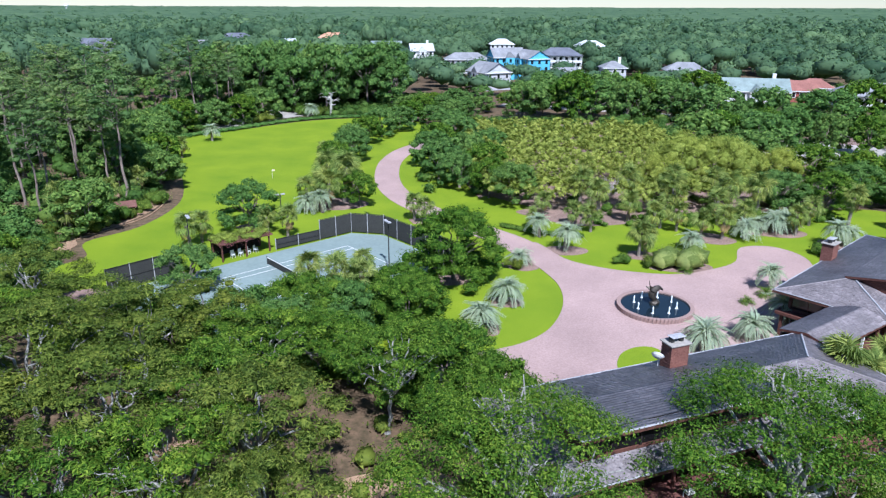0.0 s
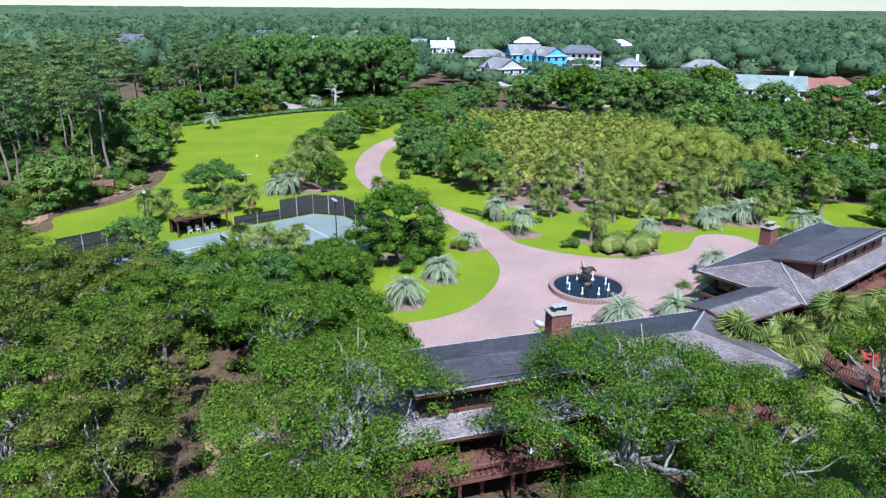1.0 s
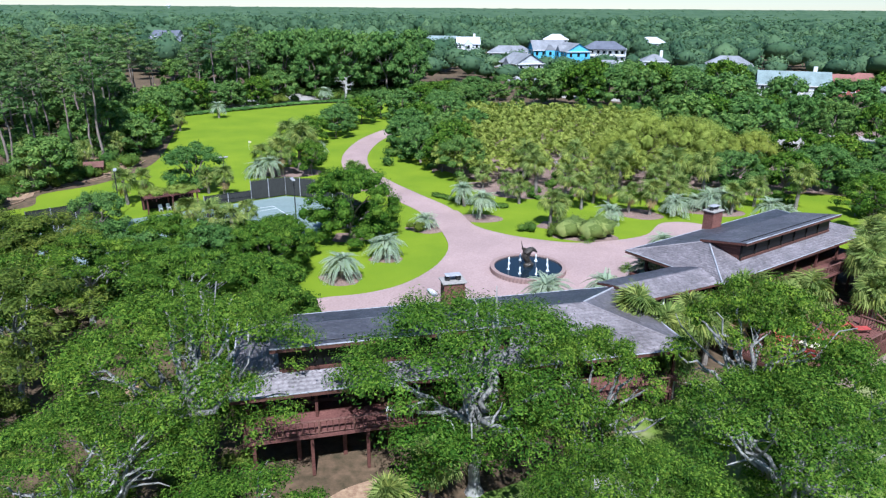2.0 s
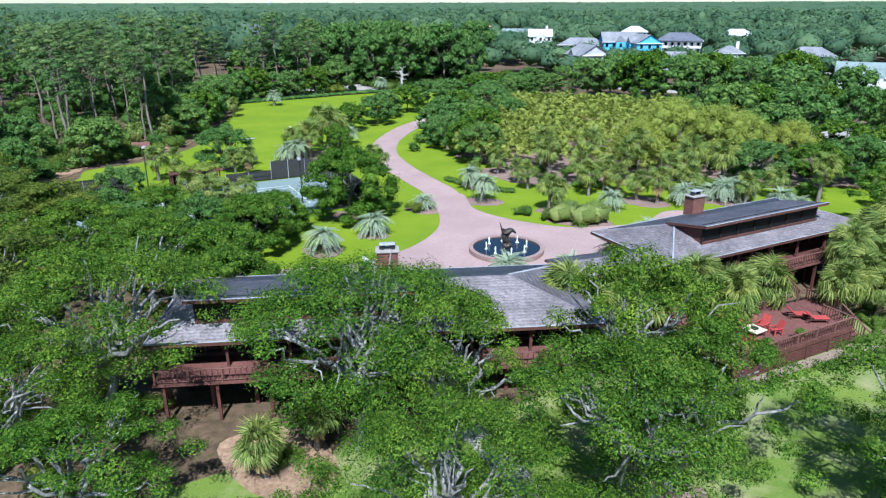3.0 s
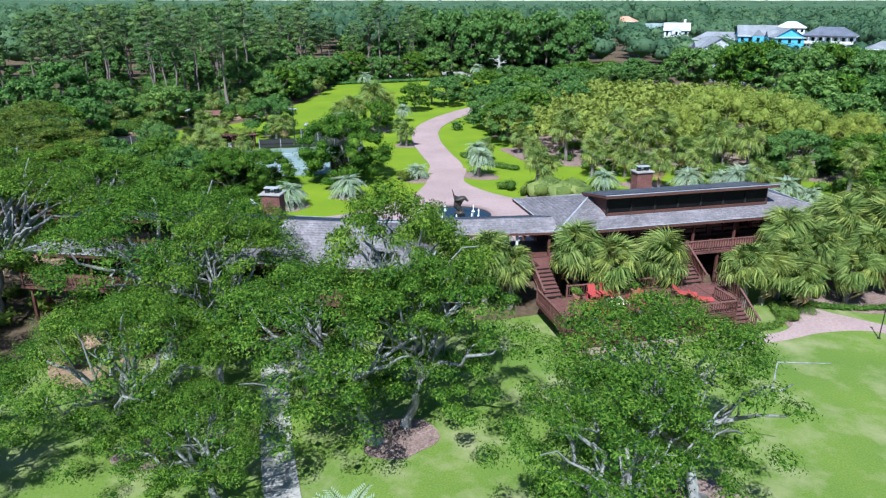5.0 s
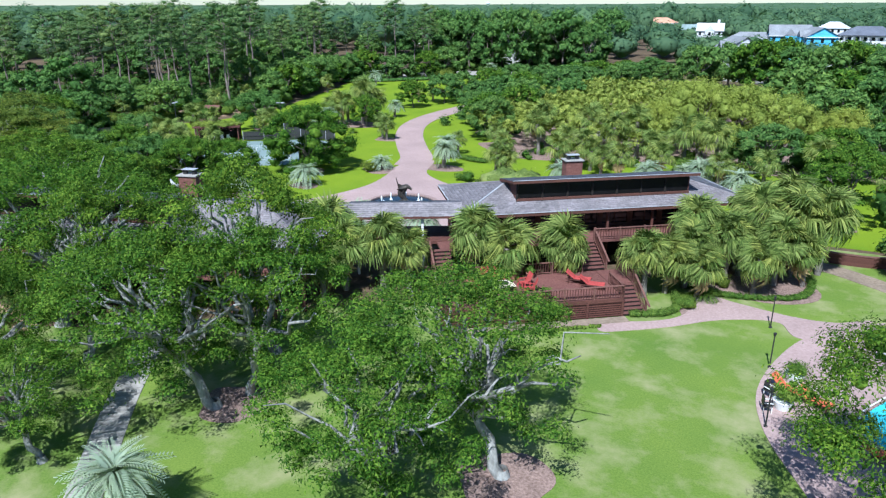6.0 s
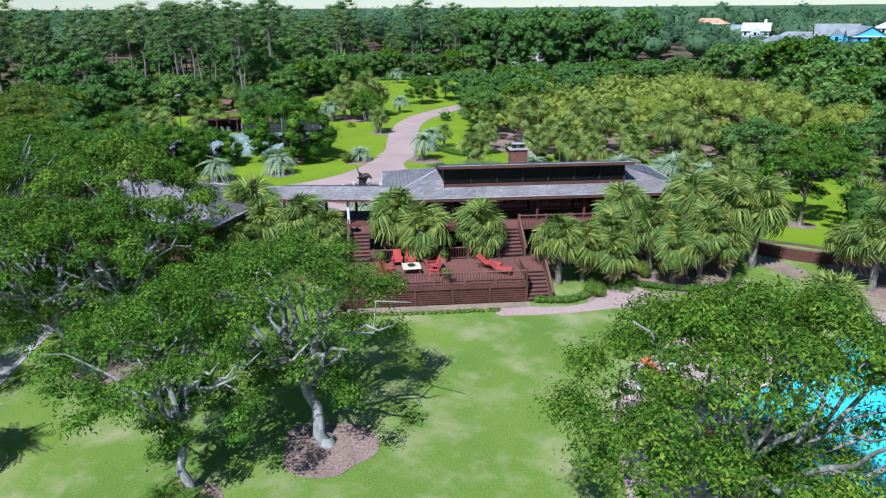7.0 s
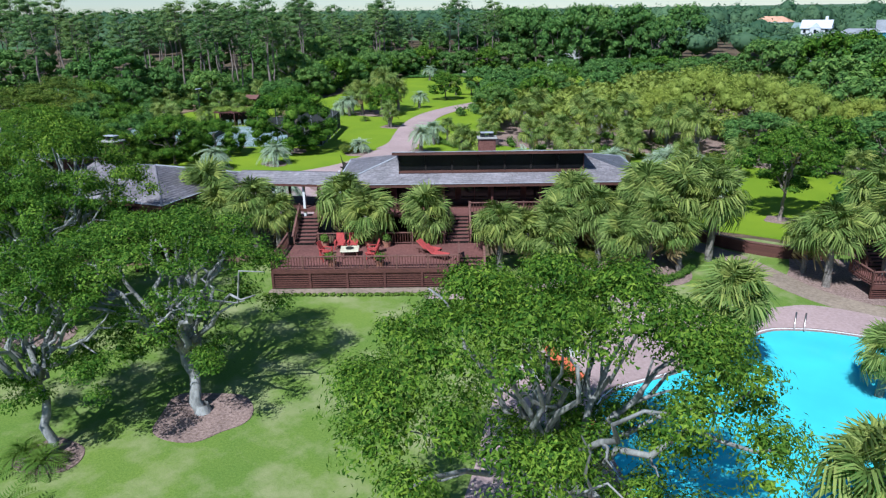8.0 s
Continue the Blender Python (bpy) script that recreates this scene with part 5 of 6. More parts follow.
for i, (x, y, v, s) in enumerate(SILVERS):
    m = at(x, y, 0, i * 71, s)
    if v not in placed:
        SILV[v].matrix_basis = m
        placed.add(v)
    else:
        copy_thing(SILV[v], m)
CYC = palm("green", 0.3, 1.5, 18, 350, "cycad", "low dark green cycad in a planting bed", "cycads", at(37.4, 73.2))
for i, (x, y, s) in enumerate([(52.6, 26.6, 1.0), (53.8, 27.0, 0.9), (30.8, 81.0, 0.9), (34.4, 71.2, 0.8), (-12.2, 104.6, 0.9), (58.5, 60.8, 0.9), (56.6, 24.6, 1.2), (59.0, 23.8, 1.2), (61.5, 24.4, 1.1), (17.2, 29.6, 0.9), (19.6, 28.8, 0.8)]):
    copy_thing(CYC, at(x, y, 0, i * 61, s))


# ---- the grove: a dense planting of yellow-green palms ----
def grove_area(x, y):
    return y > 106 + 0.35 * max(0, 20 - x) + 0.3 * max(0, x - 40) and y < 180 - 0.1 * x and x > 6 + (y - 120) * -0.06 and x < 55 - (y - 110) * 0.03 and (x - 30) ** 2 + (y - 115) ** 2 > 16 and (x - 46) ** 2 + (y - 124) ** 2 > 70


def plants_stuff(name, places, material, fr, per, seed, zlow, zhigh, r0, r1, label, category):
    rng = np.random.default_rng(seed)
    vs, fs, o = [], [], 0
    for x, y in places:
        h = rng.uniform(zlow, zhigh)
        for k in range(per):
            yaw = rng.uniform(0, 6.28)
            pit = rng.uniform(-0.75, 1.3)
            s = rng.uniform(r0, r1)
            v, f = fr[rng.integers(len(fr))]
            cy, sy, cp, sp = math.cos(yaw), math.sin(yaw), math.cos(pit), math.sin(pit)
            roll = rng.uniform(-0.8, 0.8)
            cr, sr = math.cos(roll), math.sin(roll)
            R = np.array([[cy, -sy, 0], [sy, cy, 0], [0, 0, 1]]) @ np.array([[cp, 0, -sp], [0, 1, 0], [sp, 0, cp]]) @ np.array([[1, 0, 0], [0, cr, -sr], [0, sr, cr]])
            vs.append((v * s) @ R.T + np.array([x, y, h + rng.uniform(-0.25, 0.2)]))
            fs.append(f + o)
            o += len(v)
    me = np_mesh(name, np.concatenate(vs), np.concatenate(fs), material)
    return tagged(put(name, me), label, category, kind="stuff")


SIMPLE = [fan_frond(60 + i, 1.0, 6, 0.35) for i in range(3)]
places = [p for p in scatter(1000, (1, 58, 105, 182), 1.7, 21) if grove_area(*p)]
plants_stuff("palm_grove", places, L_GROVE, SIMPLE, 15, 22, 2.9, 4.6, 0.95, 1.45, "dense grove of yellow-green palms", "palm grove")

# weeping yellow-green willows, and the pale bare bush
WILLOW = [tree_parts(400, 7.5, 4.4, L_WILLOW, M_PBARK, 0.3, (0, 0), 26, 190, 0.5, 0.2, flat=0.95, limbs=7, core=0.62, low=0.2, slim=0.22)]
for i, (x, y, s) in enumerate([(43.5, 122, 1.35), (50, 124, 1.25), (38, 117, 0.95), (56, 128, 1.05), (63, 127, 0.9)]):
    plant_tree("willow", WILLOW[0], "weeping yellow-green willow beside the grove", "tree", "willows", at(x, y, 0, i * 130, s))
rng = np.random.default_rng(410)
pcs = []
for k in range(70):
    a, e = rng.uniform(0, 6.28), rng.uniform(0.3, 1.3)
    ln = rng.uniform(1.2, 2.8)
    pcs.append(limb(rng, (0, 0, 0.1), (ln * math.cos(a) * math.cos(e), ln * math.sin(a) * math.cos(e), ln * math.sin(e) + 0.6), 0.05, 0.012, 5, 0.05, 0.1))
v, f = join(pcs)
bush = thing("bare_bush", "pale leafless bush at the edge of the grove", "bush", m=at(29.5, 117.5, 0, 0, 1.25))
put("branch_crown", np_mesh("branch_crown", v, f, M_DEAD), bush)
grey = thing("dead_shrub", "tall grey leafless shrub among the scrub oaks", "shrub", m=pose(-18.4, 33.5, 0) @ Matrix.Diagonal((1.0, 1.0, 2.0, 1)))
put("branch_crown", bush.children[0].data, grey)
# bleached dead tree at the lawn's far end
rng = np.random.default_rng(420)
pcs = [limb(rng, (0, 0, -0.2), (0.3, 0, 6), 0.4, 0.26, 7, 0, 0.03)]
for k in range(16):
    z = rng.uniform(3, 6)
    a = rng.uniform(0, 6.28)
    ln = rng.uniform(1.5, 3.2)
    pcs.append(limb(rng, (0.15, 0, z), (ln * math.cos(a), ln * math.sin(a), z + rng.uniform(-0.3, 1.8)), 0.14, 0.03, 6, 0.05, 0.15))
v, f = join(pcs)
dead = thing("dead_tree", "bleached dead tree with broken limbs at the lawn's edge", "tree", m=at(-34.5, 212, 0, 0, 1.15))
put("trunk", np_mesh("trunk", v, f, M_DEAD), dead)
snag = thing("dead_tree", "small bleached forked dead tree among the scrub oaks", "tree", m=at(-5.1, 50.8, 0, 40, 0.62))
put("trunk", dead.children[0].data, snag)


# ---- shrubs ----
def undergrowth(name, places, material, hmin, hmax, per, leaf, seed, label):
    rng = np.random.default_rng(seed)
    cl = []
    for x, y in places:
        for _ in range(2):
            h = rng.uniform(hmin, hmax)
            w = h * rng.uniform(0.6, 1.0)
            cl.append((x + rng.normal() * 0.6, y + rng.normal() * 0.6, h * 0.45, w, h * 0.55))
    return tagged(put(name, crown(name, cl, per, leaf, material, seed, 0.75)), label, "undergrowth", kind="stuff")


pl = [p for p in scatter(520, (-130, -46, 66, 212), 3.0, 31) if p[0] < west_edge(p[1]) - (2.5 if p[1] < 118 else 0.3) and (p[0] + 51) ** 2 + (p[1] - 104) ** 2 > 40]
undergrowth("undergrowth_west", pl, L_UNDER, 0.8, 3.4, 44, 0.6, 32, "dark leafy undergrowth between the pine trunks")
pl = [p for p in scatter(300, (-78, 8, 211, 260), 3.0, 33) if (p[0] + 62) ** 2 / 340 + (p[1] - 210) ** 2 / 220 > 1]
undergrowth("undergrowth_north", pl, L_UNDER, 0.8, 3.0, 40, 0.7, 34, "dark leafy undergrowth below the north wood")
pl = [p for p in scatter(60, (70.5, 92, 80, 97), 2.6, 50)] + [p for p in scatter(420, (48, 130, 96, 205), 3.2, 35) if (p[1] > 112 or p[0] > 74) and not (72 < p[0] < 104 and 146 < p[1] < 172) and not grove_area(*p)]
undergrowth("undergrowth_east", pl, L_UNDER, 0.8, 3.2, 44, 0.6, 36, "leafy shrubs below the shade trees")
pl = [p for p in scatter(260, (60, 170, 205, 300), 4.0, 46) if all(abs(p[0] - hx) > r or abs(p[1] - hy) > r for hx, hy, r in HOUSES)]
undergrowth("undergrowth_houses", pl, L_UNDER, 1.0, 4.0, 36, 0.8, 47, "shrubs and small trees between the far houses")
pl = [p for p in scatter(150, (-42, 6, 24, 66), 3.2, 37) if p[1] < 62 and not (p[0] > -2 and p[1] > 48)]
undergrowth("undergrowth_scrub", pl, L_OLIVE, 0.5, 1.6, 40, 0.4, 38, "low olive scrub on sandy ground")
pl = [p for p in scatter(110, (4, 60, 176, 204), 3.0, 39)] + [p for p in scatter(40, (-4, 14, 118, 176), 3.0, 40) if p[0] > -4 + (p[1] - 118) * 0.06]
undergrowth("undergrowth_grove", pl, L_UNDER, 0.8, 2.6, 44, 0.6, 41, "green shrubs round the grove")
pl = [p for p in scatter(60, (22, 62, 92, 116), 2.6, 42) if p[1] > 100 + 0.06 * abs(p[0] - 40)]
undergrowth("undergrowth_garden", pl, L_HEDGE, 0.5, 1.5, 44, 0.4, 43, "low garden shrubs below the palms")
pl = [p for p in scatter(90, (84, 130, 30, 96), 3.4, 44)]
undergrowth("undergrowth_yard", pl, L_UNDER, 1.0, 3.4, 60, 0.5, 45, "dense shrubs closing the back yard")

pl = [(west_edge(p[1]) - p[0], p[1]) for p in scatter(95, (1.2, 8.0, 72, 122), 1.6, 48) if not (104 < p[1] < 114 and p[0] < 6) and (p[0] > 2.6 or int(p[1]) % 3)]
undergrowth("undergrowth_edge", pl, L_UNDER, 0.4, 1.5, 40, 0.4, 49, "low shrubs along the stone edging of the lawn")

# clipped and rounded bushes that stand alone
BUSHES = []
for k in range(2):
    rng = np.random.default_rng(430 + k)
    cl = [(rng.normal() * 0.5, rng.normal() * 0.5, rng.uniform(0.5, 1.0), rng.uniform(0.6, 0.95), rng.uniform(0.5, 0.8)) for _ in range(8)]
    BUSHES.append(crown("bush", cl, 110, 0.25, L_HEDGE if k else L_OLIVE, 431 + k, 0.85))
for i, (x, y, s) in enumerate([(26.8, 83.4, 0.8), (-55.5, 90, 1.2), (-53.4, 96.8, 1.3), (-51.0, 103.2, 1.3), (-54.6, 104.2, 1.6), (-49.4, 108.4, 1.1), (-57.4, 93.4, 1.3), (-51.5, 99.8, 0.9),
                               (-49.6, 104.8, 0.7), (-48.6, 112.6, 1.4), (-60, 88.5, 1.3), (51.4, 87.6, 1.1), (-36.6, 215, 1.6), (-44, 216, 1.8), (-52, 200, 1.8), (57.5, 58.6, 0.6), (58.2, 64.6, 0.7),
                               (23.4, 84.2, 0.8), (9.4, 82.0, 0.8), (46.4, 103, 1.3), (53, 101.5, 1.4), (49, 103, 1.2)]):
    tagged(put("bush", BUSHES[i % 2], m=at(x, y, 0, i * 50, s)), "rounded green garden bush in a planting bed", "bush", "garden bushes")


def hedge_row(name, line, width, height, material, label, closed=False, leaf=0.16):
    """A clipped hedge along a line: a leafy strip with uneven edges."""
    rng = np.random.default_rng(len(line) + 17)
    pts = spline(line, 10, closed)
    cl = [(p.x + rng.normal() * 0.05, p.y + rng.normal() * 0.05, height * 0.5, width * rng.uniform(0.5, 0.62), height * rng.uniform(0.5, 0.6)) for p in pts]
    return tagged(put(name, crown(name, cl, 70, leaf, material, 433, 0.88)), label, "hedge")


hedge_row("hedge", [(54.6, 54.9), (56.4, 56.2), (57.0, 58.0), (56.2, 60.4)], 0.55, 0.45, L_HEDGE, "low clipped hedge edging a planting bed")
hedge_row("hedge", [(56.9, 62.6), (58.4, 62.2), (60.4, 62.3), (63.5, 63.7), (65.0, 65.8), (65.0, 68.5)], 0.55, 0.45, L_HEDGE, "low clipped hedge edging the palm bed")
hedge_row("hedge", [(44.6, 44.4), (47.6, 47.0), (50.8, 49.8), (53.2, 52.0)], 0.3, 0.2, L_HEDGE, "low clipped hedge before the deck")
hedge_row("hedge", [(28.2, 82.6), (29.6, 84.0)], 3.0, 2.3, L_BOX, "big clipped pale green box hedge on the lawn", leaf=0.2)
hedge_row("hedge", [(31.2, 82.2), (32.8, 83.6)], 3.2, 2.5, L_BOX, "big clipped pale green box hedge on the lawn", leaf=0.2)
hedge_row("hedge", [(9, 100), (13, 97), (17, 95.5), (20, 95)], 1.2, 0.6, L_HEDGE, "low dark hedge beside the lane", leaf=0.25)
hedge_row("hedge", [(-70, 172), (-58, 186), (-44, 203), (-30, 210), (-14, 212)], 3.2, 0.9, L_TREE, "long low hedge at the far end of the lawn", leaf=0.5)


# ---- mulch beds ----
def bed(x, y, r, rx=1.0, seed=0):
    tagged(part("planting_bed", slab(circle(x, y, r, 44, rx, 0.16, seed), 0.035, 0.06), M_MULCH), "brown mulch planting bed", "bed", kind="structure")


for i, (x, y, r, rx) in enumerate([(55.2, 33.7, 2.05, 1.15), (53.0, 27.4, 1.45, 1.0), (39.2, 31.6, 1.9, 1.1), (28.0, 23.8, 1.5, 1.0), (16.8, 89.0, 2.3, 1.2), (10.0, 83.6, 2.2, 1.1), (3.8, 64.6, 1.9, 1.2), (7.0, 71.4, 1.7, 1.1), (1.2, 78.2, 2.2, 1.1),
                                   (27, 87, 2.0, 1.2), (38.8, 94.5, 2.6, 1.3), (30.5, 83.4, 3.0, 1.3), (49.6, 97.8, 3.0, 1.4), (-19, 112.5, 4.5, 1.2), (-3, 102.8, 1.8, 1.4), (58.5, 58.4, 1.8, 0.8), (60.8, 66.6, 4.5, 1.0),
                                   (56.0, 91.6, 2.4, 1.3), (65.9, 86.1, 1.4, 1.0), (-29.6, 99.5, 1.5, 1.2), (-12, 74, 3.8, 1.5), (76, 74, 5.0, 1.3), (24, 107, 6.0, 1.8)]):
    bed(x, y, r, rx, i)
bm = slab(spline([(8, 118), (18, 109), (32, 107), (46, 108), (60, 108), (74, 112), (112, 110), (112, 190), (60, 200), (4, 200), (2, 150), (6, 118)]), 0.03, 0.05)
tagged(part("grove_floor", bm, M_MULCH), "bare brown mulch floor of the grove", "bed", kind="structure")
bm = slab(spline([(-66, 84), (-56, 86), (-51.5, 90), (-53.5, 95), (-49.5, 101), (-48, 109), (-50, 118), (-60, 118), (-70, 100)]), 0.03, 0.05)
tagged(part("wood_bed", bm, M_SAND), "mulched bed along the wood's edge", "bed", kind="structure")
tagged(part("bed_edging", ribbon([(-52.5, 84.0), (-51.2, 88), (-53.0, 92.5), (-50, 98.5), (-47.6, 104), (-47.4, 110), (-48.6, 118)], 0.22, 0.07, 0.1), M_SAND), "pale concrete edging of the wood bed", "edging", kind="structure")
bm = slab(spline([(-36, 66), (-44, 66), (-47, 72), (-41, 75), (-37, 72)]), 0.03, 0.05)
tagged(part("dirt_patch", bm, M_MULCH), "bare reddish dirt patch beside the court", "bed", kind="structure")
for bx, by, br in ((-3.5, 38.5, 3.2), (-22, 46, 2.4)):
    tagged(part("dirt_patch", slab(circle(bx, by, br, 30, 1.3, 0.15, int(br * 10)), 0.02, 0.05), M_SAND), "bare reddish sandy ground between scrub oaks", "ground", kind="structure")
bm = slab(spline([(12, 30), (16, 26.5), (20, 26.5), (20, 30), (16, 33)]), 0.03, 0.05)
tagged(part("house_bed", bm, M_SAND), "bare earth bed before the wing", "bed", kind="structure")
bm = slab(spline([(-62, 190), (-50, 206), (-36, 220), (-20, 226), (-20, 234), (-60, 226), (-72, 204)]), 0.03, 0.05)
tagged(part("far_clearing", bm, M_CONC), "pale sandy clearing at the wood's edge", "bed", kind="structure")


# ---- paths, terrace and pool ----
TERRACE = [(65.4, 57), (64, 50), (64.8, 45), (67.5, 40), (72, 33), (80, 29), (92, 32), (97, 46), (91, 61), (82, 67.6), (77.3, 67.8), (73.8, 67), (71.7, 64.6), (68.6, 61.6)]
POOL = [(72.7, 60.8), (74.4, 62.6), (76.4, 63.6), (78.4, 63.8), (82.2, 61.6), (86, 55), (87, 46), (84, 39), (78.4, 38.4), (74.2, 41.6), (70.6, 45.0), (69.2, 48.4), (70.8, 52.6), (72.0, 57)]
pool_line = spline(POOL, 8)
terrace_line = spline(TERRACE, 8)
pool = thing("swimming_pool", "free-form swimming pool full of bright turquoise water", "pool")
tagged(part("terrace", slab(terrace_line, 0.05, 0.1), M_DRIVE), "pinkish paved pool terrace", "pavement", kind="structure")
part("water", slab(pool_line, 0.085, 0.04), M_POOL, pool)
part("coping", ring(pool_line, 0.42, 0.05, 0.13), M_STONE, pool, "pale stone coping")
part("tile_band", ring(spline([(p[0], p[1]) for p in POOL], 8), 0.1, 0.05, 0.138), M_WHITE, pool)
for k in range(2):
    v, f = tube([(0, -0.9, 0.1), (0, -0.6, 0.75), (0, -0.15, 0.95), (0, 0.25, 0.75), (0, 0.35, 0.1)], [0.045] * 5, 8)
    rail = tagged(put("pool_rail", np_mesh("pool_rail", v, f, M_STEEL, True), m=pose(73.9 + 0.5 * k, 63.0 + 0.2 * k, 0.05, 0, 0, 14)), "bent metal grab rail beside the pool", "rail", "pool rails")
YARD_PATH = [(53.4, 51.4), (55.0, 52.4), (57.6, 54.8), (59.7, 57.2), (62.1, 58.9), (63.9, 59.3), (65.3, 57.4), (69, 58.5), (69.5, 63.0), (67.2, 61.4), (64.4, 60.9), (60.5, 61.4), (58.2, 61.8), (57.6, 59.5), (57.8, 57.6), (57, 55.8), (55.2, 54.2), (53, 53.2)]
tagged(part("yard_path", slab(spline(YARD_PATH), 0.04, 0.08), M_DRIVE), "pinkish paved path from the deck stair to the pool", "path", kind="structure")
tagged(part("palm_path", ribbon([(62.2, 74.0), (66.0, 73.2), (69.5, 71.3), (72.3, 69.6), (75.2, 68.7), (79.5, 68.6)], 2.2, 0.036, 0.08), M_TANPATH), "tan sandy path past the low timber wall", "path", kind="structure")
# old slab walk through the grass
walk_line = spline([(26.6, 35.6), (28.6, 33.6), (33.4, 28.2), (38.6, 23.0), (43.5, 18), (50, 11)], 12, False)
slab_walk = tagged(thing("slab_walk", "grey concrete slab walk across the back lawn", "path", kind="structure"))
last = walk_line[0]
for p in walk_line[1:]:
    d = p - last
    n = max(1, round(d.length / 0.85))
    for k in range(n):
        q = last + d * ((k + 0.5) / n)
        ob = part("slab", box(1.75, d.length / n - 0.05, 0.1, 0, 0, 0, 0.015), M_CONC, slab_walk, "", pose(q.x, q.y, 0.0, 0, 0, math.degrees(math.atan2(d.y, d.x)) - 90))
    last = p
tagged(part("far_street", ribbon([(20, 240), (60, 224), (100, 190), (130, 160)], 7, 0.04, 0.06), M_CONC), "grey street before the far houses", "road", kind="structure")
tagged(part("parking_apron", slab(spline([(72, 150), (84, 146), (104, 150), (106, 164), (88, 172), (74, 170)]), 0.06, 0.08), M_CONC), "grey paved turning place under shade trees", "pavement", kind="structure")
# curved timber retaining wall behind the palms
wl = spline([(60.6, 75.2), (63.0, 75.4), (66.0, 75.0), (69.2, 75.4), (72, 77)], 8, False)
rw = thing("retaining_wall", "low curved wall of upright brown timbers", "wall")
post_me = None
for a, b in zip(wl, wl[1:]):
    for k in range(2):
        q = a + (b - a) * (k / 2)
        if post_me is None:
            post_me = part("timber", box(0.24, 0.26, 1.0, 0, 0, 0.45, 0.02), M_WOOD, rw, "", pose(q.x, q.y, 0, 0, 0, math.degrees(math.atan2(b.y - a.y, b.x - a.x)))).data
        else:
            put("timber", post_me, rw, "", pose(q.x, q.y, 0, 0, 0, math.degrees(math.atan2(b.y - a.y, b.x - a.x))))
part("cap_rail", ribbon([tuple(p[:2]) for p in wl[::4]], 0.34, 1.0, 0.07), M_RAIL, rw)

# ---- the fountain ----
FX, FY = 23.5, 69.7
fountain = thing("fountain", "round brick-rimmed fountain basin with small jets on the forecourt", "fountain", m=pose(FX, FY, 0.05))
brick_me = None
for k in range(64):
    a = 2 * math.pi * k / 64
    if brick_me is None:
        brick_me = part("rim_stone", box(0.46, 0.375, 0.5, 0, 0, 0.275, 0.025), M_STONE, fountain, "", pose(3.95 * math.cos(a), 3.95 * math.sin(a), 0, 0, 0, math.degrees(a))).data
    else:
        put("rim_stone", brick_me, fountain, "", pose(3.95 * math.cos(a), 3.95 * math.sin(a), 0, 0, 0, math.degrees(a)))
part("water", cyl(3.75, 3.75, 0.36, 56, 0.0), M_BASIN, fountain, "dark still water")
rng = np.random.default_rng(70)
jets = [(2.3 * math.cos(a), 2.3 * math.sin(a)) for a in (0.4 + 2 * math.pi * k / 8 for k in range(8))]
for jx, jy in jets:
    line = [(0, 0, z) for z in (0.3, 0.36, 0.5, 0.75, 0.95, 1.1, 1.2)]
    v, f = tube(line, [0.2, 0.17, 0.08, 0.06, 0.09, 0.06, 0.01], 11)
    v[:, :2] *= rng.uniform(0.6, 1.45, (len(v), 1))
    put("jet", np_mesh("jet", v, f, M_JET, True), fountain, "white foaming jet", Matrix.Translation((jx, jy, 0)))
# the bronze on its rock in the middle, one plain mesh
bm = bmesh.new()
bmesh.ops.create_icosphere(bm, subdivisions=3, radius=0.5, matrix=Matrix.Translation((0, 0, 0.25)) @ Matrix.Diagonal((1.2, 1.0, 0.8, 1)))
for v in bm.verts:
    v.co += noise.noise_vector(v.co * 2.2) * 0.16
body = spline([(0.3, 0, 0.5), (-0.25, 0.1, 1.1), (-0.1, 0.15, 1.7), (0.45, 0.05, 2.05), (0.95, 0, 1.75)], 6, False)
v, f = tube([tuple(p) for p in body], [0.12 + 0.34 * math.sin(math.pi * min(1, i / (len(body) - 1) + 0.08)) ** 1.2 for i in range(len(body))], 10)
vs = [bm.verts.new(p) for p in v]
for q in f:
    bm.faces.new([vs[k] for k in q])
for pts in (((-0.15, 0.3, 1.4), (-0.5, 1.1, 1.9), (0.3, 0.35, 1.7)), ((-0.15, -0.1, 1.4), (-0.5, -0.9, 1.9), (0.3, -0.1, 1.75)), ((-0.2, 0.1, 1.5), (-0.75, 0.15, 2.3), (0.1, 0.1, 2.0)), ((-0.5, 0.1, 1.2), (-0.9, 0.1, 3.0), (-0.35, 0.1, 1.3))):
    a = [bm.verts.new(Vector(p)) for p in pts]
    b = [bm.verts.new(Vector(p) + Vector((0.05, 0.0, 0.08))) for p in pts]
    bm.faces.new(a)
    bm.faces.new(b[::-1])
    for k in range(3):
        bm.faces.new((a[k], b[k], b[(k + 1) % 3], a[(k + 1) % 3]))
tagged(part("statue", bm, M_BRONZE, None, "", pose(FX, FY + 0.4, 0.25, 0, 0, 20)), "dark bronze leaping sea-creature statue on a rock", "statue")

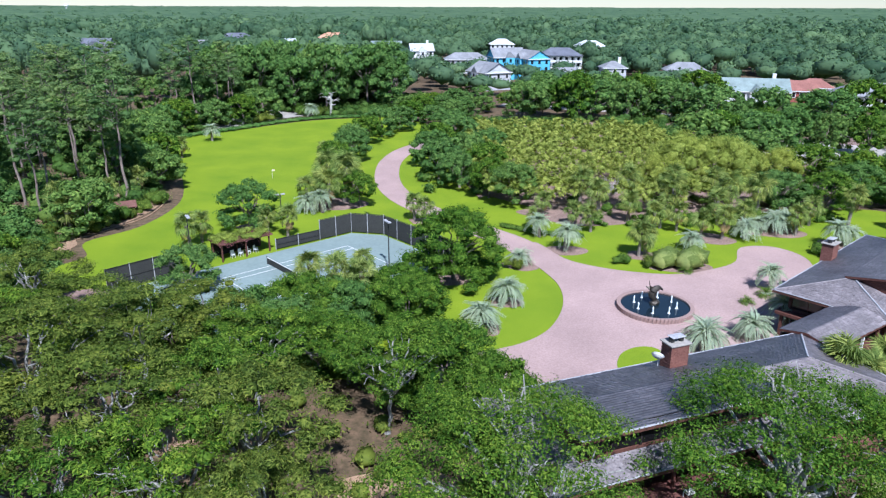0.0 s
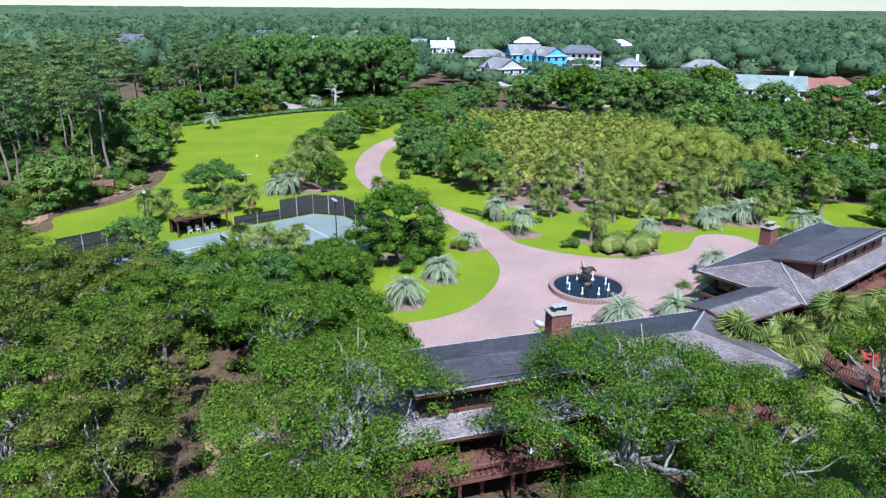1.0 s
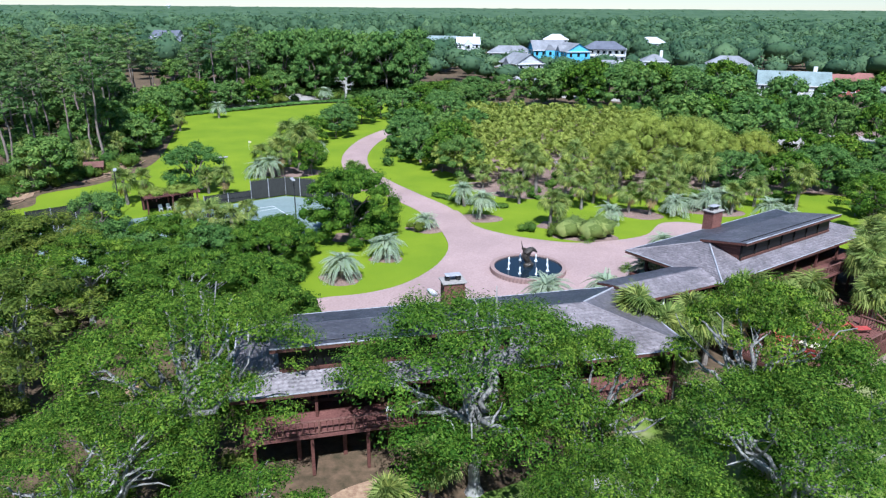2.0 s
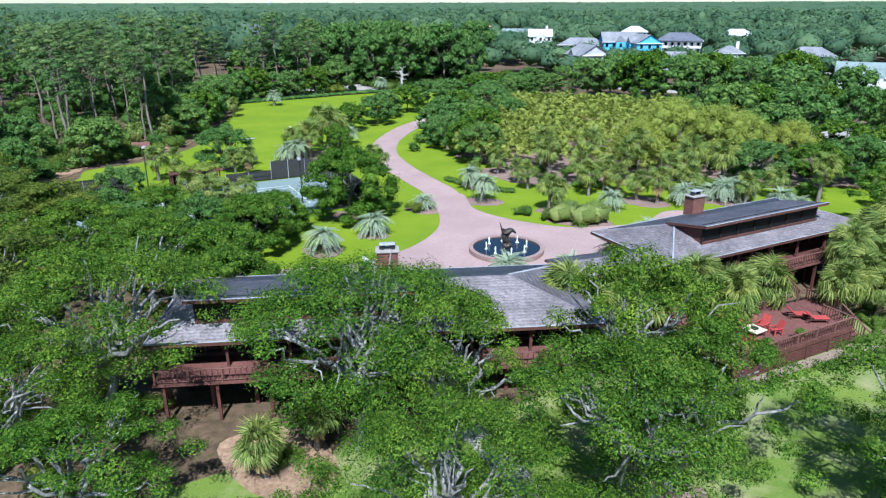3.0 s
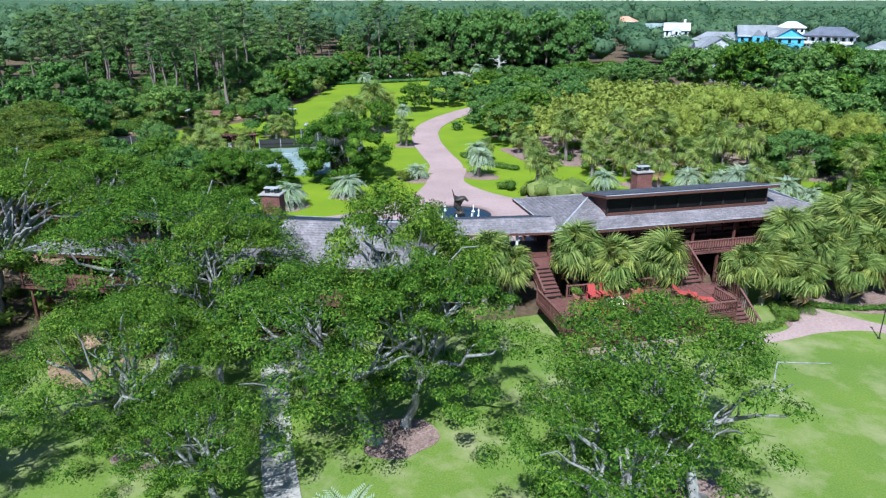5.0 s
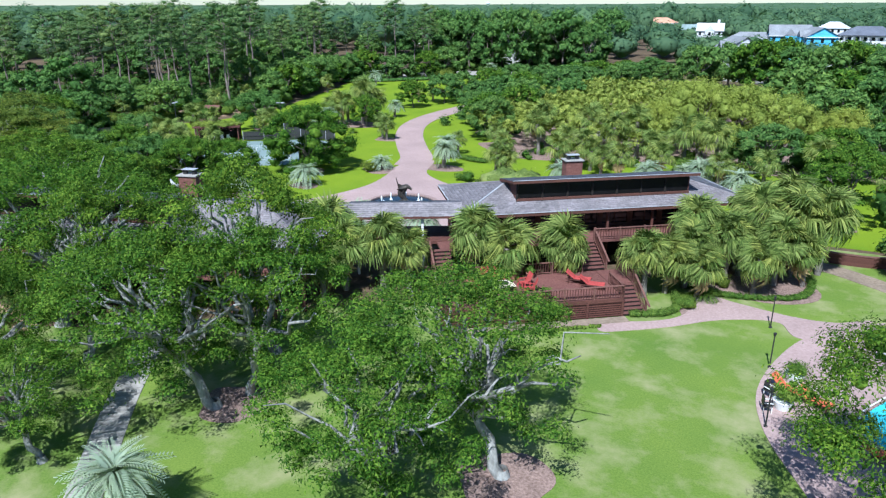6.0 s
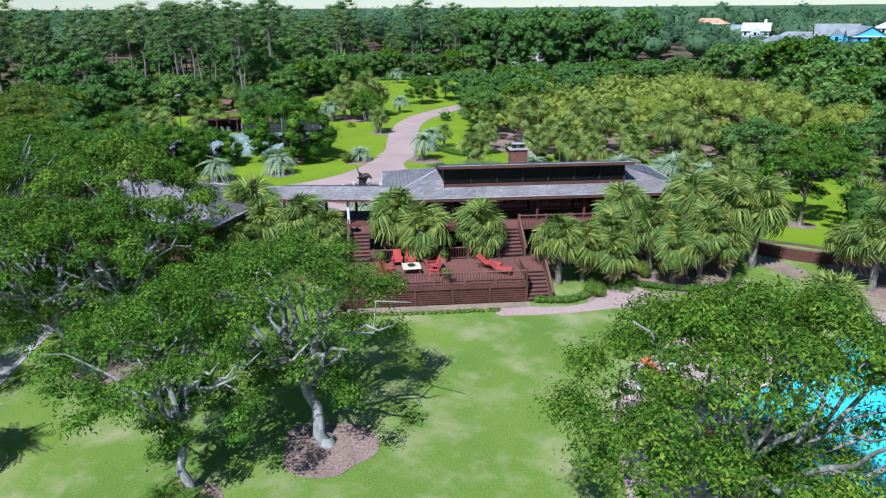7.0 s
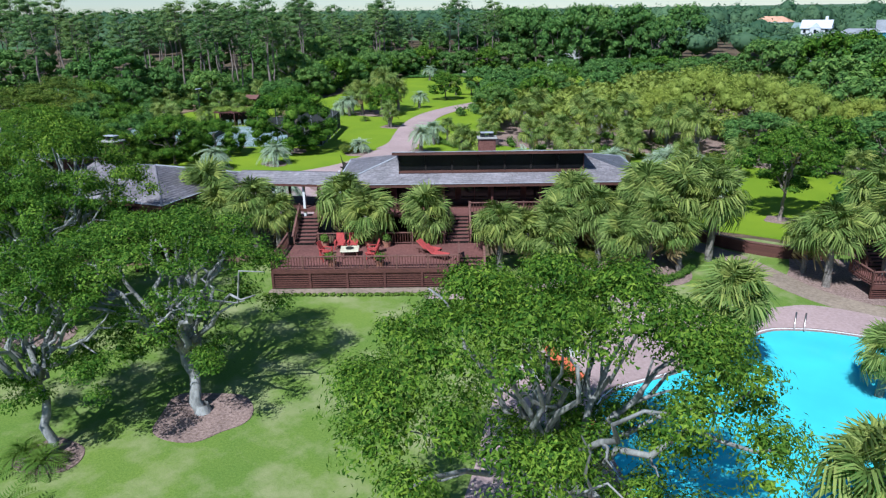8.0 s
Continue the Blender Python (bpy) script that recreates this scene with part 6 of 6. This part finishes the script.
# ---- tennis court ----
COURT = pose(-18.7, 78.6, 0, 0, 0, 42.0)
court = thing("tennis_court", "grey-green hard tennis court with white lines", "tennis court", kind="structure")
part("surface", slab([Vector(p) for p in ((-18.5, -9.8, 0), (18.3, -9.8, 0), (18.6, 6.0, 0), (15.6, 9.9, 0), (-18.5, 9.9, 0))], 0.06, 0.1), M_COURT, court, "", COURT)
for x0, y0, x1, y1 in ((-11.9, -5.5, 11.9, -5.5), (-11.9, 5.5, 11.9, 5.5), (-11.9, -4.1, 11.9, -4.1), (-11.9, 4.1, 11.9, 4.1), (-11.9, -5.5, -11.9, 5.5), (11.9, -5.5, 11.9, 5.5), (-6.4, -4.1, -6.4, 4.1), (6.4, -4.1, 6.4, 4.1), (-6.4, 0, 6.4, 0)):
    part("line", box(abs(x1 - x0) + 0.1, abs(y1 - y0) + 0.1, 0.01, (x0 + x1) / 2, (y0 + y1) / 2, 0.068), M_WHITE, court, "", COURT)
net = thing("tennis_net", "sagging dark net between two posts", "net", m=COURT)
for s in (-1, 1):
    part("post", cyl(0.05, 0.05, 1.1, 10, 0.05), M_DARKMETAL, net, "", Matrix.Translation((0, 6.4 * s, 0)))
part("mesh", box(0.02, 12.6, 0.8, 0, 0, 0.52), M_SCREEN, net)
part("tape", box(0.05, 12.6, 0.08, 0, 0, 0.96), M_WHITE, net)


def fence(line, height, label):
    """A court fence: posts, rails and dark windscreen panels."""
    ob = thing("court_fence", label, "fence", "court fences", m=COURT)
    pm = rm = None
    for (x0, y0), (x1, y1) in zip(line, line[1:]):
        ln = math.hypot(x1 - x0, y1 - y0)
        ang = math.degrees(math.atan2(y1 - y0, x1 - x0))
        n = max(1, round(ln / 3.0))
        for k in range(n):
            a = (k + 0.5) / n
            m = pose(x0 + (x1 - x0) * a, y0 + (y1 - y0) * a, 0, 0, 0, ang)
            part("windscreen", box(ln / n - 0.12, 0.03, height - 0.25, 0, 0, height / 2 + 0.06), M_SCREEN, ob, "", m)
            for z in (height, height / 2):
                part("rail", box(ln / n, 0.06, 0.06, 0, 0.05, z), M_DARKMETAL, ob, "", m)
        for k in range(n + 1):
            a = k / n
            m = pose(x0 + (x1 - x0) * a, y0 + (y1 - y0) * a, 0)
            if pm is None:
                pm = part("post", cyl(0.06, 0.06, height + 0.1, 8, 0), M_FLASH, ob, "", m).data
            else:
                put("post", pm, ob, "", m)
    return ob


fence([(10.5, 10.3), (15.9, 10.2), (18.9, 6.2), (18.6, -9.9), (13.5, -10.1)], 3.0, "tall dark screened fence round the tennis court")
fence([(10.5, 10.3), (3.6, 10.6)], 1.6, "low dark screened fence beside the court")
fence([(-10.2, 10.6), (-18.6, 9.9), (-19.0, 2.0)], 3.0, "tall dark screened fence at the court's far corner")


def court_lamp(x, y, yaw, h=6.3):
    ob = thing("court_lamp", "dark pole with a twin floodlight head", "lamp post", "court lamps", m=pose(x, y, 0, 0, 0, yaw))
    part("pole", cyl(0.09, 0.06, h, 10, 0), M_DARKMETAL, ob)
    part("crossarm", box(1.3, 0.08, 0.08, 0, 0, h, 0.01), M_DARKMETAL, ob)
    for s in (-0.45, 0.45):
        part("floodlight", box(0.62, 0.42, 0.16, s, 0.12, h + 0.1, 0.03), M_FLASH, ob, "grey floodlight housing")
    return ob


court_lamp(-7.0, 81.8, 120)
court_lamp(-32.8, 83.4, -60)
court_lamp(-24.6, 99.5, 30, 5.0)
# vine-covered shelter beside the court
SH = COURT @ pose(-0.6, 12.3, 0)
shelter = thing("court_shelter", "open timber shelter with a flat roof covered in flowering vine", "shelter", m=SH)
for sx in (-3.4, 0, 3.4):
    for sy in (-1.4, 1.4):
        part("post", box(0.18, 0.18, 2.4, sx, sy, 1.2), M_WOOD, shelter)
part("roof_slab", box(7.6, 3.6, 0.2, 0, 0, 2.45), M_WOOD, shelter)
# Near-black sheet added at the back for the dark below the roof.
part("back_wall", box(7.2, 0.1, 2.2, 0, 1.5, 1.15), M_SHADEDARK, shelter)
rng = np.random.default_rng(71)
put("vine", crown("vine", [(rng.uniform(-3.6, 3.6), rng.uniform(-1.7, 1.7), 2.75, rng.uniform(0.5, 0.8), 0.35) for _ in range(26)], 130, 0.24, L_WILLOW, 72, 0.8), shelter, "yellow-green vine over the roof")
M_FLOWER = surface("pink_flower", (0.4, 0.12, 0.16), (0.6, 0.25, 0.28), 1.0, 9.0, 0.8, 0.1, 0.01)
tagged(put("flower_trail", crown("flower_trail", [(x, -1.75, rng.uniform(1.9, 2.5), 0.25, 0.3) for x in np.linspace(-3.6, 3.6, 16)], 5, 0.14, M_FLOWER, 73, 0.0), shelter), "dusty pink flowers hanging at the edge", kind="stuff")


def patio_chair(label, mat4, material, group):
    ob = thing("patio_chair", label, "chair", group, m=mat4)
    part("seat", box(0.5, 0.5, 0.06, 0, 0, 0.42, 0.015), material, ob)
    part("backrest", box(0.5, 0.06, 0.55, 0, 0.24, 0.72, 0.015), material, ob)
    for sx in (-0.21, 0.21):
        for sy in (-0.21, 0.21):
            part("leg", box(0.045, 0.045, 0.42, sx, sy, 0.21), M_WHITE, ob)
        part("armrest", box(0.05, 0.5, 0.04, sx * 1.15, 0, 0.62), M_WHITE, ob)
    return ob


pc = patio_chair("white patio chair under the vine shelter", SH @ pose(-1.6, -0.6, 0, 0, 0, 0), M_WHITE, "shelter chairs")
for k in range(1, 4):
    copy_thing(pc, SH @ pose(-1.6 + 1.1 * k, -0.6, 0, 0, 0, 10 * k))
# small timber hut under the pines
hut = thing("garden_hut", "small brown timber hut with a shingled roof under pines", "hut", m=pose(-51.4, 106.5, 0, 0, 0, 28))
part("wall", box(2.6, 2.0, 1.5, 0, 0, 0.75, 0.02), M_WOOD, hut)
bm = bmesh.new()
plane_solid(bm, [(-1.6, -1.5, 1.4), (1.6, -1.5, 1.4), (1.6, 0, 2.1), (-1.6, 0, 2.1)], 0.1)
plane_solid(bm, [(1.6, 1.5, 1.4), (-1.6, 1.5, 1.4), (-1.6, 0, 2.1), (1.6, 0, 2.1)], 0.1)
bmesh.ops.recalc_face_normals(bm, faces=bm.faces)
part("roof", bm, M_RAIL, hut)
part("door", box(0.8, 0.06, 1.2, 0.4, -1.02, 0.62), M_SHADEDARK, hut)

# ---- decks of the house ----
decks = thing("deck", "broad red-brown timber deck with rails below the house", "deck", m=PAV)
DZ = 1.5
DX0, DX1, DY0, DY1 = -3.2, 10.1, -9.8, -4.4
for k in range(int((DY1 - DY0) / 0.15)):
    part("plank", box(DX1 - DX0 + 0.02 * (k % 3), 0.142, 0.05, (DX0 + DX1) / 2, DY0 + 0.075 + 0.15 * k, DZ), M_DECK, decks)
part("rim_joist", box(DX1 - DX0, 0.08, 0.3, (DX0 + DX1) / 2, DY0 - 0.03, DZ - 0.14), M_WOOD, decks)
part("rim_joist", box(0.08, DY1 - DY0, 0.3, DX1 + 0.04, (DY0 + DY1) / 2, DZ - 0.14), M_WOOD, decks)
part("rim_joist", box(0.08, DY1 - DY0, 0.3, DX0 - 0.04, (DY0 + DY1) / 2, DZ - 0.14), M_WOOD, decks)
for k in range(7):
    part("slat", box(DX1 - DX0, 0.05, 0.1, (DX0 + DX1) / 2, DY0 + 0.02, 0.16 + 0.165 * k), M_WOOD, decks)
# Near-black sheet behind the slats draws the shade in their gaps.
part("skirt_backing", box(DX1 - DX0, 0.04, 1.2, (DX0 + DX1) / 2, DY0 + 0.2, 0.62), M_SHADEDARK, decks)
for k in range(6):
    part("skirt_post", box(0.16, 0.12, 1.3, DX0 + k * (DX1 - DX0) / 5, DY0 - 0.02, 0.65), M_WOOD, decks)
part("base_strip", box(DX1 - DX0 + 0.4, 0.9, 0.07, (DX0 + DX1) / 2, DY0 - 0.55, 0.04), M_TANPATH, decks, "pale sand strip below the deck")
BAL = None


def railing(parent, a, b, z0, z1=None, h=0.95, gap=0.2):
    """Posts, top rail, bottom rail and upright balusters from a to b; z1: the far end's height on a stair."""
    global BAL
    z1 = z0 if z1 is None else z1
    d = Vector((b[0] - a[0], b[1] - a[1], 0))
    ln = d.length
    ang = math.degrees(math.atan2(d.y, d.x))
    slope = math.degrees(math.atan2(z1 - z0, ln))
    mid = ((a[0] + b[0]) / 2, (a[1] + b[1]) / 2, (z0 + z1) / 2)
    full = math.hypot(ln, z1 - z0)
    for zz, th, wd in ((h, 0.07, 0.16), (0.14, 0.05, 0.07)):
        part("top_rail" if zz == h else "bottom_rail", box(full + 0.1, wd, th, 0, 0, zz, 0.008), M_RAIL, parent, "", pose(*mid, 0, 0, ang) @ pose(0, 0, 0, 0, -slope, 0))
    n = max(1, round(ln / 2.2))
    for k in range(n + 1):
        t = k / n
        part("post", box(0.12, 0.12, h + 0.12, 0, 0, (h + 0.12) / 2, 0.01), M_RAIL, parent, "", pose(a[0] + d.x * t, a[1] + d.y * t, z0 + (z1 - z0) * t, 0, 0, ang))
    n = int(ln / gap)
    for k in range(1, n):
        t = k / n
        m = pose(a[0] + d.x * t, a[1] + d.y * t, z0 + (z1 - z0) * t + 0.1, 0, 0, ang)
        if BAL is None:
            BAL = part("baluster", box(0.05, 0.05, h - 0.1, 0, 0, (h - 0.1) / 2), M_WOOD, parent, "", m).data
        else:
            put("baluster", BAL, parent, "", m)


railing(decks, (DX0, DY0), (DX1, DY0), DZ)
railing(decks, (DX0, DY0), (DX0, DY1), DZ)
railing(decks, (-0.8, DY1), (9.0, DY1), DZ)
railing(decks, (DX1, DY0), (DX1, -7.2), DZ)


def stair(parent, x0, x1, y_low, y_high, z_low, z_high):
    n = max(3, round((z_high - z_low) / 0.18))
    for k in range(n):
        t = (k + 0.5) / n
        y = y_low + (y_high - y_low) * t
        z = z_low + (z_high - z_low) * (k + 1) / n
        part("tread", box(x1 - x0, abs(y_high - y_low) / n + 0.03, 0.06, (x0 + x1) / 2, y, z - 0.03, 0.008), M_DECK, parent)
        # Risers use the near-black colour, so shade below each tread is painted in.
        part("riser", box(x1 - x0 - 0.04, 0.03, (z_high - z_low) / n - 0.06, (x0 + x1) / 2, y - (y_high - y_low) / n / 2 + 0.03, z - (z_high - z_low) / n / 2 - 0.03), M_SHADEDARK, parent)
    ln = math.hypot(y_high - y_low, z_high - z_low)
    for x in (x0 + 0.04, x1 - 0.04):
        part("stringer", box(0.07, ln, 0.28, 0, 0, 0), M_WOOD, parent, "", pose(x, (y_low + y_high) / 2, (z_low + z_high) / 2 - 0.12, math.degrees(math.atan2(z_high - z_low, y_high - y_low)), 0, 0))


front_stair = thing("deck_stair", "red-brown timber stair from the lawn to the deck", "stair", "deck stairs", m=PAV)
stair(front_stair, 10.2, 11.9, -9.8, -7.2, 0.05, DZ)
part("landing", box(1.75, 2.8, 0.08, 11.05, -5.8, DZ - 0.01), M_DECK, front_stair)
railing(front_stair, (11.95, -9.8), (11.95, -7.2), 0.05, DZ)
railing(front_stair, (11.95, -7.2), (11.95, -4.4), DZ)
right_stair = thing("deck_stair", "red-brown timber stair from deck to veranda", "stair", "deck stairs", m=PAV)
stair(right_stair, 9.2, 11.0, -4.2, -1.3, DZ, 3.0)
railing(right_stair, (11.1, -4.2), (11.1, -1.3), DZ, 3.0)
railing(right_stair, (9.1, -4.2), (9.1, -1.3), DZ, 3.0)
left_stair = thing("deck_stair", "narrow red-brown timber stair from deck to veranda", "stair", "deck stairs", m=PAV)
stair(left_stair, -2.7, -1.1, -4.2, -1.3, DZ, 3.0)
railing(left_stair, (-2.75, -4.2), (-2.75, -1.3), DZ, 3.0)
veranda = thing("veranda", "raised timber veranda along the front of the house", "veranda", m=PAV)
part("platform", box(26.0, 2.0, 0.18, 11.2, -0.4, 2.9), M_DECK, veranda)
for a, b in ((-1.0, 9.0), (11.2, 24.2)):
    railing(veranda, (a, -1.3), (b, -1.3), 3.0, gap=0.24)
for k in range(9):
    part("support_post", box(0.2, 0.2, 2.8, -1.6 + k * 3.2, -1.1, 1.4), M_WOOD, veranda)
wing_ver = thing("veranda", "raised timber veranda along the front of the wing", "veranda", m=WING)
part("platform", box(28.0, 2.6, 0.18, 14.6, 0.0, 2.9), M_DECK, wing_ver)
railing(wing_ver, (0.8, -1.25), (28.4, -1.25), 3.0, gap=0.36)
for k in range(9):
    part("support_post", box(0.2, 0.2, 2.8, 1.2 + k * 3.4, -1.0, 1.4), M_WOOD, wing_ver)
for i, (x, y) in enumerate([(9.5, -0.4), (11.0, -0.5), (14.5, -0.3), (16, -0.4)]):
    tagged(copy_thing(pc, WING @ pose(x, y, 2.99, 0, 0, 180 + 15 * i)), "patio chair on the wing's veranda", group="veranda chairs")


# ---- deck furniture ----
def lounge_chair(label, mat4, group):
    ob = thing("deck_chair", label, "chair", group, m=mat4)
    for k in range(5):
        part("back_slat", box(0.115, 0.03, 0.85, -0.25 + 0.125 * k, 0, 0.42), M_RED, ob, "", pose(0, 0.28, 0.3, -22, 0, 0))
    for k in range(5):
        part("seat_slat", box(0.6, 0.1, 0.03, 0, -0.24 + 0.12 * k, 0.34 - 0.0 * k), M_RED, ob)
    for s in (-0.36, 0.36):
        part("armrest", box(0.14, 0.75, 0.035, s, 0.0, 0.56, 0.008), M_RED, ob)
        part("front_leg", box(0.07, 0.1, 0.55, s, -0.3, 0.275), M_RED, ob)
        part("back_leg", box(0.07, 0.1, 0.5, s, 0.34, 0.26), M_RED, ob)
    return ob


def lounger(label, mat4, group, cloth):
    ob = thing("sun_lounger", label, "lounger", group, m=mat4)
    for s in (-0.32, 0.32):
        part("side_rail", box(0.06, 1.9, 0.07, s, 0, 0.32), M_WOOD, ob)
        for y in (-0.8, 0.7):
            part("leg", box(0.06, 0.06, 0.3, s, y, 0.15), M_WOOD, ob)
    part("mattress", box(0.66, 1.25, 0.1, 0, -0.3, 0.4, 0.03), cloth, ob)
    part("backrest", box(0.66, 0.8, 0.1, 0, 0.38, 0.0, 0.03), cloth, ob, "", pose(0, 0.32, 0.42, 38, 0, 0))
    return ob


dk = PAV @ Matrix.Translation((0, 0, DZ + 0.03))
ch = lounge_chair("red slatted deck chair facing a low table", dk @ pose(1.0, -5.3, 0, 0, 0, 0), "deck chairs")
for x, y, yaw in ((2.0, -5.3, 0), (0.2, -6.9, 75), (0.4, -8.0, 110), (3.6, -6.6, -80), (3.7, -7.7, -105)):
    copy_thing(ch, dk @ pose(x, y, 0, 0, 0, yaw))
tb = thing("deck_table", "square cream-topped low table on the deck", "table", m=dk @ pose(2.0, -7.1, 0, 0, 0, 4))
part("tabletop", box(1.35, 1.35, 0.06, 0, 0, 0.55, 0.015), M_CREAM, tb)
for sx in (-0.55, 0.55):
    for sy in (-0.55, 0.55):
        part("leg", box(0.09, 0.09, 0.52, sx, sy, 0.26), M_WOOD, tb)
part("fire_bowl", cyl(0.26, 0.3, 0.08, 18, 0.58), M_DARKMETAL, tb, "round dark bowl set in the middle")
lg = lounger("red cushioned sun lounger on the deck", dk @ pose(7.9, -6.6, 0, 0, 0, 60), "deck loungers", M_RED)
copy_thing(lg, dk @ pose(8.5, -7.8, 0, 0, 0, 62))


def planter(name, label, mat4, pot_mat, r, h, leaf, group):
    ob = thing(name, label, "planter", group, m=mat4)
    part("pot", cyl(r * 0.72, r, h, 18, 0), pot_mat, ob)
    rg = np.random.default_rng(int(abs(mat4.translation.x) * 31))
    put("plant", crown("plant", [(rg.normal() * r * 0.35, rg.normal() * r * 0.35, h + r * 0.7, r * 0.8, r * 0.75) for _ in range(5)], 90, 0.16, leaf, 81, 0.6), ob)
    return ob


M_TERRAPOT = surface("terracotta_pot", (0.36, 0.16, 0.1), (0.5, 0.25, 0.17), 0.8, 6.0, 0.85, 0.2, 0.005)
for x, y in ((-0.2, -4.9), (3.2, -4.9), (4.4, -9.3), (1.0, -9.2), (4.6, -5.0)):
    planter("planter", "potted green plant in a terracotta pot on the deck", dk @ pose(x, y, 0), M_TERRAPOT, 0.34, 0.42, L_HEDGE, "deck planters")
# beside the pool terrace
for x, y in ((65.7, 51.0), (65.5, 47.4)):
    planter("planter", "wide white pot with green plants on the terrace", pose(x, y, 0.05), M_WHITE, 0.55, 0.5, L_HEDGE, "terrace planters")
lg2 = lounger("orange cushioned sun lounger on the pool terrace", pose(65.5, 49.3, 0.05, 0, 0, 70), "terrace loungers", M_ORANGE)
copy_thing(lg2, pose(67.0, 48.6, 0.05, 0, 0, 70))
copy_thing(lg2, pose(70.2, 44.8, 0.05, 0, 0, 100))
pc2 = patio_chair("dark patio chair beside the terrace edge", pose(64.7, 48.3, 0.05, 0, 0, 60), M_DARKMETAL, "terrace chairs")
copy_thing(pc2, pose(64.8, 46.6, 0.05, 0, 0, 110))
for i, (x, y) in enumerate([(63.4, 58.2), (64.2, 52.1), (65.0, 45.0)]):
    lp = thing("path_lamp", "slim dark post lamp at the path's edge", "lamp post", "path lamps", m=pose(x, y, 0))
    part("pole", cyl(0.045, 0.035, 2.2, 8, 0), M_DARKMETAL, lp)
    part("lantern", cyl(0.07, 0.1, 0.22, 8, 2.15), M_DARKMETAL, lp)
    part("base_plate", cyl(0.12, 0.1, 0.1, 10, 0), M_DARKMETAL, lp)
# small second deck near the pool
D2 = pose(76.4, 70.6, 0, 0, 0, 42)
deck2 = thing("deck", "small red-brown timber deck with a stair near the pool", "deck", m=D2)
for k in range(18):
    part("plank", box(4.6, 0.142, 0.05, 2.3, 0.075 + 0.15 * k, 1.0), M_DECK, deck2)
part("rim_joist", box(4.6, 0.08, 0.3, 2.3, -0.03, 0.86), M_WOOD, deck2)
for k in range(5):
    part("slat", box(4.6, 0.05, 0.09, 2.3, 0.03, 0.1 + 0.16 * k), M_WOOD, deck2)
    part("post", box(0.14, 0.14, 0.95, 0.1 + k * 1.1, 0.1, 0.47), M_WOOD, deck2)
railing(deck2, (0, 0), (4.6, 0), 1.02)
railing(deck2, (0, 0), (0, 2.7), 1.02)
stair(deck2, 1.2, 3.0, 2.7, 6.0, 1.0, 2.9)
railing(deck2, (3.05, 2.7), (3.05, 6.0), 1.0, 2.9)
railing(deck2, (1.15, 2.7), (1.15, 6.0), 1.0, 2.9)
# flag on the far lawn, water tower at the horizon
fl = thing("lawn_flag", "small pale flag on a thin stick in the lawn", "flag", m=pose(-33.5, 131, 0))
part("stick", cyl(0.02, 0.02, 1.8, 6, 0), M_WHITE, fl)
part("cloth", box(0.5, 0.02, 0.35, 0.26, 0, 1.6), M_CREAM, fl)
wt = thing("water_tower", "distant pale water tower above the woods", "water tower", m=pose(-1350, 2600, 0))
part("stem", cyl(4, 3, 34, 14, 0), M_WHITE, wt)
bm = bmesh.new()
bmesh.ops.create_uvsphere(bm, u_segments=20, v_segments=12, radius=8, matrix=Matrix.Translation((0, 0, 37)) @ Matrix.Diagonal((1, 1, 0.7, 1)))
part("tank", bm, M_WHITE, wt)
